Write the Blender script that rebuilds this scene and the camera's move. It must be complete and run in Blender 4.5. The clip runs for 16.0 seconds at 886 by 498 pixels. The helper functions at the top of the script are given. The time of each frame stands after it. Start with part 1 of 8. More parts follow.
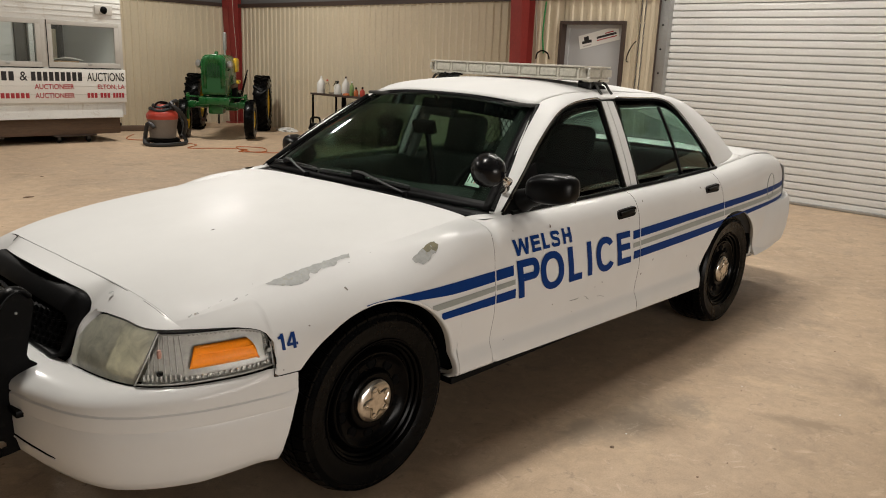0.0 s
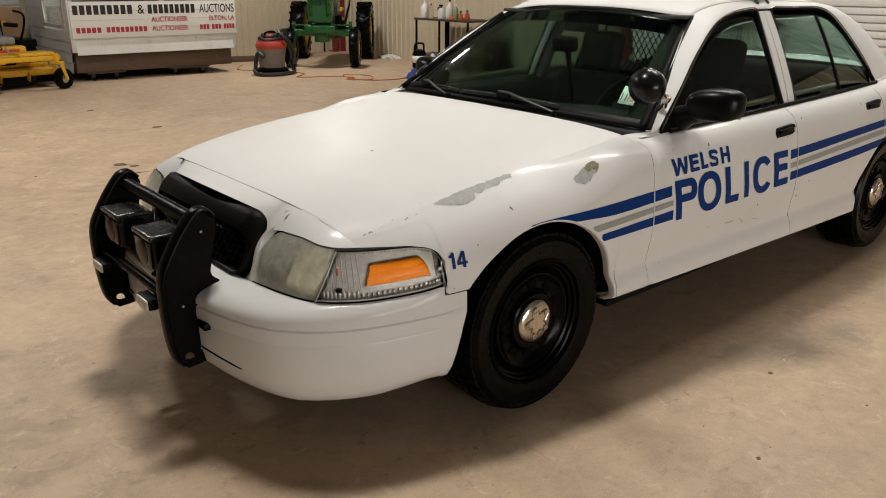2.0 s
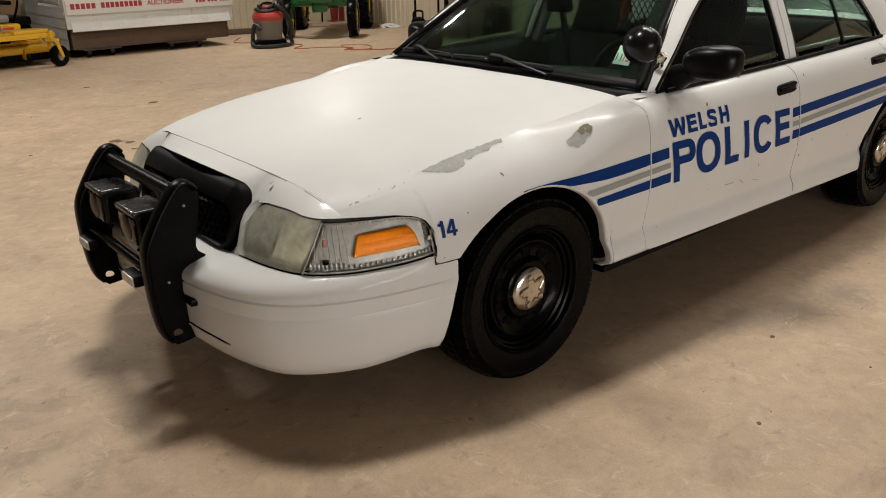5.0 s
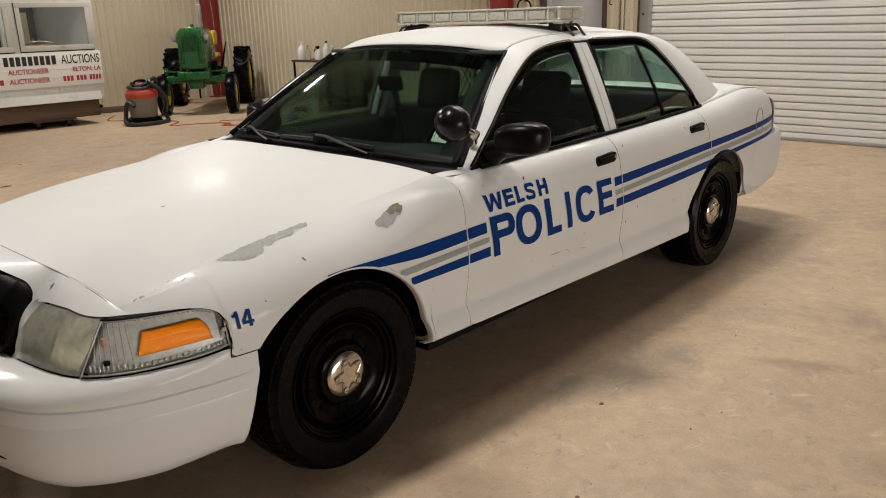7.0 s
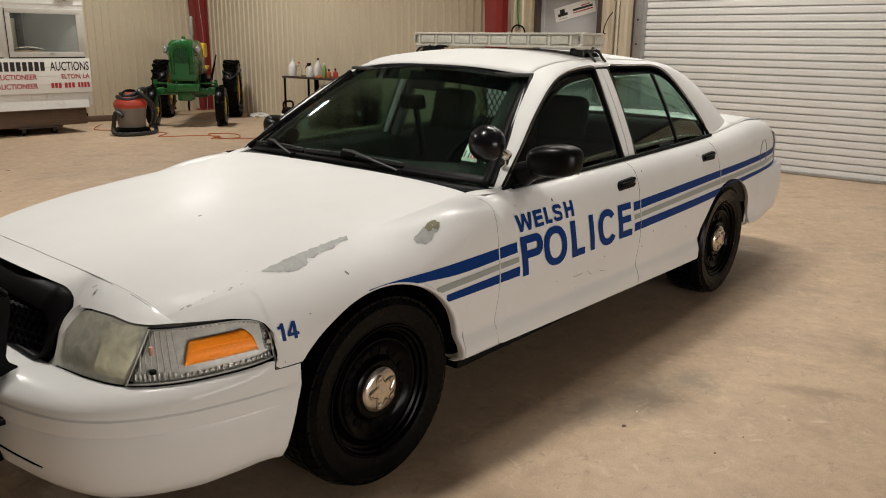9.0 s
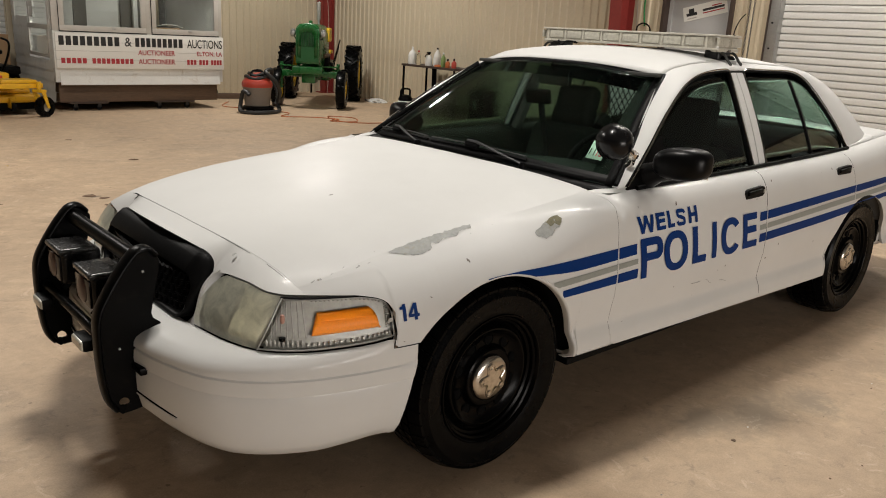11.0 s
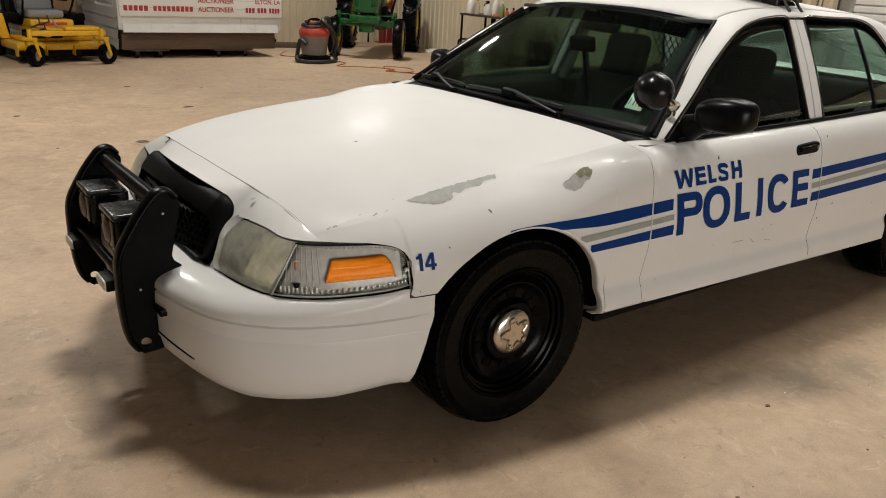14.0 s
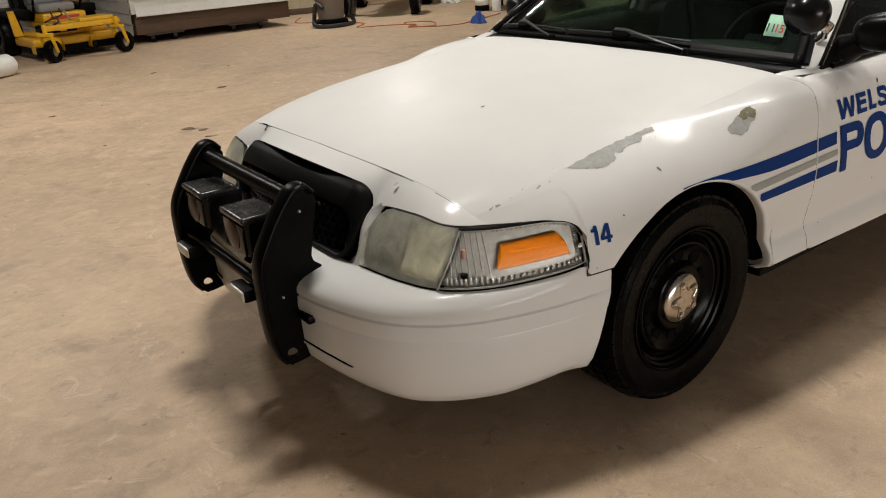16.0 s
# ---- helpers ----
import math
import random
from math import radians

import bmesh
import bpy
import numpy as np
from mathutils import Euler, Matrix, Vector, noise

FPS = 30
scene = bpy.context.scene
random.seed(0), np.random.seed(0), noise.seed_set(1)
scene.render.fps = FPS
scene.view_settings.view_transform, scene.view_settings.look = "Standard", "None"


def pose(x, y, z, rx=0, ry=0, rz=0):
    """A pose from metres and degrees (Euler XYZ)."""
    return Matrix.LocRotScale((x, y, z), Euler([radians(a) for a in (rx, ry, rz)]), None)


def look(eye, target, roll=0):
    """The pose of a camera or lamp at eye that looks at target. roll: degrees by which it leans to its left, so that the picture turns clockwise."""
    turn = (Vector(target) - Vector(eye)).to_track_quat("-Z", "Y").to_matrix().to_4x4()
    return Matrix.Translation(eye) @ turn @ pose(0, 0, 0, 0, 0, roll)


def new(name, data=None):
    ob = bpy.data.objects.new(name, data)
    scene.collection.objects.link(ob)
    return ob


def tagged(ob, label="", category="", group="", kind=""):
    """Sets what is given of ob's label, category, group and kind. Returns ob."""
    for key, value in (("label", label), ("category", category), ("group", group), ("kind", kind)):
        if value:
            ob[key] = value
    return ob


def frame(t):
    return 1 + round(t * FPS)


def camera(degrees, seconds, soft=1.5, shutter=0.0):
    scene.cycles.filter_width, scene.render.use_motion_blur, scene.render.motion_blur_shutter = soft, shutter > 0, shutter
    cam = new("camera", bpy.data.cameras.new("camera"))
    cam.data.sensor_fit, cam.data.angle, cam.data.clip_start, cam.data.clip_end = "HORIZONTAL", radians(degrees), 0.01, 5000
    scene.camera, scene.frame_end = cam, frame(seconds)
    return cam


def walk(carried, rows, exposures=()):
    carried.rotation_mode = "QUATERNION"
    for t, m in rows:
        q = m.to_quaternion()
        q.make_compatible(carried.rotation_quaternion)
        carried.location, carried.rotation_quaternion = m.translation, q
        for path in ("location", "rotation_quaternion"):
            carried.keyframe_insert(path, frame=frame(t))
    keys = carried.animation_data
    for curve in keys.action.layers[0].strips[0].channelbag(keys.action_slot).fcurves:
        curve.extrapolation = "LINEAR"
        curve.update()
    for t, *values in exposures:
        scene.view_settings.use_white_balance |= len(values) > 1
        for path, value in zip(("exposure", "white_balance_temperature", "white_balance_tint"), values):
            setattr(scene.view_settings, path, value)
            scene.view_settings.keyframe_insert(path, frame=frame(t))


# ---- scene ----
cam = camera(59.8, 16.0, soft=1.0)
PATH = [
    (0, (-1.749, -2.803, 1.549), (-0.317, -1.49, 1.072), 2.4),
    (0.5, (-1.816, -2.74, 1.543), (-0.433, -1.382, 1.05), 2.0),
    (1, (-1.867, -2.676, 1.527), (-0.555, -1.269, 0.979), 1.8),
    (1.5, (-1.901, -2.645, 1.522), (-0.631, -1.222, 0.92), 0.7),
    (2, (-1.915, -2.617, 1.504), (-0.687, -1.183, 0.846), 0.4),
    (2.5, (-1.918, -2.602, 1.491), (-0.717, -1.162, 0.795), 0.6),
    (3, (-1.921, -2.587, 1.476), (-0.733, -1.16, 0.732), 0.6),
    (3.2, (-1.924, -2.58, 1.474), (-0.734, -1.162, 0.717), 0.4),
    (5.3, (-1.786, -2.632, 1.48), (-0.597, -1.194, 0.762), -1.6),
    (5.5, (-1.74, -2.656, 1.488), (-0.561, -1.204, 0.779), -2.0),
    (6, (-1.656, -2.712, 1.496), (-0.456, -1.253, 0.839), -2.2),
    (6.5, (-1.584, -2.768, 1.505), (-0.286, -1.371, 0.9), -1.2),
    (7, (-1.549, -2.798, 1.507), (-0.142, -1.498, 0.934), -1.6),
    (7.5, (-1.533, -2.792, 1.5), (-0.067, -1.556, 0.931), -2.3),
    (8, (-1.569, -2.764, 1.509), (-0.066, -1.56, 0.971), 0.1),
    (8.5, (-1.623, -2.7, 1.513), (-0.106, -1.499, 1.005), 1.6),
    (9, (-1.71, -2.639, 1.5), (-0.244, -1.382, 0.979), 0.7),
    (9.5, (-1.786, -2.589, 1.495), (-0.405, -1.249, 0.948), 1.0),
    (9.7, (-1.811, -2.581, 1.496), (-0.452, -1.221, 0.947), 1.5),
    (11.8, (-1.711, -2.678, 1.505), (-0.447, -1.228, 0.958), 3.1),
    (12, (-1.669, -2.7, 1.506), (-0.396, -1.261, 0.949), 2.7),
    (12.5, (-1.588, -2.733, 1.501), (-0.296, -1.313, 0.939), 1.9),
    (13, (-1.577, -2.726, 1.481), (-0.329, -1.281, 0.884), 2.3),
    (13.5, (-1.601, -2.702, 1.476), (-0.423, -1.22, 0.833), 3.2),
    (14, (-1.655, -2.653, 1.477), (-0.514, -1.153, 0.809), 3.3),
    (14.5, (-1.76, -2.554, 1.478), (-0.628, -1.06, 0.779), 1.0),
    (15, (-1.853, -2.475, 1.474), (-0.744, -0.979, 0.744), 0.4),
    (15.5, (-1.856, -2.354, 1.477), (-0.775, -0.854, 0.713), -1.2),
    (16, (-1.841, -2.194, 1.456), (-0.763, -0.701, 0.675), -3.3),
]
walk(cam, [(t, look(eye, target, roll)) for t, eye, target, roll in PATH])

# ---- world, lamps ----
world = bpy.data.worlds.new("hall_world")
scene.world = world
world.use_nodes = True
world.node_tree.nodes["Background"].inputs[0].default_value = (0.75, 0.8, 0.9, 1)
world.node_tree.nodes["Background"].inputs[1].default_value = 0.004


def strip_lamp(x, y, z, power, long_x=True, length=0.8, tone=(1.0, 0.95, 0.88)):
    """A pair of fluorescent tubes under the roof: an area lamp in the fixture's opening."""
    data = bpy.data.lights.new("tube_light", "AREA")
    data.shape, data.size, data.size_y = "RECTANGLE", length, 0.14 if y > 5 else 0.42
    data.energy, data.color = power, tone
    ob = new("tube_light", data)
    ob.matrix_world = pose(x, y, z, 0, 0, 0 if long_x else 90)
    return ob


# unseen roof lamps; the one at (-1.0, 5.8) is added to brighten the mower's floor
LAMPS = [(-0.4, 0.15, 4.4, 115), (3.2, 0.15, 4.4, 132), (5.0, 9.2, 4.4, 142), (-1.0, 5.8, 4.4, 160), (6.8, 1.0, 4.4, 85)]
for lx, ly, lz, lp in LAMPS:
    strip_lamp(lx, ly, lz, lp, lx < 2 or ly > 5, 2.4 if lx > 2 and ly < 5 else 0.8)
# fill lamp added to brighten the car's flank, in an assumed unseen south doorway
BAY_X0, BAY_X1, BAY_Z = -3.8, 2.7, 2.46
fill_light = bpy.data.lights.new("bay_daylight", "AREA")
fill_light.shape, fill_light.size, fill_light.size_y = "RECTANGLE", BAY_X1 - BAY_X0 - 0.1, BAY_Z - 0.1
fill_light.energy, fill_light.color = 615, (1.0, 0.935, 0.87)
new("bay_daylight", fill_light).matrix_world = pose((BAY_X0 + BAY_X1) / 2, -13.03, BAY_Z / 2, 90, 0, 0)


# ---- materials ----
def material(name):
    m = bpy.data.materials.new(name)
    m.use_nodes = True
    nt = m.node_tree
    return m, nt, nt.nodes["Principled BSDF"]


def node(nt, kind, **values):
    n = nt.nodes.new(kind)
    for key, value in values.items():
        n.inputs[key].default_value = value
    return n


def ramp(nt, source, stops):
    r = nt.nodes.new("ShaderNodeValToRGB")
    el = r.color_ramp.elements
    while len(el) < len(stops):
        el.new(0.5)
    for e, (pos, col) in zip(el, stops):
        e.position, e.color = pos, (*col, 1)
    nt.links.new(source, r.inputs[0])
    return r.outputs[0]


def mixed(nt, fac, a, b, blend="MIX"):
    m = nt.nodes.new("ShaderNodeMix")
    m.data_type, m.blend_type = "RGBA", blend
    for socket, v in ((m.inputs[0], fac), (m.inputs[6], a), (m.inputs[7], b)):
        if isinstance(v, (int, float)):
            socket.default_value = v
        elif isinstance(v, tuple):
            socket.default_value = (*v, 1)
        else:
            nt.links.new(v, socket)
    return m.outputs[2]


def noise_of(nt, scale, detail=4.0, rough=0.55, stretch=None, distort=0.0):
    co = nt.nodes.new("ShaderNodeTexCoord")
    out = co.outputs["Object"]
    if stretch:
        mp = nt.nodes.new("ShaderNodeMapping")
        mp.inputs["Scale"].default_value = stretch
        nt.links.new(out, mp.inputs[0])
        out = mp.outputs[0]
    n = node(nt, "ShaderNodeTexNoise", Scale=scale, Detail=detail, Roughness=rough, Distortion=distort)
    nt.links.new(out, n.inputs["Vector"])
    return n.outputs["Fac"]


def bumped(nt, bsdf, height, strength=0.2, distance=0.01):
    b = node(nt, "ShaderNodeBump", Strength=strength, Distance=distance)
    nt.links.new(height, b.inputs["Height"])
    nt.links.new(b.outputs[0], bsdf.inputs["Normal"])


def surface(name, colour, rough=0.5, metal=0.0, vary=0.12, scale=6.0, fine=60.0, bump=0.1, coat=0.0, spec=0.5, stretch=None, dirt=None, random=0.0):
    """A plain material with variation at two scales in colour and gloss, and fine relief."""
    m, nt, b = material(name)
    big, small = noise_of(nt, scale, 5, 0.6, stretch), noise_of(nt, fine, 3, 0.6, stretch)
    dark = tuple(c * (1 - vary) for c in colour)
    light = tuple(min(1, c * (1 + vary * 0.6)) for c in colour)
    col = ramp(nt, big, [(0.3, dark), (0.7, light)])
    col = mixed(nt, 0.5, col, ramp(nt, small, [(0.35, dark), (0.65, light)]))
    if dirt:
        spot = noise_of(nt, scale * 2.3, 6, 0.7, stretch, 0.6)
        fac = ramp(nt, spot, [(0.56, (0, 0, 0)), (0.72, (1, 1, 1))])
        col = mixed(nt, fac, col, dirt)
    if random:
        info = nt.nodes.new("ShaderNodeObjectInfo")
        shade = ramp(nt, info.outputs["Random"], [(0, (1 - random,) * 3), (1, (1,) * 3)])
        col = mixed(nt, 1.0, col, shade, "MULTIPLY")
    nt.links.new(col, b.inputs["Base Color"])
    r = nt.nodes.new("ShaderNodeMapRange")
    r.inputs[3].default_value, r.inputs[4].default_value = max(0.02, rough - 0.1), min(1, rough + 0.1)
    nt.links.new(big, r.inputs[0])
    nt.links.new(r.outputs[0], b.inputs["Roughness"])
    b.inputs["Metallic"].default_value = metal
    b.inputs["Coat Weight"].default_value = coat
    b.inputs["Coat Roughness"].default_value = 0.2
    b.inputs["Specular IOR Level"].default_value = spec
    if bump:
        bumped(nt, b, small, bump, 0.004)
    return m


def glass(name, tint=(1, 1, 1), rough=0.0, ior=1.45, share=1.0):
    m, nt, b = material(name)
    b.inputs["Base Color"].default_value = (*tint, 1)
    b.inputs["Transmission Weight"].default_value = share
    b.inputs["Roughness"].default_value = rough
    b.inputs["IOR"].default_value = ior
    return m


def spot_mask(nt, x, y, rx, ry, turn, edge=0.55, scale=7.0):
    """A ragged oval on the floor, 0 to 1, centred at x, y."""
    co = nt.nodes.new("ShaderNodeTexCoord")
    mp = nt.nodes.new("ShaderNodeMapping")
    mp.vector_type = "TEXTURE"
    mp.inputs["Location"].default_value = (x, y, 0)
    mp.inputs["Rotation"].default_value = (0, 0, radians(turn))
    mp.inputs["Scale"].default_value = (rx, ry, 1)
    nt.links.new(co.outputs["Object"], mp.inputs[0])
    g = nt.nodes.new("ShaderNodeTexGradient")
    g.gradient_type = "SPHERICAL"
    nt.links.new(mp.outputs[0], g.inputs[0])
    m = nt.nodes.new("ShaderNodeMath")
    m.operation = "MULTIPLY"
    nt.links.new(g.outputs["Fac"], m.inputs[0])
    nt.links.new(noise_of(nt, scale, 9, 0.80, None, 0.6), m.inputs[1])
    return ramp(nt, m.outputs[0], [(0.20, (0, 0, 0)), (0.20 + 0.5 * edge, (0.8, 0.8, 0.8))])


def concrete():
    """Trowelled tan concrete: soft clouds, yellowed patches, grey stains, fine grain."""
    m, nt, b = material("polished_concrete")
    broad, mid, patch = noise_of(nt, 0.45, 3, 0.5), noise_of(nt, 1.9, 5, 0.58), noise_of(nt, 8.5, 7, 0.68, None, 0.35)
    fine, grain = noise_of(nt, 24, 5, 0.66), noise_of(nt, 150, 3, 0.6)
    col = ramp(nt, broad, [(0.30, (0.380, 0.272, 0.172)), (0.5, (0.450, 0.327, 0.212)), (0.70, (0.520, 0.390, 0.262))])
    col = mixed(nt, 0.50, col, ramp(nt, mid, [(0.32, (0.300, 0.220, 0.146)), (0.47, (0.445, 0.326, 0.212)), (0.60, (0.510, 0.376, 0.242)), (0.74, (0.610, 0.470, 0.325))]))
    col = mixed(nt, 0.30, col, ramp(nt, patch, [(0.36, (0.300, 0.224, 0.152)), (0.50, (0.460, 0.336, 0.220)), (0.66, (0.640, 0.490, 0.335))]))
    col = mixed(nt, 0.11, col, ramp(nt, fine, [(0.35, (0.270, 0.200, 0.136)), (0.65, (0.640, 0.495, 0.350))]))
    col = mixed(nt, 0.08, col, ramp(nt, grain, [(0.40, (0.20, 0.15, 0.10)), (0.60, (0.72, 0.57, 0.42))]))
    # yellowed blooms and greyer damp clouds, each with an edge of its own
    bloom = ramp(nt, noise_of(nt, 2.6, 7, 0.70, None, 0.5), [(0.57, (0, 0, 0)), (0.66, (0.5, 0.5, 0.5))])
    col = mixed(nt, bloom, col, (0.620, 0.470, 0.300))
    damp = ramp(nt, noise_of(nt, 1.6, 8, 0.72, (1, 1.25, 1), 0.5), [(0.54, (0, 0, 0)), (0.68, (0.60, 0.60, 0.60))])
    col = mixed(nt, damp, col, (0.262, 0.196, 0.134))
    for x, y, rx, ry, turn, scale, tone in STAINS:
        col = mixed(nt, spot_mask(nt, x, y, rx, ry, turn, 0.40, scale), col, tone)
    # pale scuffs and small darker mottles
    scuff = ramp(nt, noise_of(nt, 7.0, 9, 0.78, None, 0.8), [(0.57, (0, 0, 0)), (0.65, (0.55, 0.55, 0.55))])
    col = mixed(nt, scuff, col, (0.640, 0.510, 0.372))
    mottle = ramp(nt, noise_of(nt, 11.0, 8, 0.74, (1, 1.2, 1), 0.6), [(0.575, (0, 0, 0)), (0.66, (0.55, 0.55, 0.55))])
    col = mixed(nt, mottle, col, (0.270, 0.202, 0.142))
    speck = ramp(nt, noise_of(nt, 15, 3, 0.5), [(0.71, (0, 0, 0)), (0.745, (0.6, 0.6, 0.6))])
    col = mixed(nt, speck, col, (0.138, 0.101, 0.069))
    col = mixed(nt, 1.0, col, (1.14, 1.14, 1.17), "MULTIPLY")
    nt.links.new(col, b.inputs["Base Color"])
    r = nt.nodes.new("ShaderNodeMapRange")
    r.inputs[3].default_value, r.inputs[4].default_value = 0.40, 0.68
    nt.links.new(mid, r.inputs[0])
    nt.links.new(r.outputs[0], b.inputs["Roughness"])
    b.inputs["Specular IOR Level"].default_value = 0.35
    bumped(nt, b, fine, 0.07, 0.004)
    return m


def car_paint(name="white_car_paint", rough=0.42, spec=0.07, coat=0.02, soft=0.085):
    m, nt, b = material(name)
    big, fine = noise_of(nt, 1.6, 5, 0.6), noise_of(nt, 30, 4, 0.7)
    col = ramp(nt, big, [(0.3, (0.585, 0.582, 0.568)), (0.7, (0.640, 0.637, 0.622))])
    grime = ramp(nt, noise_of(nt, 9, 7, 0.75, None, 0.8), [(0.60, (0, 0, 0)), (0.82, (0.35, 0.35, 0.35))])
    col = mixed(nt, grime, col, (0.60, 0.57, 0.52))
    nt.links.new(col, b.inputs["Base Color"])
    b.inputs["Roughness"].default_value = rough
    b.inputs["Specular IOR Level"].default_value = spec
    b.inputs["Coat Weight"].default_value = coat
    cr = nt.nodes.new("ShaderNodeMapRange")
    cr.inputs[3].default_value, cr.inputs[4].default_value = soft, soft + 0.04
    nt.links.new(big, cr.inputs[0])
    nt.links.new(cr.outputs[0], b.inputs["Coat Roughness"])
    return m


def hazed():
    """Sun-yellowed plastic, cloudy in blotches."""
    m, nt, b = material("hazed_lens")
    cloud = noise_of(nt, 22, 6, 0.65, None, 0.7)
    nt.links.new(ramp(nt, cloud, [(0.35, (0.44, 0.45, 0.37)), (0.65, (0.74, 0.73, 0.60))]), b.inputs["Base Color"])
    r = nt.nodes.new("ShaderNodeMapRange")
    r.inputs[3].default_value, r.inputs[4].default_value = 0.72, 0.45
    nt.links.new(cloud, r.inputs[0])
    nt.links.new(r.outputs[0], b.inputs["Transmission Weight"])
    b.inputs["Roughness"].default_value = 0.28
    b.inputs["IOR"].default_value = 1.4
    b.inputs["Coat Weight"].default_value = 0.3
    b.inputs["Coat Roughness"].default_value = 0.12
    return m


# grey spill beside the doors, a worn track and oil drips: x, y, half sizes, turn, grain, colour
STAINS = [(1.22, -1.30, 0.55, 0.26, 8, 13.0, (0.285, 0.225, 0.160)), (1.55, -1.40, 0.30, 0.22, 40, 15.0, (0.272, 0.216, 0.156)), (0.98, -1.19, 0.36, 0.18, 0, 12.0, (0.300, 0.235, 0.165)), (1.80, -1.86, 0.42, 0.13, -66, 9.0, (0.310, 0.230, 0.152)),
          (0.20, 4.02, 0.13, 0.06, 30, 14.0, (0.10, 0.075, 0.055)), (0.25, 3.69, 0.09, 0.04, 10, 16.0, (0.12, 0.09, 0.065)), (-1.55, -0.35, 0.36, 0.20, 20, 6.0, (0.56, 0.43, 0.29)), (-2.0, -0.9, 0.40, 0.25, 50, 6.0, (0.55, 0.42, 0.28)), (-1.6, 1.9, 0.5, 0.12, 15, 6.0, (0.33, 0.25, 0.17))]
CONCRETE, PAINT = concrete(), car_paint()
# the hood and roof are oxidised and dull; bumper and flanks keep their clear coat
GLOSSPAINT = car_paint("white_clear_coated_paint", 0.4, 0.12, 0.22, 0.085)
PANEL = surface("cream_steel_panel", (0.60, 0.52, 0.38), 0.42, vary=0.07, scale=0.8, fine=25, bump=0.03, dirt=None)
# assumed tone for the unseen ceiling and upper walls, dark to hold down bounced light
UPPERDARK = surface("dark_upper_lining", (0.13, 0.13, 0.128), 0.85, vary=0.06, scale=1.5, fine=20, bump=0.15)
REDSTEEL = surface("red_oxide_steel", (0.27, 0.036, 0.030), 0.5, vary=0.25, scale=3)
TRIM = surface("brown_trim", (0.055, 0.036, 0.028), 0.5, vary=0.2)
SLAT = surface("white_roller_slat", (0.66, 0.655, 0.63), 0.4, vary=0.08, scale=1.5, fine=40, bump=0.05, random=0.06)
STEEL = surface("galvanised_steel", (0.45, 0.45, 0.44), 0.4, 0.9, vary=0.2)
DOORGREY = surface("grey_door_paint", (0.42, 0.42, 0.42), 0.45, vary=0.08, scale=2)
BLACK = surface("black_plastic", (0.004, 0.004, 0.0042), 0.45, spec=0.06, vary=0.3, scale=9, bump=0.12)
GLOSSBLACK = surface("gloss_black", (0.005, 0.005, 0.0055), 0.25, vary=0.2, coat=0.1, spec=0.2, bump=0.0)
POWDER = surface("black_powder_coat", (0.0016, 0.0016, 0.0017), 0.34, spec=0.06, vary=0.3, scale=12, fine=300, bump=0.06, dirt=(0.008, 0.007, 0.006))
RUBBER = surface("tyre_rubber", (0.0022, 0.0023, 0.0024), 0.28, spec=0.07, vary=0.35, scale=14, bump=0.15)
RIMBLACK = surface("black_steel_wheel", (0.0014, 0.0014, 0.0015), 0.20, spec=0.065, vary=0.3, scale=10, bump=0.05)
CHROME = surface("worn_chrome", (0.62, 0.58, 0.52), 0.20, 1.0, vary=0.25, scale=40, bump=0.05)
GROOVE = surface("dirty_brass", (0.16, 0.115, 0.055), 0.4, 0.6, vary=0.3, scale=60)
BARE = surface("bare_weathered_metal", (0.34, 0.345, 0.33), 0.5, 0.2, vary=0.3, scale=30, dirt=(0.20, 0.16, 0.11))
FLAKE = surface("flaked_primer", (0.31, 0.315, 0.30), 0.6, vary=0.2, scale=40, dirt=(0.30, 0.27, 0.20))
LINER = surface("dusty_wheel_liner", (0.042, 0.040, 0.037), 0.8, vary=0.3, scale=12)
RUSTY = surface("rusted_edge", (0.10, 0.065, 0.045), 0.8, vary=0.4, scale=60)
WIPER = surface("faded_wiper_black", (0.028, 0.028, 0.030), 0.4, vary=0.3, scale=20)
SCUFF = surface("scuffed_lamp_top", (0.045, 0.045, 0.045), 0.26, 0.3, vary=0.6, scale=30, dirt=(0.012, 0.012, 0.012))
BLUE = surface("blue_vinyl", (0.002, 0.029, 0.148), 0.45, vary=0.12, scale=12, spec=0.08, bump=0.0)
GREYV = surface("grey_vinyl", (0.27, 0.29, 0.27), 0.35, vary=0.1, scale=12, coat=0.3, bump=0.0)
SEAM = surface("dark_seam", (0.003, 0.003, 0.003), 0.9, spec=0.05, vary=0.2)
SATIN = surface("satin_black", (0.003, 0.003, 0.0032), 0.34, spec=0.10, vary=0.2, coat=0.06, bump=0.02)
DARKIN = surface("dark_interior", (0.012, 0.014, 0.012), 0.85, spec=0.08, vary=0.25, scale=8, fine=150, bump=0.15)
FABRIC = surface("charcoal_seat_fabric", (0.016, 0.0175, 0.016), 0.95, spec=0.1, vary=0.3, scale=20, fine=400, bump=0.3)
GREYIN = surface("grey_interior_trim", (0.06, 0.06, 0.056), 0.8, spec=0.2, vary=0.15, scale=8)
WHITEPL = surface("white_plastic", (0.72, 0.72, 0.69), 0.4, vary=0.08, scale=14)
GLASSW = glass("tinted_glass", (0.39, 0.55, 0.46), 0.05, 1.24)
GLASSD = glass("dark_tinted_glass", (0.31, 0.43, 0.37), 0.0, 1.45)
LENS = glass("clear_lens", (0.93, 0.92, 0.87), 0.16, 1.2)
HAZE = hazed()
FLUTE = surface("clear_flutes", (0.42, 0.415, 0.40), 0.2, 0.2, vary=0.2, scale=40)
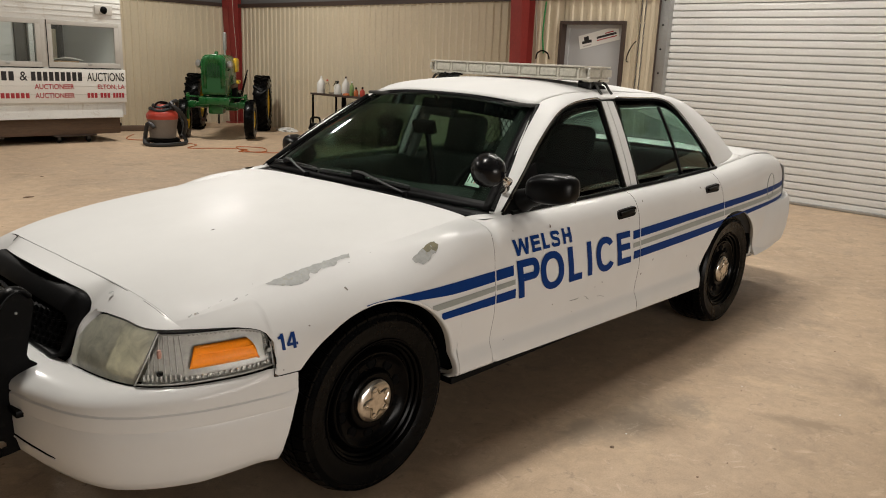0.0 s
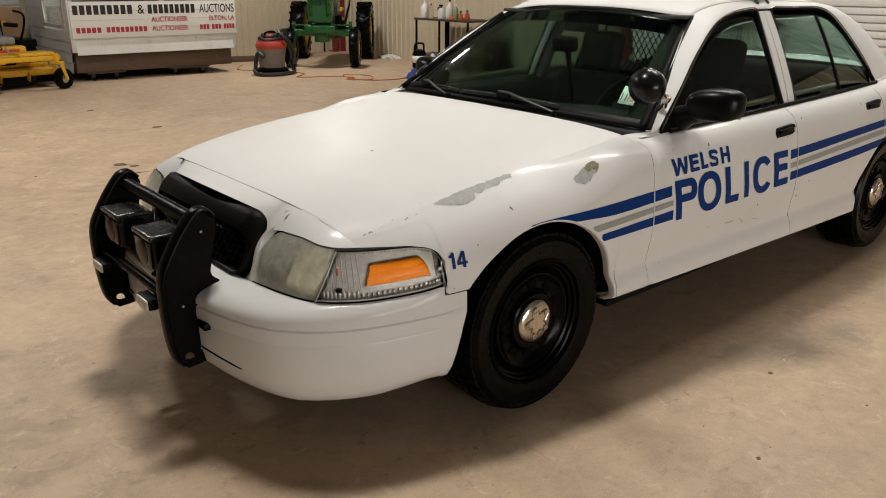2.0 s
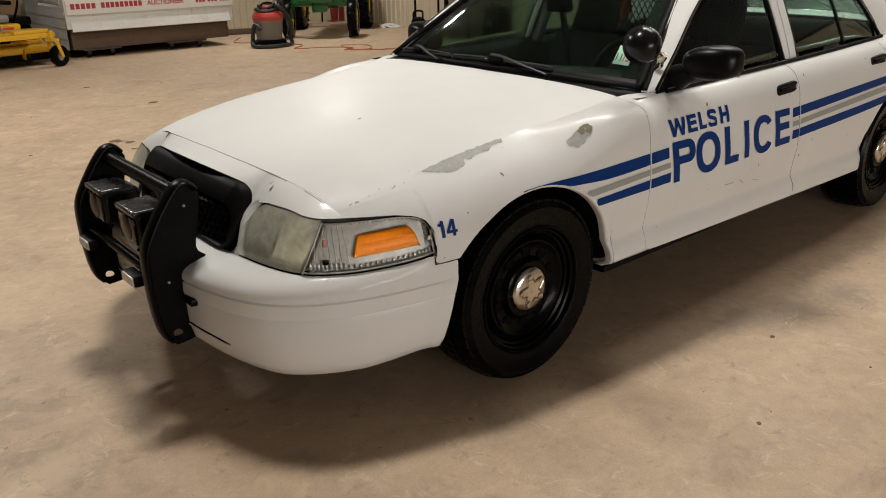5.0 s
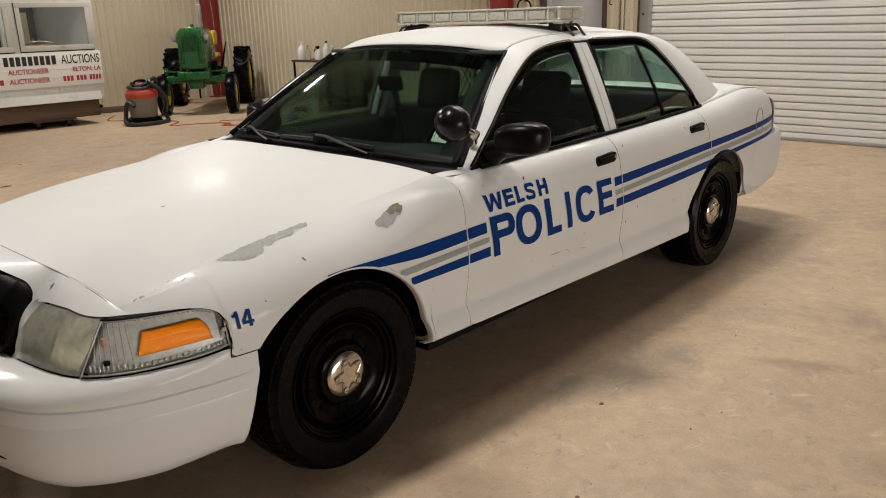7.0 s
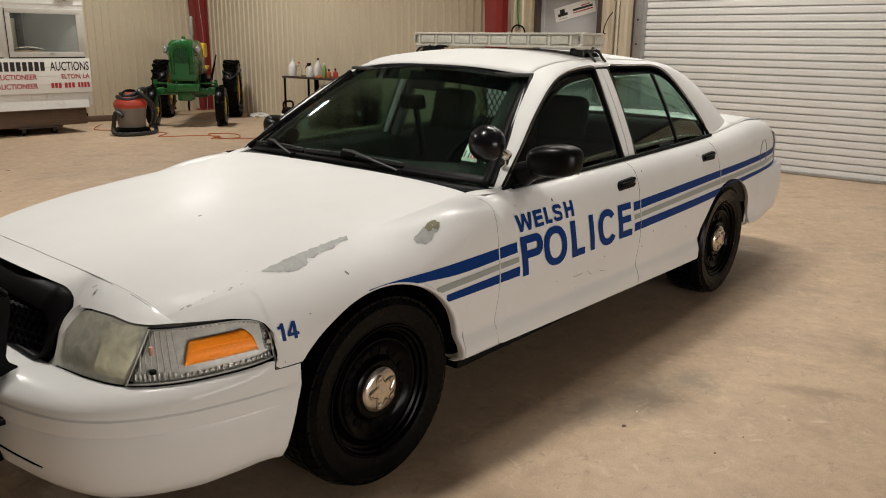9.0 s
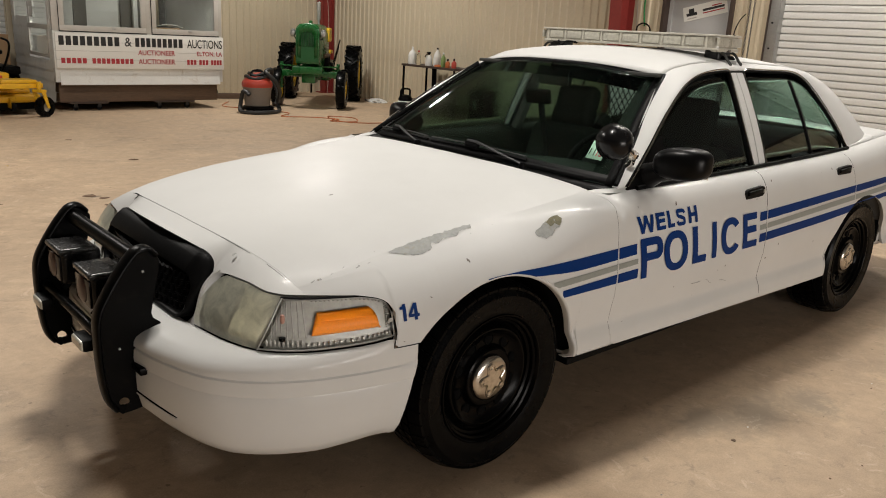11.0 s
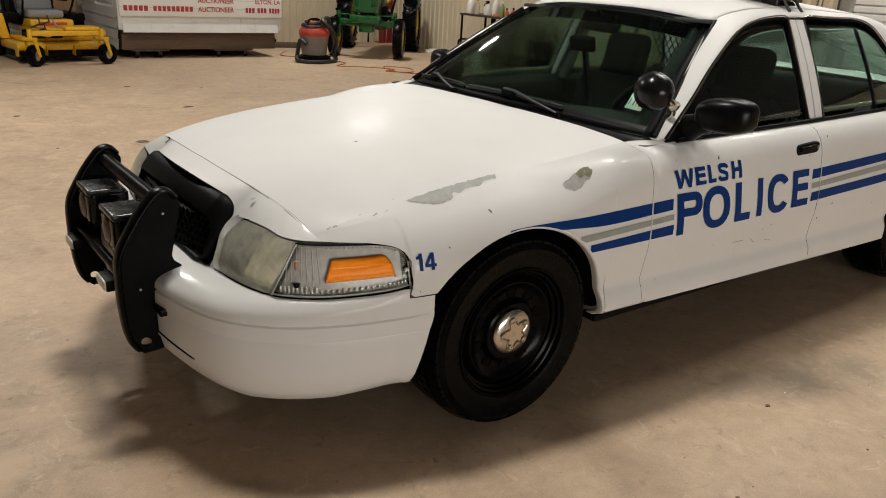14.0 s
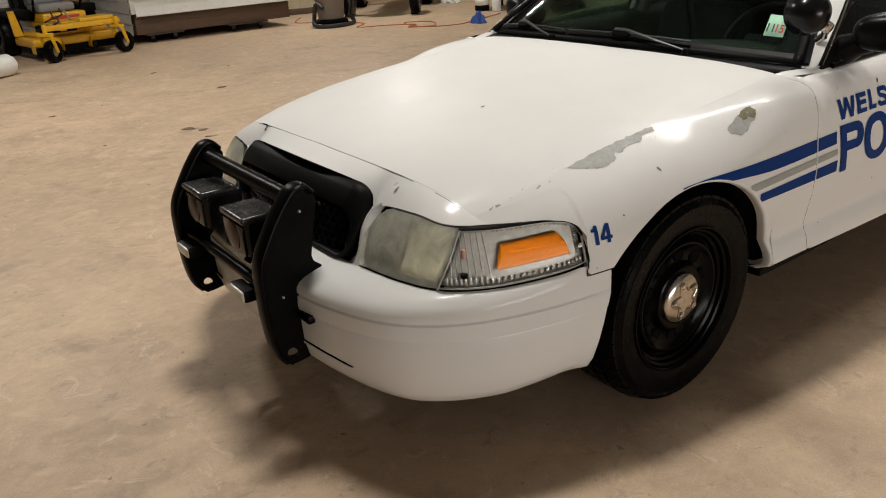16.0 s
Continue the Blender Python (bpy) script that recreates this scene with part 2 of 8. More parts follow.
LAMPSILVER = surface("lamp_silver", (0.35, 0.35, 0.332), 0.4, 0.1, vary=0.15, scale=30)
BOWL = surface("cream_reflector", (0.80, 0.76, 0.60), 0.4, 0.1, vary=0.15, scale=20)
BARLENS = surface("cloudy_lens", (0.42, 0.40, 0.34), 0.22, vary=0.2, scale=14, fine=120, bump=0.2, coat=0.5)
MODULE = surface("pale_lamp_module", (0.50, 0.48, 0.41), 0.3, vary=0.15, scale=30, coat=0.3)
BARTOP = surface("aged_white_cover", (0.55, 0.525, 0.45), 0.4, vary=0.18, scale=10, dirt=(0.36, 0.32, 0.26))
AMBER = surface("amber_lens", (0.80, 0.23, 0.004), 0.5, vary=0.12, scale=60, fine=200, bump=0.2, coat=0.05, spec=0.2)


# ---- mesh helpers ----
def part(name, bm, mat, parent=None, label="", smooth=True, solid=0.0, bevel=0.0):
    """Links a bmesh as one mesh object under a thing or a part."""
    me = bpy.data.meshes.new(name)
    bmesh.ops.recalc_face_normals(bm, faces=bm.faces) if not solid else None
    bm.to_mesh(me)
    bm.free()
    for p in me.polygons:
        p.use_smooth = smooth
    for m in (mat if isinstance(mat, (list, tuple)) else [mat]):
        me.materials.append(m)
    ob = new(name, me)
    if smooth:
        me.set_sharp_from_angle(angle=radians(38))
    if solid:
        s = ob.modifiers.new("thickness", "SOLIDIFY")
        s.thickness, s.offset = solid, -1
    if bevel:
        b = ob.modifiers.new("edge", "BEVEL")
        b.width, b.segments, b.limit_method = bevel, 2, "ANGLE"
    if parent is not None:
        ob.parent = parent
    if label:
        tagged(ob, label)
    return ob


def thing(name, label, category, group="", at=None):
    ob = new(name)
    ob.empty_display_size = 0.1
    if at is not None:
        ob.matrix_world = at
    return tagged(ob, label, category, group)


def box(x0, x1, y0, y1, z0, z1, bm=None, m=None):
    bm = bm or bmesh.new()
    mat = Matrix.Translation(((x0 + x1) / 2, (y0 + y1) / 2, (z0 + z1) / 2)) @ Matrix.Diagonal((x1 - x0, y1 - y0, z1 - z0, 1))
    bmesh.ops.create_cube(bm, size=1, matrix=(m @ mat) if m else mat)
    return bm


def rbox(x0, x1, y0, y1, z0, z1, r=0.01, seg=2, bm=None, m=None):
    """A box with rounded edges."""
    b = box(x0, x1, y0, y1, z0, z1)
    bmesh.ops.bevel(b, geom=list(b.edges), offset=r, segments=seg, affect="EDGES", profile=0.6)
    return merged(bm, b, m)


def merged(bm, b, m=None):
    """Adds the bmesh b to bm."""
    if m:
        bmesh.ops.transform(b, matrix=m, verts=b.verts)
    if bm is None:
        return b
    me = bpy.data.meshes.new("tmp")
    b.to_mesh(me)
    b.free()
    bm.from_mesh(me)
    bpy.data.meshes.remove(me)
    return bm


def tube(points, r, seg=8, bm=None, closed=False, caps=True):
    """A round bar along points; r may be a list."""
    bm = bm or bmesh.new()
    pts = [Vector(p) for p in points]
    n = len(pts)
    rings, side = [], None
    for i, p in enumerate(pts):
        a, b = (pts[i - 1] if i or closed else p), (pts[(i + 1) % n] if i < n - 1 or closed else p)
        d = (b - a).normalized()
        if side is None:
            side = d.orthogonal().normalized()
        side = (side - d * side.dot(d)).normalized()
        up = d.cross(side)
        rad = r[i] if isinstance(r, (list, tuple)) else r
        rings.append([bm.verts.new(p + rad * (math.cos(k * math.tau / seg) * side + math.sin(k * math.tau / seg) * up)) for k in range(seg)])
    for i in range(n if closed else n - 1):
        a, b = rings[i], rings[(i + 1) % n]
        for k in range(seg):
            bm.faces.new((a[k], a[(k + 1) % seg], b[(k + 1) % seg], b[k]))
    if caps and not closed:
        bm.faces.new(rings[0][::-1])
        bm.faces.new(rings[-1])
    return bm


def curve_points(points, steps=6, closed=False):
    """A smooth line through points."""
    p = [Vector(q) for q in points]
    n = len(p)
    out = []
    for i in range(n if closed else n - 1):
        if closed:
            a, b, c, d = p[i - 1], p[i], p[(i + 1) % n], p[(i + 2) % n]
        else:
            a, b, c, d = p[max(i - 1, 0)], p[i], p[i + 1], p[min(i + 2, n - 1)]
        for k in range(steps):
            t = k / steps
            out.append(0.5 * (2 * b + (c - a) * t + (2 * a - 5 * b + 4 * c - d) * t * t + (3 * b - a - 3 * c + d) * t ** 3))
    if not closed:
        out.append(p[-1])
    return out


def grid(rows, bm=None, closed=False):
    """A sheet through rows of points."""
    bm = bm or bmesh.new()
    vs = [[bm.verts.new(p) for p in row] for row in rows]
    for i in range(len(vs) - 1):
        n = len(vs[i])
        for k in range(n if closed else n - 1):
            q = (vs[i][k], vs[i][(k + 1) % n], vs[i + 1][(k + 1) % n], vs[i + 1][k])
            if len({v.co.to_tuple(6) for v in q}) > 2:
                bm.faces.new(q)
    return bm


def lathe(profile, seg=32, bm=None, m=None):
    """Turns (radius, height) pairs round z."""
    b = grid([[(r * math.cos(a), r * math.sin(a), z) for a in (k * math.tau / seg for k in range(seg))] for r, z in profile], closed=True)
    bmesh.ops.remove_doubles(b, verts=b.verts, dist=1e-6)
    return merged(bm, b, m)


def extruded(outline, depth, bm=None, m=None):
    """A flat outline in x and y, thickened upwards in z."""
    b = bmesh.new()
    f = b.faces.new([b.verts.new((x, y, 0)) for x, y in outline])
    r = bmesh.ops.extrude_face_region(b, geom=[f])
    bmesh.ops.translate(b, vec=(0, 0, depth), verts=[v for v in r["geom"] if isinstance(v, bmesh.types.BMVert)])
    bmesh.ops.triangulate(b, faces=[f for f in b.faces if len(f.verts) > 4])
    bmesh.ops.recalc_face_normals(b, faces=b.faces)
    return merged(bm, b, m)


def spline(table):
    """A smooth function through (x, value) pairs, with no overshoot."""
    xs, ys = [a for a, _ in table], [b for _, b in table]
    d = [(ys[i + 1] - ys[i]) / (xs[i + 1] - xs[i]) for i in range(len(xs) - 1)]
    t = [d[0]] + [0 if d[i - 1] * d[i] <= 0 else 2 * d[i - 1] * d[i] / (d[i - 1] + d[i]) for i in range(1, len(d))] + [d[-1]]

    def f(x):
        if x <= xs[0]:
            return ys[0] + t[0] * (x - xs[0])
        if x >= xs[-1]:
            return ys[-1] + t[-1] * (x - xs[-1])
        i = max(k for k in range(len(xs) - 1) if xs[k] <= x)
        h = xs[i + 1] - xs[i]
        u = (x - xs[i]) / h
        return ((2 * u ** 3 - 3 * u * u + 1) * ys[i] + (u ** 3 - 2 * u * u + u) * h * t[i] + (3 * u * u - 2 * u ** 3) * ys[i + 1] + (u ** 3 - u * u) * h * t[i + 1])
    return f


def span(a, b, n):
    return [a + (b - a) * i / (n - 1) for i in range(n)]


def lettering(text, height, bold=0.0, width=None):
    """A bmesh of built-in letters in x and y, their height and width given, the lower left corner at 0."""
    cu = bpy.data.curves.new("letters", "FONT")
    cu.body, cu.size, cu.offset = text, 1.0, bold
    ob = bpy.data.objects.new("letters", cu)
    scene.collection.objects.link(ob)
    bpy.context.view_layer.update()
    me = bpy.data.meshes.new_from_object(ob.evaluated_get(bpy.context.evaluated_depsgraph_get()))
    bm = bmesh.new()
    bm.from_mesh(me)
    bpy.data.objects.remove(ob)
    bpy.data.curves.remove(cu)
    bpy.data.meshes.remove(me)
    xs, ys = [v.co.x for v in bm.verts], [v.co.y for v in bm.verts]
    sy = height / (max(ys) - min(ys))
    sx = width / (max(xs) - min(xs)) if width else sy
    for v in bm.verts:
        v.co = ((v.co.x - min(xs)) * sx, (v.co.y - min(ys)) * sy, 0)
    return bm


# ---- the hall ----
WX, WY = 7.98, 12.55          # inner faces of the door wall and the back wall
TRIM_Z, EAVE = 2.46, 4.6
X0, Y0 = -14.0, -13.0
tagged(part("floor", box(X0 - 0.2, WX + 0.3, Y0 - 0.2, WY + 0.3, -0.15, 0.0), CONCRETE, smooth=False), "stained tan polished concrete floor", "floor", kind="structure")


def ribbed(length, height, pitch=0.1524, depth=0.022):
    """A ribbed steel sheet in x and z, ribs towards -y."""
    prof = []
    n = int(length / pitch)
    for k in range(n + 1):
        a = k * pitch
        prof += [(a, 0.0), (a + pitch * 0.52, 0.0), (a + pitch * 0.62, -depth), (a + pitch * 0.90, -depth)]
    prof = [(min(a, length), d) for a, d in prof if a <= length + pitch]
    rows = [[(a, d, z) for a, d in prof] for z in (0.0, height)]
    rows.append([(a, 0.05, height) for a, d in prof])
    rows.append([(a, 0.05, 0.0) for a, d in prof])
    bm = grid(rows)
    return bm


def wall(name, m, length, height, label, mat=PANEL):
    ob = part(name, ribbed(length, height), mat, smooth=False)
    ob.matrix_world = m
    return tagged(ob, label, "wall", kind="structure")


DOOR_Y0, DOOR_Y1, DOOR_Z = 2.915, 3.905, 2.125       # personnel door opening
ROLL_Y0, ROLL_Y1, ROLL_Z = -2.55, 2.26, 3.9       # roller door opening
# door wall x = WX; local x runs towards -y
wall("wall_east_1", pose(WX, WY, 0, 0, 0, -90), WY - DOOR_Y1, TRIM_Z, "cream ribbed steel wall")
wall("wall_east_2", pose(WX, DOOR_Y1, DOOR_Z, 0, 0, -90), DOOR_Y1 - DOOR_Y0, TRIM_Z - DOOR_Z, "cream ribbed steel over the door")
wall("wall_east_3", pose(WX, DOOR_Y0, 0, 0, 0, -90), DOOR_Y0 - ROLL_Y1, TRIM_Z, "cream ribbed steel between the doors")
wall("wall_east_4", pose(WX, ROLL_Y0, 0, 0, 0, -90), ROLL_Y0 - Y0, TRIM_Z, "cream ribbed steel wall")
wall("wall_north", pose(X0, WY, 0), WX - X0, TRIM_Z, "cream ribbed steel back wall")
wall("wall_west", pose(X0, Y0, 0, 0, 0, 90), WY - Y0, TRIM_Z, "cream ribbed steel wall")
wall("wall_south_1", pose(WX, Y0, 0, 0, 0, 180), WX - BAY_X1, TRIM_Z, "cream ribbed steel wall")
wall("wall_south_2", pose(BAY_X0, Y0, 0, 0, 0, 180), BAY_X0 - X0, TRIM_Z, "cream ribbed steel wall")
for name, b in (("wall_upper_east", box(WX + 0.01, WX + 0.12, ROLL_Y1 + 0.02, WY, TRIM_Z + 0.05, EAVE)), ("wall_upper_east_2", box(WX + 0.01, WX + 0.12, Y0, ROLL_Y0 - 0.02, TRIM_Z + 0.05, EAVE)),
                ("wall_over_roller", box(WX + 0.01, WX + 0.12, ROLL_Y0 - 0.02, ROLL_Y1 + 0.02, ROLL_Z, EAVE)),
                ("wall_upper_north", box(X0, WX + 0.12, WY + 0.01, WY + 0.12, TRIM_Z + 0.05, EAVE)), ("wall_upper_west", box(X0 - 0.12, X0 - 0.01, Y0, WY, TRIM_Z + 0.05, EAVE)),
                ("wall_upper_south", box(X0, WX, Y0 - 0.12, Y0 - 0.01, TRIM_Z + 0.05, EAVE)), ("wall_outer", box(WX + 0.2, WX + 0.26, Y0, WY, 0, EAVE))):
    tagged(part(name, b, UPPERDARK, smooth=False), "unseen dark grey shell of the hall", "wall", kind="structure")
tagged(part("ceiling", box(X0 - 0.2, WX + 0.3, Y0 - 0.2, WY + 0.3, EAVE, EAVE + 0.1), UPPERDARK, smooth=False), "unseen dark grey ceiling", "ceiling", kind="structure")
# brown trim on top of the panels
for k, b in enumerate((box(WX - 0.05, WX + 0.05, ROLL_Y1 + 0.10, WY, TRIM_Z, TRIM_Z + 0.075), box(X0, WX - 0.05, WY - 0.05, WY + 0.05, TRIM_Z, TRIM_Z + 0.075),
                       box(WX - 0.05, WX + 0.05, Y0, ROLL_Y0 - 0.1, TRIM_Z, TRIM_Z + 0.075))):
    tagged(part("trim_%d" % (k + 1), b, TRIM, smooth=False), "dark brown angle trim", "trim", kind="structure")


def column(x, y, along_y, name="steel_column"):
    """A tapered built-up frame column: web and two flanges."""
    c = thing(name, "red oxide painted steel frame column against the wall", "column", "frame columns", pose(x, y, 0, 0, 0, 0 if along_y else 90))
    w = 0.10
    part("outer_flange", box(-0.012, 0.0, -w, w, 0, EAVE), REDSTEEL, c, smooth=False)
    rows = [[(-0.012, -0.004, z), (-0.20 - 0.05 * z, -0.004, z), (-0.20 - 0.05 * z, 0.004, z), (-0.012, 0.004, z)] for z in (0, EAVE)]
    part("web", grid(rows, closed=True), REDSTEEL, c, smooth=False)
    rows = [[(-0.20 - 0.05 * z, -w, z), (-0.213 - 0.05 * z, -w, z), (-0.213 - 0.05 * z, w, z), (-0.20 - 0.05 * z, w, z)] for z in (0, EAVE)]
    part("inner_flange", grid(rows, closed=True), REDSTEEL, c, smooth=False)
    part("base_plate", box(-0.30, 0.0, -0.13, 0.13, 0, 0.02), REDSTEEL, c, smooth=False)
    return c


column(WX - 0.03, 4.53, True)
column(WX - 0.03, 12.40, True)

# roller door: separate slats between guides
roller = thing("roller_door", "closed white steel roller door with horizontal slats", "roller door")
roller["kind"] = "structure"
SLAT_H = 0.0877
me = None
for k in range(int(ROLL_Z / SLAT_H) + 1):
    if me is None:
        prof = [(0.030, 0.0), (0.030, 0.0050), (-0.010, 0.0060), (-0.014, 0.0085), (-0.0165, 0.030), (-0.0165, 0.058), (-0.014, 0.0775), (-0.010, 0.0800), (0.030, 0.0810), (0.030, 0.0877)]
        ob = part("slat", grid([[(a, y, z) for a, z in prof] for y in (ROLL_Y0, ROLL_Y1)]), SLAT, roller, smooth=False)
        me = ob.data
    else:
        ob = new("slat", me)
        ob.parent = roller
    ob.location = (WX + 0.06, 0, 0.0130 + k * SLAT_H)
part("bottom_bar", rbox(WX + 0.02, WX + 0.08, ROLL_Y0, ROLL_Y1, 0.004, 0.040, 0.006), STEEL, roller, "grey bottom bar")
for y in (ROLL_Y0, ROLL_Y1):
    s = 1 if y > 0 else -1
    part("guide", rbox(WX - 0.06, WX + 0.10, min(y - s * 0.03, y + s * 0.10), max(y - s * 0.03, y + s * 0.10), 0, ROLL_Z, 0.006), STEEL, roller, "steel guide rail with bolts")
    part("guide_edge", box(WX - 0.072, WX - 0.002, min(y + s * 0.101, y + s * 0.118), max(y + s * 0.101, y + s * 0.118), 0, ROLL_Z), TRIM, roller, "dark edge trim", smooth=False)
    for k in range(12):
        part("guide_bolt", lathe([(0.0, 0.010), (0.011, 0.009), (0.013, 0.0)], 8, None, pose(WX - 0.06, y + s * 0.045, 0.25 + k * 0.31, 0, -90, 0)), BLACK, roller)

# personnel door
dr = thing("door_1", "grey steel door with a paper notice, in a brown frame", "door")
dr["kind"] = "structure"
part("leaf", rbox(WX + 0.085, WX + 0.125, DOOR_Y0 + 0.01, DOOR_Y1 - 0.01, 0.01, DOOR_Z - 0.01, 0.004), DOORGREY, dr, "grey painted door leaf")
for y0, y1, z0, z1 in ((DOOR_Y0 - 0.040, DOOR_Y0 + 0.004, 0, DOOR_Z + 0.040), (DOOR_Y1 - 0.004, DOOR_Y1 + 0.040, 0, DOOR_Z + 0.040), (DOOR_Y0 + 0.004, DOOR_Y1 - 0.004, DOOR_Z - 0.004, DOOR_Z + 0.040)):
    part("door_frame", box(WX - 0.055, WX + 0.06, y0, y1, z0, z1), TRIM, dr, "brown steel frame", smooth=False)
for y0, y1, z0, z1 in ((DOOR_Y0, DOOR_Y0 + 0.055, 0, DOOR_Z), (DOOR_Y1 - 0.055, DOOR_Y1, 0, DOOR_Z), (DOOR_Y0 + 0.055, DOOR_Y1 - 0.055, DOOR_Z - 0.055, DOOR_Z)):
    part("door_jamb", box(WX + 0.062, WX + 0.15, y0, y1, z0, z1), DOORGREY, dr, "grey door jamb", smooth=False)
part("door_knob", lathe([(0.0, 0.05), (0.022, 0.045), (0.028, 0.03), (0.02, 0.012), (0.03, 0.0)], 16, None, pose(WX + 0.085, DOOR_Y0 + 0.12, 1.0, 0, -90, 0)), STEEL, dr, "round steel door knob")


# ---- the police car: x runs back from the front axle, y to its right side ----
HOOD_U = 0.865
car = thing("police_car", "white police sedan with blue and grey side stripes and chipped paint", "car")

half_w = spline([(-0.70, 0.800), (-0.55, 0.866), (-0.42, 0.905), (-0.2, 0.935), (0.1, 0.955), (0.58, 0.970), (1.2, 0.980), (2.0, 0.982), (2.9, 0.975), (3.3, 0.963), (3.6, 0.940), (3.85, 0.898), (4.0, 0.852), (4.08, 0.815)])
hood_z = spline([(-0.90, 0.748), (-0.85, 0.772), (-0.77, 0.808), (-0.66, 0.843), (-0.35, 0.895), (-0.27, 0.906), (0.25, 0.955), (0.6, 0.972), (0.8, 0.978)])
flat = spline([(-0.2, 1.0), (0.20, 1.0), (0.42, 0.82), (0.575, 0.60), (0.75, 0.45)])
hood_y = spline([(-0.70, 0.700), (-0.60, 0.732), (-0.45, 0.748), (-0.2, 0.752), (0.25, 0.765), (0.6, 0.775)])
belt_z = spline([(0.55, 0.925), (0.75, 0.932), (1.82, 0.949), (2.79, 0.975), (3.2, 1.005), (3.45, 1.022), (3.8, 1.000), (3.98, 0.960), (4.10, 0.905)])
belt_y = spline([(0.55, 0.866), (0.75, 0.866), (1.82, 0.858), (2.79, 0.845), (3.3, 0.830), (3.7, 0.798), (4.0, 0.738), (4.15, 0.690)])
shoulder = spline([(0.0, 0.0), (0.3, -0.006), (0.55, -0.022), (0.72, -0.048), (0.82, -0.075), (0.89, -0.108), (0.94, -0.145), (0.975, -0.195), (0.995, -0.25), (1.0, -0.32)])


def side_section(x):
    """Points down the body's side at x, from the shoulder to the sill, as (outwards, up)."""
    w = half_w(x)
    d = min(max(x - 0.6, 0.0), 2.0)      # the sill drops a little towards the rear
    e, b = 0.440 - 0.008 * d, 0.350 - 0.018 * d
    low = [(w - 0.003, 0.57), (w - 0.0085, 0.53), (w - 0.0155, 0.485), (w - 0.0195, e + 0.018), (w - 0.0210, e + 0.004), (w - 0.0205, e), (w - 0.0180, e - 0.006), (w - 0.0060, e - 0.032), (w - 0.0005, e - 0.050), (w + 0.0018, b + 0.012), (w - 0.003, b), (w - 0.03, b - 0.006), (w - 0.11, b - 0.02)]
    if x < 0.585:
        zc = hood_z(x)
        h = hood_y(max(x, -0.70)) / w
        top = [(w * u, max(zc + shoulder(u) * flat(x), 0.60 + (1 - u) * 0.2)) for u in (h, (h + 0.88) / 2, 0.88, 0.925, 0.96, 0.985)]
        f = min(1, max(0, (x - 0.05) / 0.535))
        f = f * f * (3 - 2 * f)
        if f > 0:
            d = door_top(0.585)
            top = [(a * (1 - f * g) + c * f * g, b * (1 - f * g) + e * f * g) for g, (a, b), (c, e) in zip((0, 0.7, 1, 1, 1, 1), top, d)]
        z1 = top[-1][1]
        mid = [(w - 0.004 - 0.008 * f, z1 - 0.06), (w - 0.003 * f, 0.655)] if z1 > 0.73 else [(w * 0.9955, z1 - 0.045)]
        return top + mid + low
    return door_top(x) + [(w - 0.014, 0.76), (w - 0.003, 0.66)] + low


def door_top(x):
    w, zb, yb = half_w(x), belt_z(x), belt_y(x)
    return [(yb, zb), (yb + (w - yb) * 0.27, zb - 0.010), (yb + (w - yb) * 0.49, zb - 0.028), (yb + (w - yb) * 0.65, zb - 0.055), (yb + (w - yb) * 0.755, zb - 0.085), (yb + (w - yb) * 0.835, zb - 0.125)]


def section_curve(x, steps=4):
    return [(p.x, p.y) for p in curve_points([(a, b, 0) for a, b in side_section(x)], steps)]


def side_y(x, z):
    """How far out the body's side lies at x and z."""
    c = section_curve(x)
    best = None
    for (a, b), (e, f) in zip(c, c[1:]):
        if (b - z) * (f - z) <= 0 and b != f:
            y = a + (e - a) * (z - b) / (f - b)
            best = y if best is None else max(best, y)
    return best if best is not None else half_w(x)


def reach(cx, rx, ahead):
    """The front wheel opening reaches further forward than back."""
    return rx * (1.115 if ahead and cx < 1 else 1.0)


def arch(cx, cz, rx, rz, x):
    u = (x - cx) / reach(cx, rx, x < cx)
    return cz + rz * math.sqrt(max(0, 1 - u * u)) if abs(u) < 1 else 0.0


FRONT_ARCH, REAR_ARCH = (0.002, 0.335, 0.379, 0.391), (2.892, 0.300, 0.435, 0.420)


def sill(x):
    return max(0.37 if x > 3.2 else 0.245, arch(*FRONT_ARCH, x), arch(*REAR_ARCH, x))


def stations(a, b, step=0.03):
    """x values from a to b, denser at the ends of the wheel arches."""
    xs = set(span(a, b, max(2, int((b - a) / step) + 1)))
    for cx, cz, rx, rz in (FRONT_ARCH, REAR_ARCH):
        for k in range(0, 181, 5):
            x = cx - reach(cx, rx, k < 90) * 0.9999 * math.cos(radians(k))
            if a < x < b:
                xs.add(x)
        for x in (cx - reach(cx, rx, True) - 1e-3, cx + rx + 1e-3):
            if a < x < b:
                xs.add(x)
    out = []
    for x in sorted(xs):
        if not out or x - out[-1] > 6e-4:
            out.append(x)
    out[-1] = b
    return out


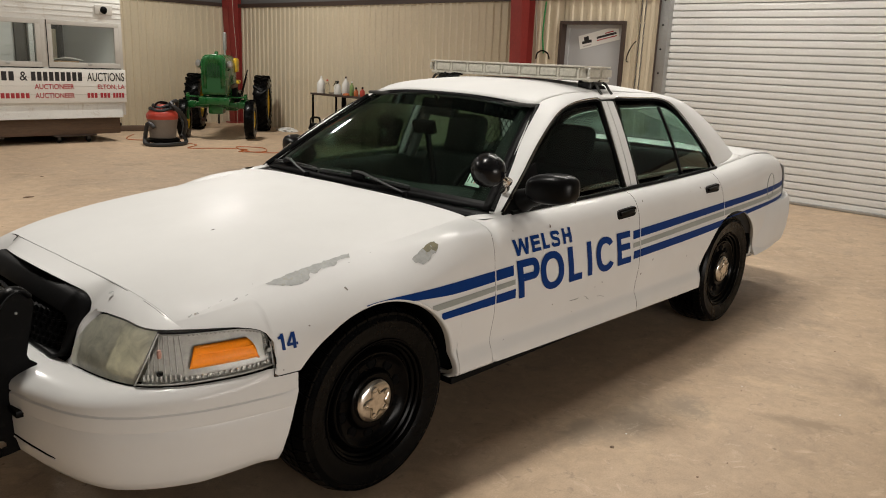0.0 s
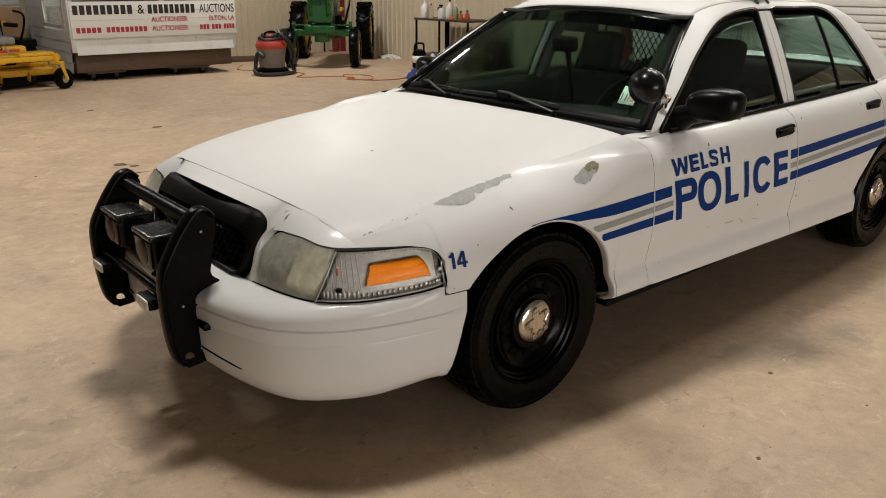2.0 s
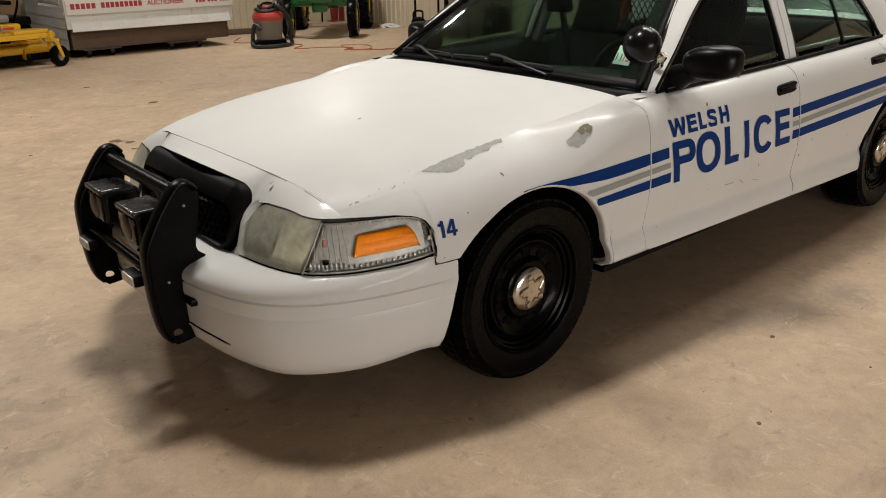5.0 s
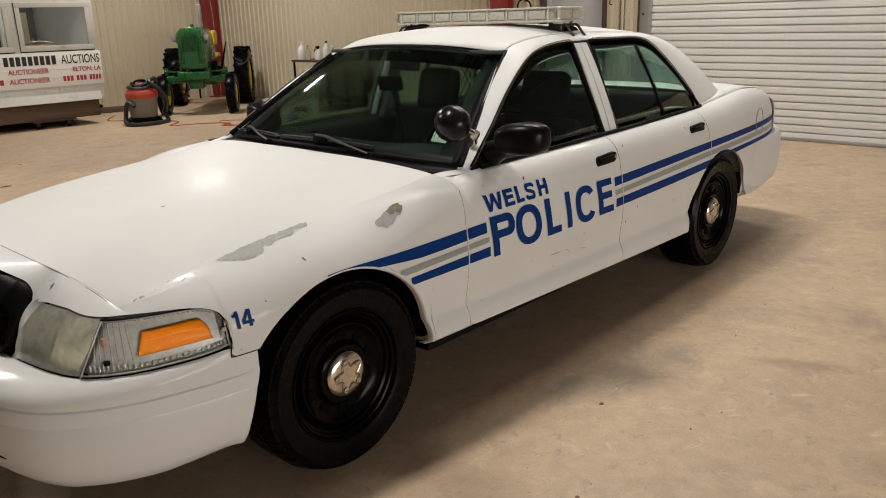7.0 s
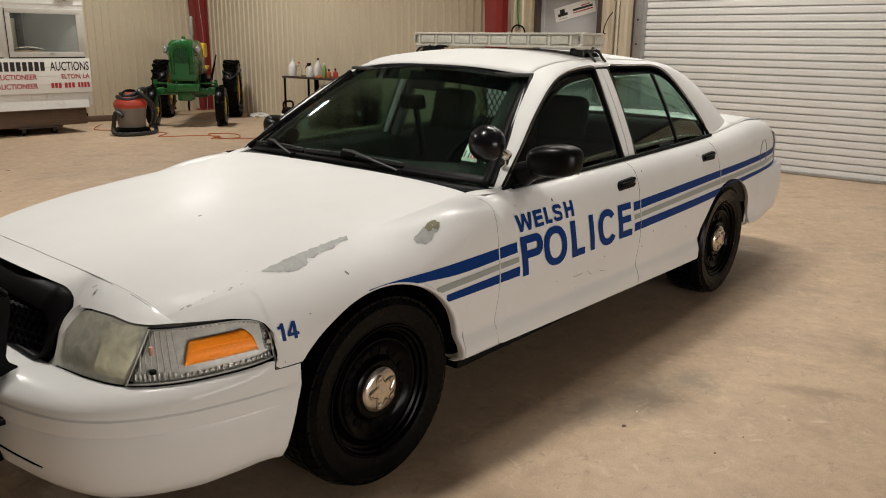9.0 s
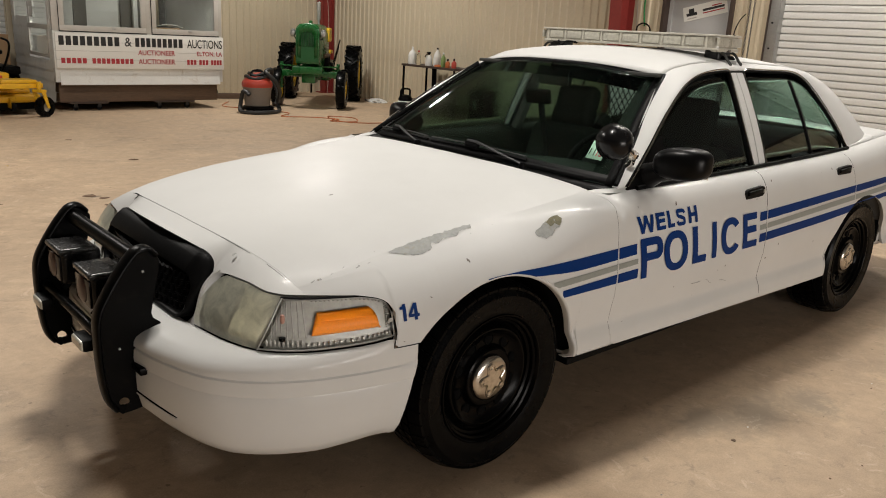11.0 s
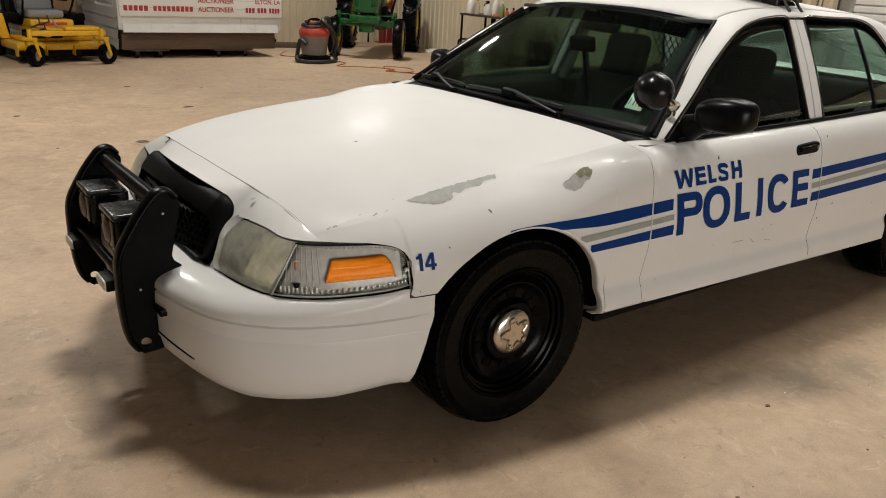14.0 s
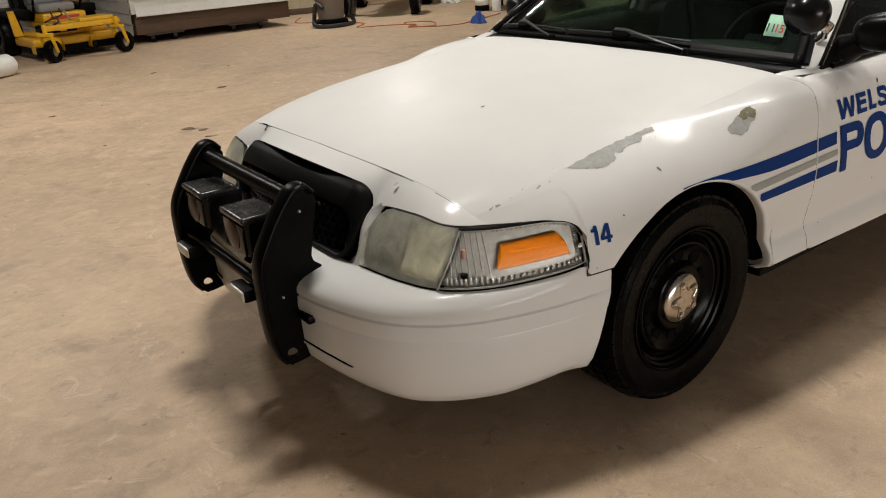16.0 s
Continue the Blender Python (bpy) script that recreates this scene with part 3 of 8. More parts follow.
def cut_section(x, zlow, zhigh=9.0, n=22):
    """The section between two heights, evenly spaced."""
    c = [(a, b) for a, b in section_curve(x, 5)]
    pts = []
    for (a, b), (e, f) in zip(c, c[1:]):
        if b <= zhigh and b >= zlow:
            pts.append((a, b))
        for lim in (zhigh, zlow):
            if (b - lim) * (f - lim) < 0:
                k = (lim - b) / (f - b)
                pts.append((a + (e - a) * k, lim))
    if c[-1][1] >= zlow:
        pts.append(c[-1])
    if len(pts) < 2:
        pts = pts * 2 if pts else [(half_w(x), zlow)] * 2
    d = [0]
    for p, q in zip(pts, pts[1:]):
        d.append(d[-1] + math.dist(p, q))
    out = []
    for s in span(0, d[-1], n):
        i = min(max(k for k in range(len(d)) if d[k] <= s + 1e-9), len(d) - 2)
        k = (s - d[i]) / max(1e-9, d[i + 1] - d[i])
        out.append((pts[i][0] + (pts[i + 1][0] - pts[i][0]) * k, pts[i][1] + (pts[i + 1][1] - pts[i][1]) * k))
    return out


def side_panel(name, x0, x1, side, low=None, high=None, lean=None, label="", n=60, lip=True, lead=None, step=0.03):
    """A body side panel between two seams; lean(z) shifts the rear seam."""
    rows = []
    for x in stations(x0, x1, step):
        zl = max(sill(x), low(x) if low else 0)
        zh = high(x) if high else 9.0
        rows.append([(x, side * y, z) for y, z in cut_section(x, zl, zh, n)])
    if lean:
        for row, x in zip(rows, stations(x0, x1, step)):
            f = (x - x0) / (x1 - x0)
            row[:] = [(p[0] + f * lean(p[2]), p[1], p[2]) for p in row]
    if lead:
        for row, x in zip(rows, stations(x0, x1, step)):
            f = 1 - (x - x0) / (x1 - x0)
            row[:] = [(p[0] + f * lead(p[2]), p[1], p[2]) for p in row]
    if lip:
        for row in rows:
            e = row[-1]
            row.append((e[0], e[1] - side * 0.012, e[2] + 0.004))
            row.append((e[0], e[1] - side * 0.022, e[2] + 0.010))
    if side > 0:
        rows = rows[::-1]
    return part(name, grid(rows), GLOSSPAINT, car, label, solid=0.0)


def top_panel(name, xs_of, u0, u1, nu, nx, mat=PAINT, label="", skirt=0.012):
    """A panel over the hood between two fractions of the half width; xs_of(u) gives its front and rear ends."""
    rows = []
    for u in span(u0, u1, nu):
        a, b = xs_of(u)
        row = []
        for x in span(a, b, nx):
            y = u / HOOD_U * hood_y(max(x, -0.70))
            row.append((x, y, hood_z(x) + shoulder(abs(y) / half_w(max(x, -0.70))) * flat(x)))
        row = [(row[0][0] + 0.004, row[0][1], row[0][2] - skirt)] + row + [(row[-1][0] - 0.004, row[-1][1], row[-1][2] - skirt)]
        rows.append(row)
    for k in (0, -1):
        rows.insert(k if k == 0 else len(rows), [(x, y, z - skirt) for x, y, z in rows[k]])
    return part(name, grid(rows), mat, car, label)


SIDES = (-1, 1)


def hood_front(u):
    return -0.728 + 0.062 * (abs(u) / HOOD_U) ** 2.4


def hood_back(u):
    return 0.536 + 0.052 * abs(u / HOOD_U) ** 2


top_panel("hood", lambda u: (hood_front(u), hood_back(u)), -HOOD_U - 0.0004, HOOD_U + 0.0004, 41, 44, label="white hood with paint flaking to bare metal")

# front fenders, doors, quarters
for s in SIDES:
    seam_b = lambda z: 0.03 * (0.9 - z) / 0.55 - 0.012
    seam_c = lambda z: -0.05 * max(0, z - 0.74) / 0.2
    side_panel("front_door", 0.5756, 1.708, s, lean=seam_b, label="white front door with police lettering" if s < 0 else "")
    side_panel("rear_door", 1.7112, 2.722, s, lead=seam_b, lean=seam_c)
    side_panel("quarter_panel", 2.7252, 4.08, s, lead=seam_c)


# white corners between the hood, the doors and the windscreen
for s in SIDES:
    rows = []
    for x in span(0.566, 0.80, 12):
        k = (x - 0.566) / 0.234
        a = 0.776 + 0.085 * max(0, (k - 0.25) / 0.75) ** 1.3
        za = hood_z(x) + shoulder(min(1, a / 0.97)) * flat(x) - 0.004
        flat_row = [(a + (0.8665 - a) * f, za + (belt_z(x) - za) * f + 0.006 * math.sin(math.pi * f)) for f in span(0, 1, 10)]
        fender_row = cut_section(0.5735, belt_z(0.5735), 9.0, 10)
        w = max(0.0, 1 - k / 0.55)
        w = w * w * (3 - 2 * w)
        row = [(x, s * (p[0] * (1 - w) + q[0] * w), p[1] * (1 - w) + (q[1] - 0.0006) * w) for p, q in zip(flat_row, fender_row)]
        rows.append([(x, row[0][1], row[0][2] - 0.03)] + row + [(x, row[-1][1], row[-1][2] - 0.03)])
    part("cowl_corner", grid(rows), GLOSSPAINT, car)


def hood_point(x, y, lift=0.0):
    w = half_w(max(x, -0.70))
    return Vector((x, y, hood_z(x) + shoulder(min(1, abs(y) / w)) * flat(x) + lift))

# ---- nose: bumper, lamps, grille ----
NOSE = [(-0.352, 0.914), (-0.52, 0.888), (-0.70, 0.835), (-0.84, 0.752), (-0.938, 0.635), (-1.000, 0.455), (-1.032, 0.24), (-1.042, 0.0)]
nose_line = curve_points([(x, y, 0) for x, y in NOSE], 10)


def nose_at(s, side, out=0.0):
    """A point on the plan of the nose: s from 0 at the wheel to 1 on the centre line, moved outwards by out."""
    f = s * (len(nose_line) - 1)
    i = min(int(f), len(nose_line) - 2)
    p = nose_line[i].lerp(nose_line[i + 1], f - i)
    d = (nose_line[i + 1] - nose_line[i]).normalized()
    n = Vector((-abs(d.y), abs(d.x), 0))
    q = p + n * out
    return q.x, side * max(0.0, q.y)


BUMPER = [(-0.03, 0.560), (0.0, 0.5625), (0.25, 0.560), (0.55, 0.551), (0.80, 0.540), (0.93, 0.530), (0.99, 0.517), (1.0, 0.503)]
LOWER = [(-0.0055, 0.500), (-0.0060, 0.4965), (0.0, 0.4915), (0.002, 0.465), (0.0, 0.446), (-0.0038, 0.4438), (-0.002, 0.440), (-0.002, 0.40), (-0.004, 0.335), (-0.016, 0.275), (-0.045, 0.236), (-0.10, 0.214), (-0.17, 0.207)]
LAMP = [(-0.400, 0.904), (-0.47, 0.890), (-0.60, 0.847), (-0.72, 0.790), (-0.800, 0.715), (-0.843, 0.600), (-0.868, 0.440), (-0.885, 0.24), (-0.890, 0.0)]
lamp_line = curve_points([(x, y, 0) for x, y in LAMP], 10)


def lamp_at(s, side, out=0.0):
    f = s * (len(lamp_line) - 1)
    i = min(int(f), len(lamp_line) - 2)
    p = lamp_line[i].lerp(lamp_line[i + 1], f - i)
    d = (lamp_line[i + 1] - lamp_line[i]).normalized()
    q = p + Vector((-abs(d.y), abs(d.x), 0)) * out
    return q.x, side * max(0.0, q.y)


def lamp_lean(z):
    return -0.045 * ((z - 0.565) / 0.16) - 0.02 * ((z - 0.565) / 0.16) ** 2


lamp_low = spline([(0.0, 0.600), (0.05, 0.596), (0.20, 0.580), (0.35, 0.574), (0.50, 0.574), (0.62, 0.574), (0.75, 0.574)])
lamp_top = spline([(0.0, 0.640), (0.066, 0.668), (0.085, 0.692), (0.12, 0.708), (0.20, 0.720), (0.40, 0.722), (0.52, 0.728), (0.62, 0.739), (0.70, 0.740), (0.73, 0.715), (0.755, 0.67)])


def bumper_drop(s):
    """The lower edge rises towards the wheel."""
    return 0.030 * max(0.0, 1 - s / 0.25) + 0.040 * max(0.0, (s - 0.50) / 0.5)


rows = []
for side in (-1, 1):
    part_rows = []
    for s in span(0, 1, 60):
        row = []
        ax, ay = lamp_at(s, side, -0.006)
        ax += 0.05 * max(0.0, 1 - s / 0.10)
        ay += side * 0.012 * max(0.0, 1 - s / 0.10)
        bx, by = nose_at(s, side)
        low_edge = lamp_low(s) - 0.006 - 0.04 * max(0.0, 1 - s / 0.09)
        for f, z in BUMPER:
            g = (z - 0.503) / 0.0595
            row.append((ax + (bx - ax) * f, ay + (by - ay) * f, 0.503 + (low_edge - 0.503) * min(1, max(0, g))))
        for o, z in LOWER:
            k = max(0.0, 1 - s / 0.12)
            zz = z if z > 0.4 else z + bumper_drop(s) * (0.4 - z) / 0.17
            x, y = nose_at(s, side, o * (1 - 0.5 * k))
            x += (0.017 - (0.55 - z) * 0.27) * max(0.0, 1 - s / 0.10)
            row.append((x, y, zz))
        part_rows.append(row)
    rows += part_rows if side < 0 else part_rows[::-1][1:]
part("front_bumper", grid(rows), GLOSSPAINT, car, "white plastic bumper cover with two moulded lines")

# moulded slot on each side of the centre: its shade a dark strip, no recess
for s in SIDES:
    for name, z0, dz, out, mat, label in (("bumper_slot", 0.350, 0.0045, 0.0012, SEAM, "dark strip for the shade in the bumper's slot"), ("slot_lip", 0.3455, 0.0028, 0.0030, GLOSSPAINT, "moulded lip under the slit")):
        rows = []
        for q, u in enumerate(span(0.655, 0.845, 18)):
            g = min(1.0, 0.15 + (q / 5) ** 1.2)
            zm = z0 - 0.022 * (1 - q / 17) ** 1.5
            rows.append([(*nose_at(u, s, out - 0.004 * (0.40 - zm) / 0.06), zm + d * dz * g) for d in (-1, -0.3, 0.3, 1)])
        part(name, grid(rows), mat, car, label, solid=0.003)


def lamp_sheet(s0, s1, zb, zt, out, n=16, m=8, bulge=0.012, side=-1, slant0=0.0, slant1=0.0):
    """A sheet along the lamp between two fractions; the slants tilt its ends from foot to top."""
    rows = []
    for q in span(0, 1, n):
        row = []
        for k, f in enumerate(span(0, 1, m)):
            s = (s0 + slant0 * f) * (1 - q) + (s1 + slant1 * f) * q
            z = zb(s) + (zt(s) - zb(s)) * f
            x, y = lamp_at(s, side, out + lamp_lean(z) + bulge * math.sin(math.pi * f) ** 0.7 * 1)
            row.append((x, y, z))
        rows.append(row)
    return grid(rows)


DIV, IN, SLANT = 0.50, 0.755, -0.075
RIM = surface("lamp_rim_grey", (0.30, 0.302, 0.285), 0.4, 0.2, vary=0.15, scale=30)
BULBRED = surface("bulb_tint", (0.42, 0.22, 0.17), 0.4, vary=0.2, scale=60)


def amber_low(u):
    return 0.613 + 0.010 * (0.322 - u) / 0.19


def amber_top(u):
    return amber_low(u) + 0.002 + 0.060 * min(1, max(0, (u - 0.131) / 0.030)) ** 0.42 * min(1, max(0, (0.324 - u) / 0.017)) ** 0.9


def lamp_point(u, z, out, side):
    x, y = lamp_at(u, side, out + lamp_lean(z))
    return x, y, z


for s in SIDES:
    lamp = new("headlight")
    lamp.parent = car
    tagged(lamp, "hazed composite headlight with amber side marker")
    part("housing", lamp_sheet(0.066, IN, lambda u: lamp_low(u) - 0.004, lambda u: lamp_top(u) + 0.004, -0.045, 30, 8, 0.0, s), LAMPSILVER, lamp, "dull silver reflector housing", solid=0.003)
    part("corner_reflector", lamp_sheet(0.070, DIV - 0.012, lambda u: lamp_low(u) - 0.002, lambda u: lamp_top(u) + 0.002, -0.021, 24, 8, 0.0, s, 0.0, SLANT), LAMPSILVER, lamp, "pale reflector behind the corner lens", solid=0.002)
    for name, a, b, mat, label, sl0, sl1 in (("main_lens", DIV + 0.004, IN, HAZE, "yellowed hazy main lens", SLANT, 0.0), ("corner_lens", 0.066, DIV - 0.003, LENS, "clear ribbed corner lens", 0.0, SLANT)):
        lens = part(name, lamp_sheet(a, b, lamp_low, lamp_top, -0.004, 24, 10, 0.013, s, sl0, sl1), mat, lamp, label)
        lens.visible_shadow = False
    part("amber_marker", lamp_sheet(0.131, 0.322, amber_low, amber_top, -0.009, 48, 8, 0.010, s), AMBER, lamp, "orange side marker lens", solid=0.004)
    part("marker_ridge", tube([lamp_point(u, amber_low(u) + 0.040, 0.002, s) for u in span(0.142, 0.300, 16)], 0.0016, 5), AMBER, lamp)
    # reflector bowl behind the main lens: bright on the outer side, dark inner part
    part("reflector", lamp_sheet(DIV + 0.022, 0.640, lambda u: 0.586, lambda u: 0.716, -0.022, 16, 8, -0.014, s, SLANT, -0.02), BOWL, lamp, "cream headlight reflector bowl", solid=0.002)
    part("inner_wall", lamp_sheet(0.645, IN - 0.006, lambda u: 0.584, lambda u: lamp_top(u) - 0.010, -0.032, 10, 6, 0.0, s), RIM, lamp, solid=0.002)
    # flutes: a lower row, an upper row over the marker, long ones beside the bulb and the outer end
    bm = bmesh.new()
    beads = [(0.088 + k * (DIV - 0.115) / 25, None) for k in range(26)] + [(0.118 + k * 0.0125, 1) for k in range(17)]
    for u, up in beads:
        z = lamp_low(u) + 0.0125 if up is None else lamp_top(u) - 0.0135
        tall = 0.0085 if up is None and u < 0.34 else 0.0070 if up else 0.013
        b = bmesh.new()
        bmesh.ops.create_uvsphere(b, u_segments=8, v_segments=6, radius=1.0)
        for f in b.faces:
            f.smooth = True
        merged(bm, b, Matrix.Translation(lamp_point(u, z + (tall - 0.0085 if up is None else 0), -0.0135, s)) @ Matrix.Diagonal((0.0046, 0.0046, tall * 0.85, 1)))
    for k in range(12):
        z = 0.618 + k * 0.0062
        x, y = lamp_at(0.090, s, -0.018 + lamp_lean(z))
        rbox(-0.006, 0.006, -0.003, 0.003, -0.0022, 0.0022, 0.001, 1, bm, Matrix.Translation((x, y, z)))
    # long shallow ribs either side of the bulb
    for k in range(7):
        u = 0.338 + k * 0.020
        top = min(0.706, lamp_top(u) - 0.016)
        tube([lamp_point(u - SLANT * 0.15 * (z - 0.6) / 0.1, z, -0.020, s) for z in span(0.604, top, 5)], 0.0014, 6, bm)
    part("flutes", bm, FLUTE, lamp, "silver moulded flutes")
    # bulb with its holder
    x, y = lamp_at(0.415, s, -0.024)
    part("bulb", lathe([(0.0, -0.016), (0.006, -0.013), (0.0075, 0.0), (0.006, 0.011), (0.0, 0.015)], 12, None, Matrix.Translation((x, y, 0.668))), BULBRED, lamp, "reddish bulb")
    part("socket", lathe([(0.0, -0.006), (0.009, -0.006), (0.010, 0.004), (0.0, 0.005)], 12, None, Matrix.Translation((x, y, 0.606))), BLACK, lamp)
    x, y, z = lamp_point(0.082, 0.640, -0.002, s)
    part("lens_screw", lathe([(0.0, 0.003), (0.006, 0.003), (0.0075, 0.0)], 12, None, Matrix.Translation((x, y, z)) @ Vector((-0.4, s * 0.9, 0.1)).to_track_quat("Z", "Y").to_matrix().to_4x4()), RIM, lamp)
    # grey moulded rim inside a black seal
    line = [(u, lamp_low(u) + 0.004) for u in span(DIV, 0.071, 24)] + [(u, lamp_top(u) - 0.0075) for u in span(0.071, DIV + SLANT, 24)]
    part("lens_rim", tube([lamp_point(u, z, 0.001, s) for u, z in line], 0.0026, 6), RIM, lamp)
    line = [(u, lamp_top(u) - 0.0010) for u in span(DIV + SLANT + 0.005, 0.068, 26)] + [(0.063, z) for z in span(lamp_top(0.068) - 0.004, lamp_low(0.066) + 0.004, 6)]
    part("seal", tube([lamp_point(u, z, 0.004 + 0.006 * min(1, max(0, (0.40 - u) / 0.08)), s) for u, z in line], [0.0020] + [0.0036] * 30 + [0.0024], 6), BLACK, lamp, "black rubber seal over the corner lens")
    line = [(u, lamp_low(u) - 0.002) for u in span(0.066, IN, 30)]
    part("lower_gap", tube([lamp_point(u, z, -0.003, s) for u, z in line], 0.0016, 5), SEAM, lamp)
    pts = []
    for f in span(0, 1, 8):
        u = DIV + SLANT * f
        z = lamp_low(u) + (lamp_top(u) - lamp_low(u)) * f
        x, y = lamp_at(u, s, lamp_lean(z) + 0.010 * math.sin(math.pi * f))
        pts.append((x, y, z))
    part("divider", tube(pts, 0.0035, 6), RIM, lamp)

# header panel between the hood, the lamps and the grille
GRILLE_TOP, GRILLE_Y, GRILLE_R = 0.770, 0.412, 0.072
GRILLE_SIDE, GRILLE_CROWN = 0.407, 0.034


def grille_edge(y):
    """The height of the grille opening's upper edge, crowned and rounded at its corners."""
    d = max(0.0, y - GRILLE_Y + GRILLE_R)
    return GRILLE_TOP - GRILLE_R + math.sqrt(max(0.0, GRILLE_R ** 2 - d * d)) + GRILLE_CROWN * (1 - (y / GRILLE_Y) ** 2)


def header_row(t, sg):
    """t runs from 0 on the centre line past the hood's corner at 0.72 to 1 at the fender."""
    if t > 0.72:
        x0 = -0.668 + (t - 0.72) / 0.28 * (0.668 - 0.4305)
        k = min(range(101), key=lambda n: abs(lamp_at(0.03 + 0.004 * n, 1)[0] - x0))
        zl = lamp_top(0.03 + 0.004 * k) + 0.004
        row = [(x0, sg * y, z) for y, z in cut_section(x0, zl, 9.0, 10)]
        e = row[-1]
        return [(row[0][0], row[0][1], row[0][2] - 0.012)] + row + [(e[0] + 0.01, e[1] - sg * 0.035, e[2] - 0.004)]
    if t <= 0.72:
        u = HOOD_U * t / 0.72
        x0 = hood_front(u) - 0.0008
        y0 = u / HOOD_U * hood_y(max(x0, -0.70))
    z0 = hood_z(x0) + shoulder(y0 / half_w(max(x0, -0.70)))
    if t <= 0.42:
        yl = t / 0.42 * GRILLE_SIDE
        zl = grille_edge(yl)
        lx, ly = grille_x(yl, zl) + 0.048 * crest(zl), sg * yl
    else:
        s = 0.755 - (t - 0.42) / 0.30 * (0.755 - 0.335)
        zl = max(lamp_top(s), 0.738 if s > 0.68 else 0) + 0.005
        lx, ly = lamp_at(s, sg, -0.004 + lamp_lean(zl))
        f = min(1, (t - 0.42) / 0.05)
        zc = grille_edge(GRILLE_SIDE)
        lx = lx * f + (grille_x(GRILLE_SIDE, zc) + 0.048 * crest(zc)) * (1 - f)
        ly = ly * f + sg * GRILLE_SIDE * (1 - f)
        zl = zl * f + zc * (1 - f)
    a, b = Vector((x0, sg * y0, z0)), Vector((lx, ly, zl))
    c = a.lerp(b, 0.56)
    c.z = z0 - 0.45 * (z0 - zl)
    row = [(x0 + 0.003, sg * y0, z0 - 0.012)]
    for k in span(0, 1, 10):
        row.append(a * (1 - k) ** 2 + c * 2 * k * (1 - k) + b * k * k)
    e = row[-1]
    row.append((e[0] + 0.035, e[1] - sg * 0.01, e[2] - 0.004))
    return row


def crest(z):
    """1 along the top of the grille surround, 0 down its sides and foot."""
    k = max(0.0, min(1.0, (z - 0.660) / 0.105))
    return k * k * (3 - 2 * k)


def grille_x(y, z):
    return -0.900 + 0.36 * y * y + 0.16 * (z - 0.60)


# the fenders reach over the lamps to the hood's corners
lamp_edge = [(lamp_at(0.03 + 0.004 * n, 1)[0], lamp_top(0.03 + 0.004 * n) + 0.004) for n in range(101)]


def fender_low(x):
    if x < -0.425:
        return min(lamp_edge, key=lambda e: abs(e[0] - x))[1]
    return 0.556 if x < -0.2 else 0.0


for s in SIDES:
    side_panel("front_fender", -0.667, 0.574, s, low=fender_low, label="white front fender with chipped paint", n=56, step=0.014)
rows = [header_row(t, -1) for t in span(0.72, 0, 56)] + [header_row(t, 1) for t in span(0, 0.72, 56)][1:]
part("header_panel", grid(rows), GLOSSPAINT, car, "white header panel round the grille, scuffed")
for s in SIDES:
    rows = []
    ze = grille_edge(GRILLE_SIDE)
    for f in span(0, 1, 18):
        zi, zo = 0.560 + (ze - 0.560) * f, 0.560 + (0.743 - 0.560) * f
        yi = 0.392 + (GRILLE_SIDE - 0.392) * f - 0.030 * max(0.0, 1 - f / 0.3) ** 2
        xo, yo = lamp_at(0.757 if f < 0.85 else 0.757 - 0.02 * (f - 0.85) / 0.15, s, -0.004 + lamp_lean(zo))
        xi = grille_x(yi, zi) + 0.048 * crest(zi)
        rows.append([(xi + 0.05, s * (yi + 0.002), zi), (xi, s * yi, zi)] + [(xi + (xo - xi) * g - 0.006 * math.sin(math.pi * g), s * yi + (yo - s * yi) * g, zi + (zo - zi) * g) for g in (0.25, 0.5, 0.75)] + [(xo, yo, zo), (xo + 0.04, yo, zo)])
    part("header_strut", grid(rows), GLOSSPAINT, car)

# grille: a deep black frame and honeycomb mesh


def loop_points(hw_t, hw_b, z0, z1, n=10, r=0.055):
    pts = []
    for cx, cz, a0 in ((hw_b - r, z0 + r, -90), (hw_t - r, z1 - r, 0), (-hw_t + r, z1 - r, 90), (-hw_b + r, z0 + r, 180)):
        for k in range(n + 1):
            a = radians(a0 + 90 * k / n)
            pts.append((cx + r * math.cos(a), cz + r * math.sin(a)))
    return pts


grille = new("grille")
grille.parent = car
tagged(grille, "black plastic grille with honeycomb mesh")
out, inn = loop_points(GRILLE_Y, 0.392, 0.566, GRILLE_TOP, 10, GRILLE_R), loop_points(0.380, 0.368, 0.584, 0.708, 10, 0.04)
def crowned(loop):
    return [(y, z + (GRILLE_CROWN * (1 - (y / GRILLE_Y) ** 2) if z > 0.70 else 0.0)) for y, z in loop]


out, inn = crowned(out), crowned(inn)
def between(g):
    return [((1 - g) * a + g * c, (1 - g) * b + g * d) for (a, b), (c, d) in zip(out, inn)]


rows = [[(grille_x(y, z) + 0.075, y * 0.99, z - 0.004) for y, z in out], [(grille_x(y, z) + 0.049 * crest(z), y, z) for y, z in out], [(grille_x(y, z) + 0.044 * crest(z) - 0.004, y * 0.999, z + 0.001) for y, z in out]]
for g, forward in ((0.10, 0.015), (0.32, 0.023), (0.60, 0.025), (0.84, 0.022), (0.96, 0.017), (1.0, 0.010)):
    rows.append([(grille_x(y, z) + 0.049 * crest(zo) * (1 - g) ** 0.9 - forward, y, z + 0.008 * crest(zo) * (1 - g)) for (y, z), (yo, zo) in zip(between(g), out)])
rows.append([(grille_x(y, z) + 0.045, y, z) for y, z in inn])
part("grille_frame", grid(rows, closed=True), BLACK, grille, "wide black grille surround")
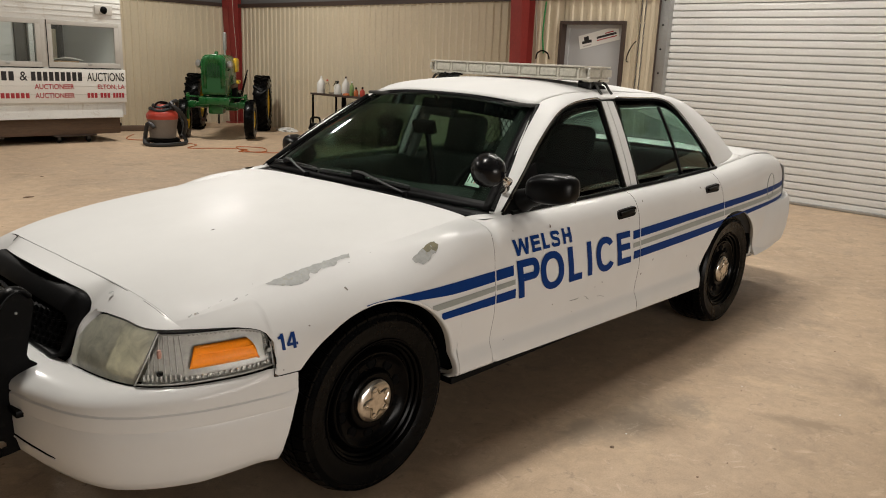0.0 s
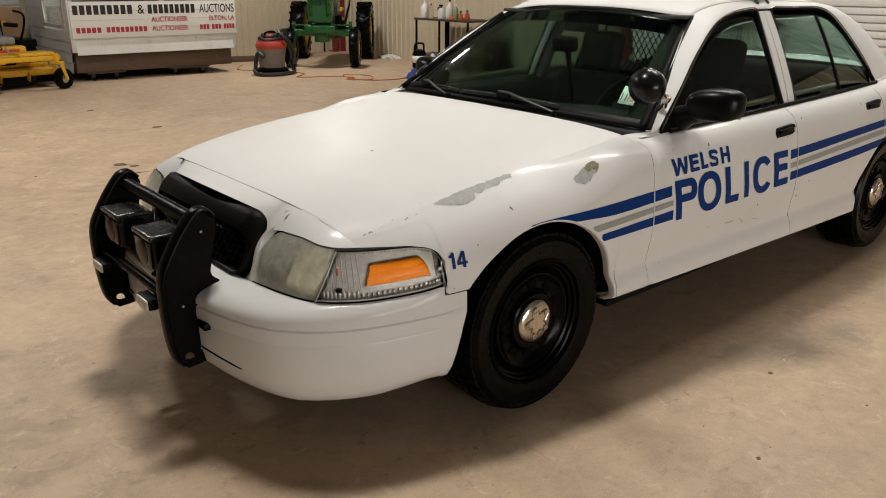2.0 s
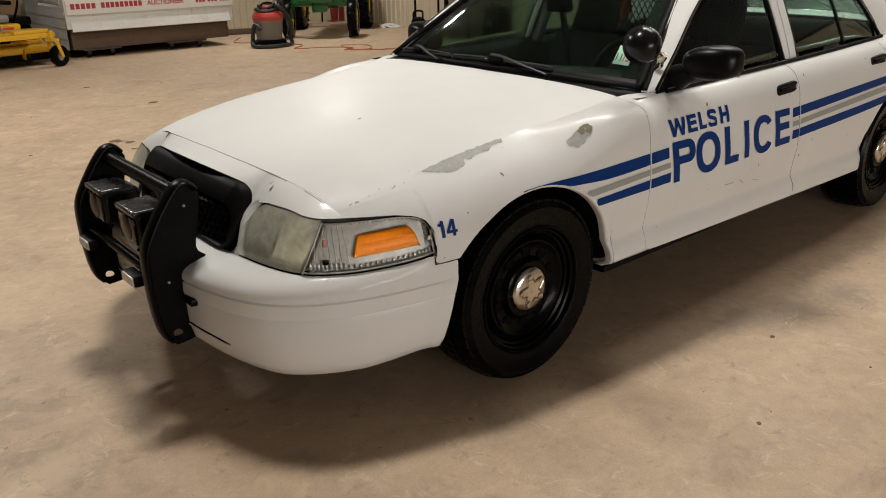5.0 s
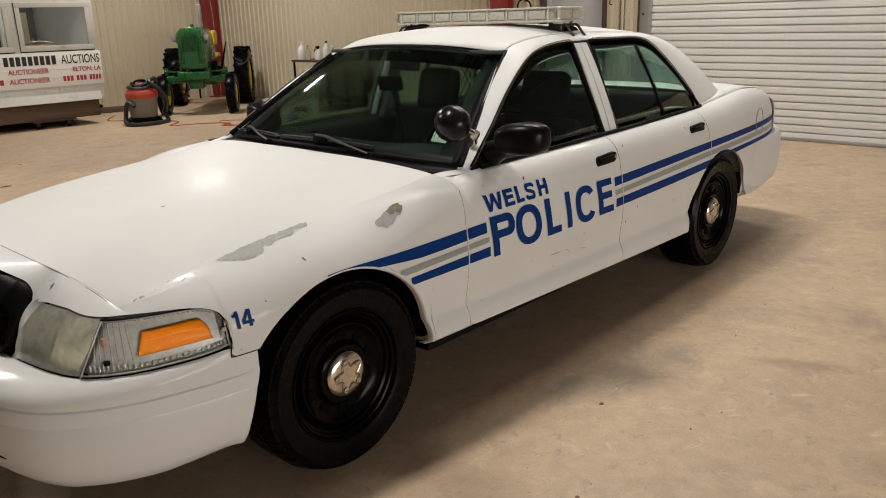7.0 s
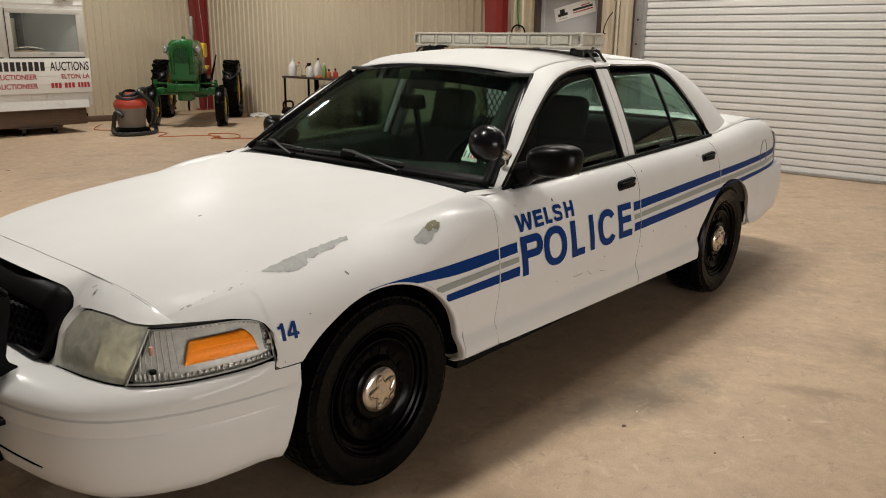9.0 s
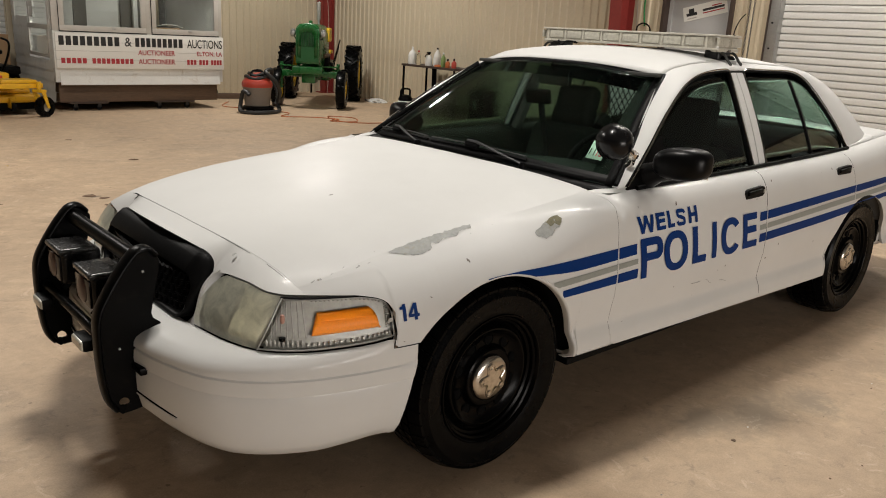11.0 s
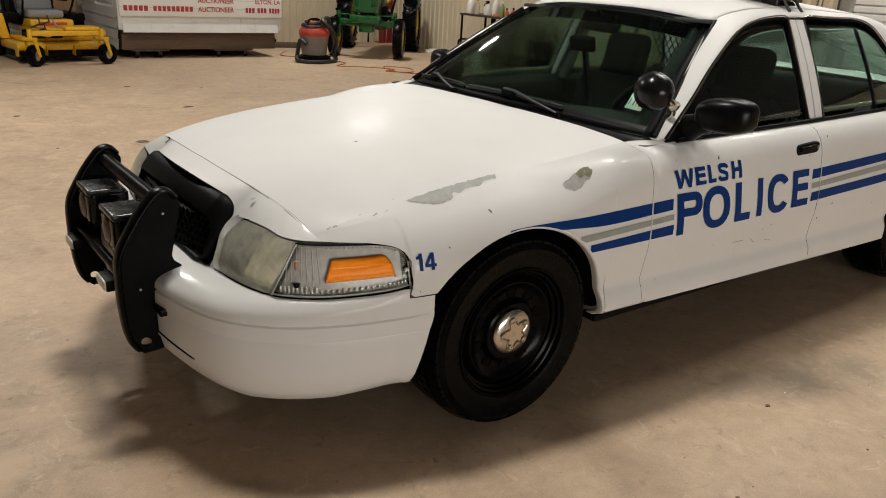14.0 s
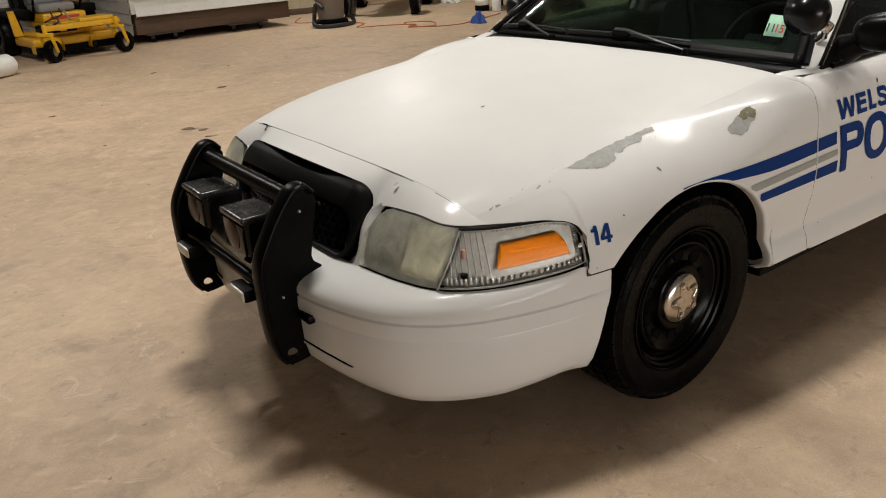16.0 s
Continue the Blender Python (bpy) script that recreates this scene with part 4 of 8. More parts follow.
part("grille_back", grid([[(grille_x(y, z) + 0.07, y, z) for y in span(-0.37, 0.37, 12)] for z in span(0.58, 0.72, 4)]), SEAM, grille, solid=0.004)
bm = bmesh.new()
cell = 0.030
for row in range(-2, 3):
    for col in range(-12, 13):
        cy, cz = (col + 0.5 * (row % 2)) * cell, 0.646 + row * cell * 0.80
        lim = 0.352 + (cz - 0.646) * 0.22
        if abs(cy) > lim or not 0.588 < cz < 0.700:
            continue
        pts = [(cy + 0.0160 * math.sin(k * math.tau / 6), cz + 0.0143 * math.cos(k * math.tau / 6)) for k in range(6)]
        inner = [(cy + 0.0128 * math.sin(k * math.tau / 6), cz + 0.0112 * math.cos(k * math.tau / 6)) for k in range(6)]
        rr = [[(grille_x(y, z) + d, y, z) for y, z in line] for line, d in ((pts, 0.018), (pts, 0.004), (inner, 0.004), (inner, 0.018))]
        grid(rr, bm, closed=True)
part("grille_mesh", bm, BLACK, grille, smooth=False)

# ---- cabin ----
def cabin_y(x, z):
    """How far out the side glass and its frames lie."""
    t = z - belt_z(x)
    return belt_y(min(x, 3.3)) - 0.010 - 0.36 * t - 0.28 * t * t


RAIL = [(0.715, 0.935), (0.90, 1.075), (1.10, 1.222), (1.30, 1.350), (1.45, 1.398), (1.65, 1.416), (1.90, 1.420), (2.22, 1.412), (2.55, 1.397), (2.78, 1.352), (2.965, 1.265), (3.11, 1.155), (3.26, 1.030)]
EDGE = [(0.738, 0.940), (0.912, 1.062), (1.112, 1.199), (1.318, 1.310), (1.47, 1.356), (1.65, 1.378), (1.88, 1.384), (2.12, 1.380), (2.36, 1.376), (2.49, 1.345), (2.585, 1.265), (2.70, 1.130), (2.810, 0.985)]
rail_line, edge_line = curve_points([(x, 0, z) for x, z in RAIL], 6), curve_points([(x, 0, z) for x, z in EDGE], 6)


def rail_in(x):
    """The outer edge turns inwards to the windscreen, the roof and the rear window."""
    return spline([(0.7, 0.058), (1.30, 0.085), (1.5, 0.045), (2.3, 0.035), (2.6, 0.050), (3.44, 0.070)])(x)


for s in SIDES:
    rows = []
    for a, b in zip(rail_line, edge_line):
        row = []
        for k in span(0, 1, 9):
            p = a.lerp(b, k)
            bulge = 0.012 * math.sin(math.pi * min(1, k * 1.0)) ** 0.8
            inset = rail_in(a.x) * (1 - k) ** 1.7
            row.append((p.x, s * (cabin_y(p.x, p.z) - inset + bulge), p.z))
        row.append((row[-1][0], row[-1][1] - s * 0.022, row[-1][2] - 0.002))
        rows.append(row)
    foot = [rows[-1][:9], [(x, s * (abs(y) + belt_y(min(x, 3.5))) / 2, (z + belt_z(x)) / 2 + 0.006) for x, y, z in rows[-1][:9]], [(x, s * belt_y(min(x, 3.5)), belt_z(x) + 0.0012) for x, y, z in rows[-1][:9]]]
    part("pillar_foot", grid(foot), PAINT, car, solid=0.002)
    rows.append([(x, y - s * 0.012, z - 0.05) for x, y, z in rows[-1]])
    part("roof_pillar", grid(rows), PAINT, car, "white windscreen pillar and roof rail")
    # centre pillar in two halves with a seam
    for name, x0, x1 in (("centre_pillar", 1.752, 1.802), ("centre_pillar", 1.807, 1.868)):
        rows = [[(x + 0.02 * (z - 0.95) / 0.43 - 0.012, s * (cabin_y(x, z) + o), z) for x, o in ((x0, -0.012), (x0 + 0.002, 0.004), (x1 - 0.002, 0.004), (x1, -0.012))] for z in span(belt_z(x0) - 0.002, 1.374, 10)]
        part(name, grid(rows), PAINT, car)
    # black weather strip along the belt and round the windows
    pts = [(x, s * (belt_y(x) + 0.003), belt_z(x) + 0.006) for x in span(0.775, 2.80, 40)]
    part("belt_moulding", tube(pts, 0.010, 8), BLACK, car, "black belt moulding")
    loops = {"front": [(p.x, p.z) for p in edge_line if p.x < 1.745] + [(1.745, 1.372), (1.738, belt_z(1.74) + 0.008)],
             "rear": [(1.868, belt_z(1.87) + 0.008), (1.880, 1.374)] + [(p.x, p.z) for p in edge_line if p.x > 1.89]}
    for key, line in loops.items():
        pts = [(x, s * (cabin_y(x, z) - 0.004), z) for x, z in line]
        part("window_seal", tube(pts, 0.0085, 6, closed=False), BLACK, car, "black rubber window seal")
        rim = [(x, s * (cabin_y(x, z) + 0.005), z + (0.010 if z > belt_z(x) + 0.06 else 0.004)) for x, z in line]
        part("window_trim", tube(rim, 0.0032, 6), CHROME, car, "thin bright window moulding")
        # the pane: a fan of strips between the upper edge and the belt
        rows = []
        xs = span(0.750, 1.745, 26) if key == "front" else span(1.872, 2.785, 26)
        top_of = spline([(p.x, p.z) for p in edge_line])
        for x in xs:
            zt = top_of(x)
            rows.append([(x, s * (cabin_y(x, z) - 0.016), z) for z in span(belt_z(x) - 0.01, zt + 0.004, 8)])
        pane = part("side_window", grid(rows), GLASSD, car, "tinted side window", solid=0.004)
        pane.visible_shadow = False
    # fixed quarter light bar in the rear window
    rows = [[(x0 + 0.03 * (1 - (z - 0.97) / 0.35), s * (cabin_y(x0, z) - 0.006), z) for x0 in (2.350, 2.372)] for z in span(0.972, 1.340, 8)]
    part("division_bar", grid(rows), BLACK, car, solid=0.012)

# windscreen, roof, rear window, boot
W_TOP = [(1.232, 0.0, 1.386), (1.252, 0.26, 1.380), (1.312, 0.567, 1.348)]
W_BASE = [(0.560, 0.0, 0.968), (0.585, 0.32, 0.964), (0.655, 0.63, 0.950), (0.725, 0.800, 0.937)]


def mirrored_line(pts, steps=8):
    return curve_points([(x, -y, z) for x, y, z in pts[:0:-1]] + list(pts), steps)


def resampled(line, n):
    d = [0]
    for p, q in zip(line, line[1:]):
        d.append(d[-1] + (q - p).length)
    out = []
    for s in span(0, d[-1], n):
        i = min(max(k for k in range(len(d)) if d[k] <= s + 1e-9), len(d) - 2)
        out.append(line[i].lerp(line[i + 1], (s - d[i]) / max(1e-9, d[i + 1] - d[i])))
    return out


def sheet(low, high, n, m, bulge):
    a, b = resampled(low, n), resampled(high, n)
    rows = []
    for k in span(0, 1, m):
        row = []
        for i, (p, q) in enumerate(zip(a, b)):
            v = p.lerp(q, k)
            e = math.sin(math.pi * i / (n - 1)) ** 0.5
            row.append((v.x + bulge[0] * math.sin(math.pi * k) * e, v.y, v.z + bulge[1] * math.sin(math.pi * k) * e))
        rows.append(row)
    return rows


glass_rows = sheet(mirrored_line(W_BASE), mirrored_line(W_TOP), 41, 16, (-0.022, 0.022))
screen = part("windshield", grid(glass_rows), GLASSW, car, "tinted windscreen with a shade band", solid=0.005)
screen.visible_shadow = False
# dark shade band along the top
band_rows = [[(x - 0.004, y, z + 0.004) for x, y, z in row[2:-2]] for row in glass_rows[12:15]]
shade = part("shade_band", grid(band_rows), glass("shade_tint", (0.16, 0.20, 0.22), 0.02, 1.1), car, "dark shade band at the top of the windscreen")
shade.visible_shadow = False
# black printed border
for k0, k1 in ((0, 1), (14, 15)):
    low_row = [Vector(a).lerp(Vector(b), 0.0 if k0 == 0 else 0.45) for a, b in zip(glass_rows[k0], glass_rows[k1])]
    bm = grid([[(x - 0.003, y, z + 0.003) for x, y, z in (row if k0 == 0 else row[1:-1])] for row in (low_row, glass_rows[k1])])
    part("screen_border", bm, BLACK, car, solid=0.0015)
for i0 in (0, 39):
    bm = grid([[(row[i][0] - 0.003, row[i][1] * 1.002, row[i][2] + 0.003) for i in (i0, i0 + 1)] for row in glass_rows])
    part("screen_border", bm, BLACK, car, solid=0.0015)

# black side mouldings and the dark trim behind the glass edges
for i0, step, s in ((0, 1, -1), (40, -1, 1)):
    wide = 0.0 if s < 0 else 1.0
    edge = [(row[i0][0] - 0.004, row[i0][1] + s * (0.008 + 0.008 * wide), row[i0][2] + 0.007 + 0.003 * wide) for row in (glass_rows if s < 0 else glass_rows[:-1])]
    part("screen_moulding", tube(edge, 0.010 + 0.005 * wide, 8), BLACK, car, "black windscreen side moulding")
    bm = grid([[(row[i0 + step * n][0] + 0.016 + 0.004 * n, row[i0 + step * n][1] - s * 0.004, row[i0 + step * n][2] - 0.016) for n in range(4)] for row in glass_rows])
    part("screen_pillar_trim", bm, DARKIN, car, solid=0.006)

roof_c = spline([(1.230, 1.389), (1.36, 1.424), (1.5, 1.447), (1.85, 1.465), (2.2, 1.458), (2.55, 1.428), (2.80, 1.370)])
rail_of = spline([(p.x, p.z) for p in rail_line])
rows = []
for f in span(0, 1, 36):
    row = []
    for g in span(-1, 1, 41):
        x0, x1 = 1.228 + 0.072 * abs(g) ** 2, 2.80 - 0.06 * abs(g) ** 2
        x = x0 + (x1 - x0) * f
        zr = rail_of(x)
        yr = cabin_y(x, zr) - rail_in(x)
        z = zr + (roof_c(x) - zr) * (1 - abs(g) ** 2.6)
        row.append((x, g * yr, z))
    rows.append(row)
part("roof", grid(rows), PAINT, car, "white roof panel", solid=0.003)
part("headlining", grid([[(x, y * 0.97, z - 0.035) for x, y, z in row] for row in rows]), GREYIN, car, "grey roof lining", solid=0.004)

B_TOP = [(2.805, 0, 1.367), (2.79, 0.28, 1.358), (2.745, 0.575, 1.338)]
B_BASE = [(3.29, 0, 1.062), (3.28, 0.4, 1.058), (3.25, 0.735, 1.030)]
rear = part("rear_window", grid(sheet(mirrored_line(B_BASE), mirrored_line(B_TOP), 31, 12, (0.02, 0.02))), GLASSD, car, "tinted rear window", solid=0.004)
rear.visible_shadow = False
rows = []
for x in span(3.18, 4.13, 30):
    row = []
    for g in span(-1, 1, 31):
        yb = belt_y(min(x, 4.09)) - 0.004
        zb = belt_z(min(x, 4.09)) + 0.002
        crown = 0.030 - 0.02 * max(0, (x - 3.9) / 0.3)
        row.append((x, g * yb, zb + crown * (1 - abs(g) ** 2.4)))
    rows.append(row)
part("trunk_lid", grid(rows), PAINT, car, "white boot lid", solid=0.003)
# tail panel and rear bumper, wrapped round the corners
TAIL = [(4.03, 0.835), (4.075, 0.79), (4.11, 0.715), (4.14, 0.60), (4.165, 0.35), (4.17, 0.0)]
tail = mirrored_line([(x, y, 0) for x, y in TAIL[::-1]], 6)
part("tail_panel", grid([[(p.x + o, p.y * (1 + o * 0.6), z) for p in tail] for o, z in ((-0.05, 0.925), (-0.015, 0.90), (0.0, 0.84), (0.005, 0.70), (0.0, 0.60))]), PAINT, car, solid=0.004)
RB = [(3.29, 0.922), (3.36, 0.930), (3.5, 0.939), (3.75, 0.925), (3.95, 0.897), (4.12, 0.840), (4.235, 0.73), (4.30, 0.50), (4.32, 0.0)]
rb = mirrored_line([(x, y, 0) for x, y in RB[::-1]], 8)
part("rear_bumper", grid([[(p.x + o, p.y * (1 + 0.3 * o) + (o * 0.6 if p.y > 0 else -o * 0.6), z) for p in rb] for o, z in ((-0.035, 0.705), (0.0, 0.694), (0.012, 0.668), (0.020, 0.57), (0.015, 0.47), (0.0, 0.39), (-0.05, 0.345))]), PAINT, car, "white rear bumper cover", solid=0.004)
for s in SIDES:
    part("tail_lamp", rbox(4.02, 4.14, 0.48 if s > 0 else -0.73, 0.73 if s > 0 else -0.48, 0.72, 0.89, 0.03, 3), surface("red_tail_lens", (0.25, 0.01, 0.01), 0.2, coat=0.5), car)

# underside, wheel houses and floor
part("underbody", rbox(-0.72, 4.1, -0.70, 0.70, 0.24, 0.40, 0.03, 2), SEAM, car, "dark underbody")
part("floor_pan", rbox(0.47, 2.42, -0.83, 0.83, 0.265, 0.31, 0.015, 2), SEAM, car)
part("engine_bay", rbox(-0.80, 0.52, -0.56, 0.56, 0.36, 0.60, 0.05, 2), SEAM, car)
for (cx, cz, rx, rz) in (FRONT_ARCH, REAR_ARCH):
    for s in SIDES:
        rows = []
        for k in span(2, 178 if cx < 1 else 169, 28):
            x, z = cx - (reach(cx, rx, k < 90) + 0.012) * math.cos(radians(k)), cz + (rz + 0.010) * math.sin(radians(k))
            rows.append([(x, s * y, z) for y in (min(half_w(min(max(x, -0.42), 4)) - 0.018, side_y(min(max(x, -0.42), 4), max(0.26, z)) - 0.014), 0.60)])
        part("wheel_house", grid(rows), SEAM if cx < 1 else LINER, car, "black wheel housing", solid=0.004)
        part("inner_fender", box(cx - rx, cx + rx, s * 0.60 - 0.01, s * 0.60 + 0.01, 0.28, cz + rz), SEAM, car)
for s in SIDES:
    # black bar added along the sill's foot, standing in for the shade there
    part("rocker", rbox(0.375, 2.43, s * 0.880 - 0.05, s * 0.880 + 0.05, 0.300, 0.328, 0.010, 2), BLACK, car, "black bar for the shade under the sill")
    # the fender's edge is turned in round the front wheel and tucks under at the rear
    cx, cz, rx, rz = FRONT_ARCH
    line = [(cx - reach(cx, rx, a < 90) * math.cos(radians(a)), cz + rz * math.sin(radians(a))) for a in span(38, 178, 60)] + [(0.3790, 0.336), (0.3770, 0.330)]
    rows = []
    for i, (x, z) in enumerate(line):
        (xa, za), (xb, zb) = line[max(i - 1, 0)], line[min(i + 1, len(line) - 1)]
        d = math.hypot(xb - xa, zb - za)
        nx, nz = (zb - za) / d, -(xb - xa) / d
        y = side_y(max(x, 0.38) if i > 30 else x, max(z, 0.345)) - 0.0015 - 0.012 * max(0, i - 59)
        k = min(1.0, i / 8)
        rows.append([(x - nx * 0.004, s * (y - 0.0035), z - nz * 0.004), (x - nx * 0.001, s * (y + 0.0005), z - nz * 0.001), (x + nx * 0.003 * k, s * y, z + nz * 0.003 * k), (x + nx * 0.0065 * k, s * (y - 0.003), z + nz * 0.0065 * k), (x + nx * 0.0085 * k, s * (y - 0.009), z + nz * 0.0085 * k), (x + nx * 0.008 * k, s * (y - 0.030), z + nz * 0.008 * k)])
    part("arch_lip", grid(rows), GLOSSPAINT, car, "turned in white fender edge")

# ---- fittings on the body ----
for s in SIDES:
    # door handles: a bezel, a dark cup and a pull
    for x, z in ((1.585, 0.858), (2.560, 0.885)):
        y = side_y(x, z)
        h = new("door_handle")
        h.parent = car
        h.matrix_local = pose(x, s * y, z, 0, -3, 0) @ Matrix.Diagonal((1, s, 1, 1))
        capsule = [(sx * 0.064 + 0.024 * math.cos(radians(a)), 0.024 * math.sin(radians(a))) for sx, a0 in ((1, -90), (-1, 90)) for a in range(a0, a0 + 181, 20)]
        part("bezel", extruded(capsule, 0.018, None, Matrix.Translation((0, 0.006, 0)) @ Matrix.Rotation(radians(90), 4, "X")), BLACK, h, bevel=0.003)
        part("pull", rbox(-0.070, 0.055, 0.002, 0.016, -0.004, 0.015, 0.005, 2), BLACK, h, "black door pull")
        part("keyhole", lathe([(0.0, 0.009), (0.008, 0.009), (0.009, 0.004)], 12, None, pose(0.074, 0.0, 0, -90, 0, 0)), STEEL, h)
    # sail and mirror
    m = new("wing_mirror")
    dx, dy = (0.0, 0.0) if s < 0 else (0.095, -0.14)
    m.parent = car
    tagged(m, "glossy black door mirror")
    sail = extruded([(0.722, 0.934), (1.010, 0.938), (1.030, 1.120), (0.990, 1.108)], 0.012, None, Matrix.Rotation(radians(90), 4, "X"))
    for v in sail.verts:
        v.co.y = s * (cabin_y(v.co.x, v.co.z) + (0.010 if v.co.y > -0.006 else -0.006))
    part("sail", sail, BLACK, m)
    # rounded shell: a squared-off ellipsoid, flat towards the rear
    power = lambda c, e: math.copysign(abs(c) ** e, c)
    rings = []
    for a in span(-88, 88, 17):
        ca, sa = power(math.cos(radians(a)), 0.62), power(math.sin(radians(a)), 0.62)
        rings.append([(0.068 * ca * power(math.cos(q), 0.7) if math.cos(q) < 0 else 0.052 * ca * power(math.cos(q), 0.4), 0.106 * sa, 0.064 * ca * power(math.sin(q), 0.7)) for q in (n * math.tau / 32 for n in range(32))])
    head = grid(rings, closed=True)
    bmesh.ops.holes_fill(head, edges=head.edges[:])
    for v in head.verts:
        k = (v.co.y * s + 0.108) / 0.216
        v.co.z *= 0.80 + 0.20 * math.sin(0.25 + k * 2.2)
        v.co.x += 0.035 * k * k
        v.co.z += 0.012 * k
    bmesh.ops.transform(head, matrix=pose(0.850 if s < 0 else 0.945, s * (1.005 if s < 0 else 0.860), 1.045 if s < 0 else 1.022), verts=head.verts)
    part("mirror_head", head, SATIN, m, "rounded black mirror housing")
    part("mirror_arm", tube([(0.845 + dx, s * (0.87 + dy), 0.985), (0.845 + dx, s * (0.91 + dy), 1.005), (0.845 + dx, s * (0.955 + dy), 1.025 + dy * 0.2)], [0.052, 0.042, 0.044], 12), SATIN, m)
    part("mirror_glass", box(0.928 + dx, 0.932 + dx, s * (1.0 + dy) - 0.080, s * (1.0 + dy) + 0.080, 0.995, 1.085), CHROME, m)
    # fuel flap outline on the driver's quarter, and seams
    part("mud_flap", rbox(3.275, 3.300, s * 0.84 - 0.09, s * 0.84 + 0.06, 0.38, 0.66, 0.01), BLACK, car, "dark splash guard behind the rear wheel")

ring = [(3.52 + 0.075 * math.cos(a), -(side_y(3.52 + 0.075 * math.cos(a), 0.815 + 0.085 * math.sin(a)) + 0.0005), 0.815 + 0.085 * math.sin(a)) for a in (k * math.tau / 36 for k in range(36))]
part("fuel_flap", tube(ring, 0.0025, 5, closed=True), GREYV, car, "round fuel flap seam")

# driver's spot lamp on the windscreen pillar
spot = new("spot_lamp")
spot.parent = car
tagged(spot, "gloss black pillar-mounted spot lamp")
sp = Matrix.Translation((0.665, -0.826, 1.120)) @ Vector((0.55, 0.80, -0.10)).to_track_quat("Z", "Y").to_matrix().to_4x4() @ Matrix.Scale(0.92, 4)
part("shell", lathe([(0.0, -0.075), (0.020, -0.072), (0.042, -0.061), (0.060, -0.044), (0.071, -0.022), (0.0755, 0.0), (0.0765, 0.016), (0.078, 0.020), (0.078, 0.030), (0.073, 0.033)], 36, None, sp), GLOSSBLACK, spot)
part("spot_lens", lathe([(0.073, 0.031), (0.05, 0.040), (0.0, 0.045)], 32, None, sp), LENS, spot)
part("stem", tube([(0.720, -0.825, 1.100), (0.765, -0.832, 1.076), (0.783, -0.832, 1.062), (0.800, -0.815, 1.030), (0.810, -0.790, 1.015)], [0.011, 0.012, 0.013, 0.013, 0.014], 10), CHROME, spot, "chrome swivel stem")
part("stem_nut", lathe([(0.0, -0.016), (0.016, -0.016), (0.019, 0.0), (0.016, 0.016), (0.0, 0.016)], 12, None, Matrix.Translation((0.783, -0.832, 1.062)) @ Matrix.Rotation(radians(35), 4, "X")), CHROME, spot)

# wipers and cowl grille
rows = [[(x + dx, y, z + dz) for dx, dz in ((-0.055, -0.010), (-0.012, -0.003), (0.03, 0.002), (0.085, 0.012))] for x, y, z in [(p.x - 0.02, p.y, p.z - 0.004) for p in resampled(mirrored_line(W_BASE), 40)]]
part("cowl_grille", grid(rows), BLACK, car, "black cowl grille below the windscreen", solid=0.004)


def on_screen(u, v, lift):
    """A point on the windscreen: u from -1 to 1 across, v from 0 to 1 up."""
    n, m = 41, 16
    i, k = (u + 1) / 2 * (n - 1), v * (m - 1)
    a, b = min(int(i), n - 2), min(int(k), m - 2)
    p = Vector(glass_rows[b][a]).lerp(Vector(glass_rows[b][a + 1]), i - a).lerp(Vector(glass_rows[b + 1][a]).lerp(Vector(glass_rows[b + 1][a + 1]), i - a), k - b)
    return p + Vector((-0.55, 0, 0.83)) * lift


for u0, u1, um, ua in ((0.21, -0.51, -0.13, -0.50), (0.93, 0.25, 0.645, 0.325)):
    w = new("wiper")
    w.parent = car
    tagged(w, "black windscreen wiper at rest")
    part("wiper_blade", tube([on_screen(u0 + (u1 - u0) * f, 0.040 + 0.010 * math.sin(math.pi * f), 0.010) for f in span(0, 1, 10)], 0.0065, 6), BLACK, w)
    part("wiper_spine", tube([on_screen(u0 + (u1 - u0) * f, 0.052 + 0.010 * math.sin(math.pi * f), 0.022) for f in span(0, 1, 10)], 0.0030, 6), WIPER, w, "faded grey blade spine")
    part("blade_clip", tube([on_screen(um + d, 0.055, 0.024) for d in (0.045, 0.03, -0.04, -0.06)], [0.006, 0.017, 0.015, 0.007], 8), BLACK, w)
    part("wiper_arm", tube([on_screen(um + 0.02, 0.064, 0.040), on_screen(um - 0.05, 0.060, 0.042), on_screen(um + (ua - um) * 0.6, 0.026, 0.030), on_screen(ua, 0.002, 0.014)], [0.006, 0.0065, 0.0055, 0.005], 6), WIPER, w, "worn grey wiper arm")
    part("pivot_cap", lathe([(0.0, 0.020), (0.012, 0.018), (0.016, 0.006), (0.017, -0.02)], 12, None, Matrix.Translation(on_screen(ua, 0.0, 0.0))), BLACK, w)

# inspection sticker on the windscreen
rows = [[on_screen(u, v, 0.0035) for u in (-0.885, -0.80)] for v in (0.16, 0.30)]
part("inspection_sticker", grid(rows), surface("pale_green_sticker", (0.45, 0.60, 0.50), 0.4, vary=0.1), car, "pale green inspection sticker", solid=0.0006)
for txt, u0, wd, mt in (("11", -0.806, 0.030, surface("dark_ink", (0.03, 0.05, 0.03), 0.5)), ("15", -0.845, 0.034, surface("red_ink", (0.55, 0.04, 0.05), 0.5))):
    bm = lettering(txt, 1.0, 0.02, 1.0)
    for v in bm.verts:
        v.co = on_screen(u0 - v.co.x * wd, 0.185 + v.co.y * 0.055, 0.0050)
    part("sticker_digits", bm, mt, car, smooth=False)

# ---- roof light bar ----
bar = new("light_bar")
bar.parent = car
tagged(bar, "weathered clear roof light bar with grey lenses")
LB0, LB1 = 1.725, 1.985


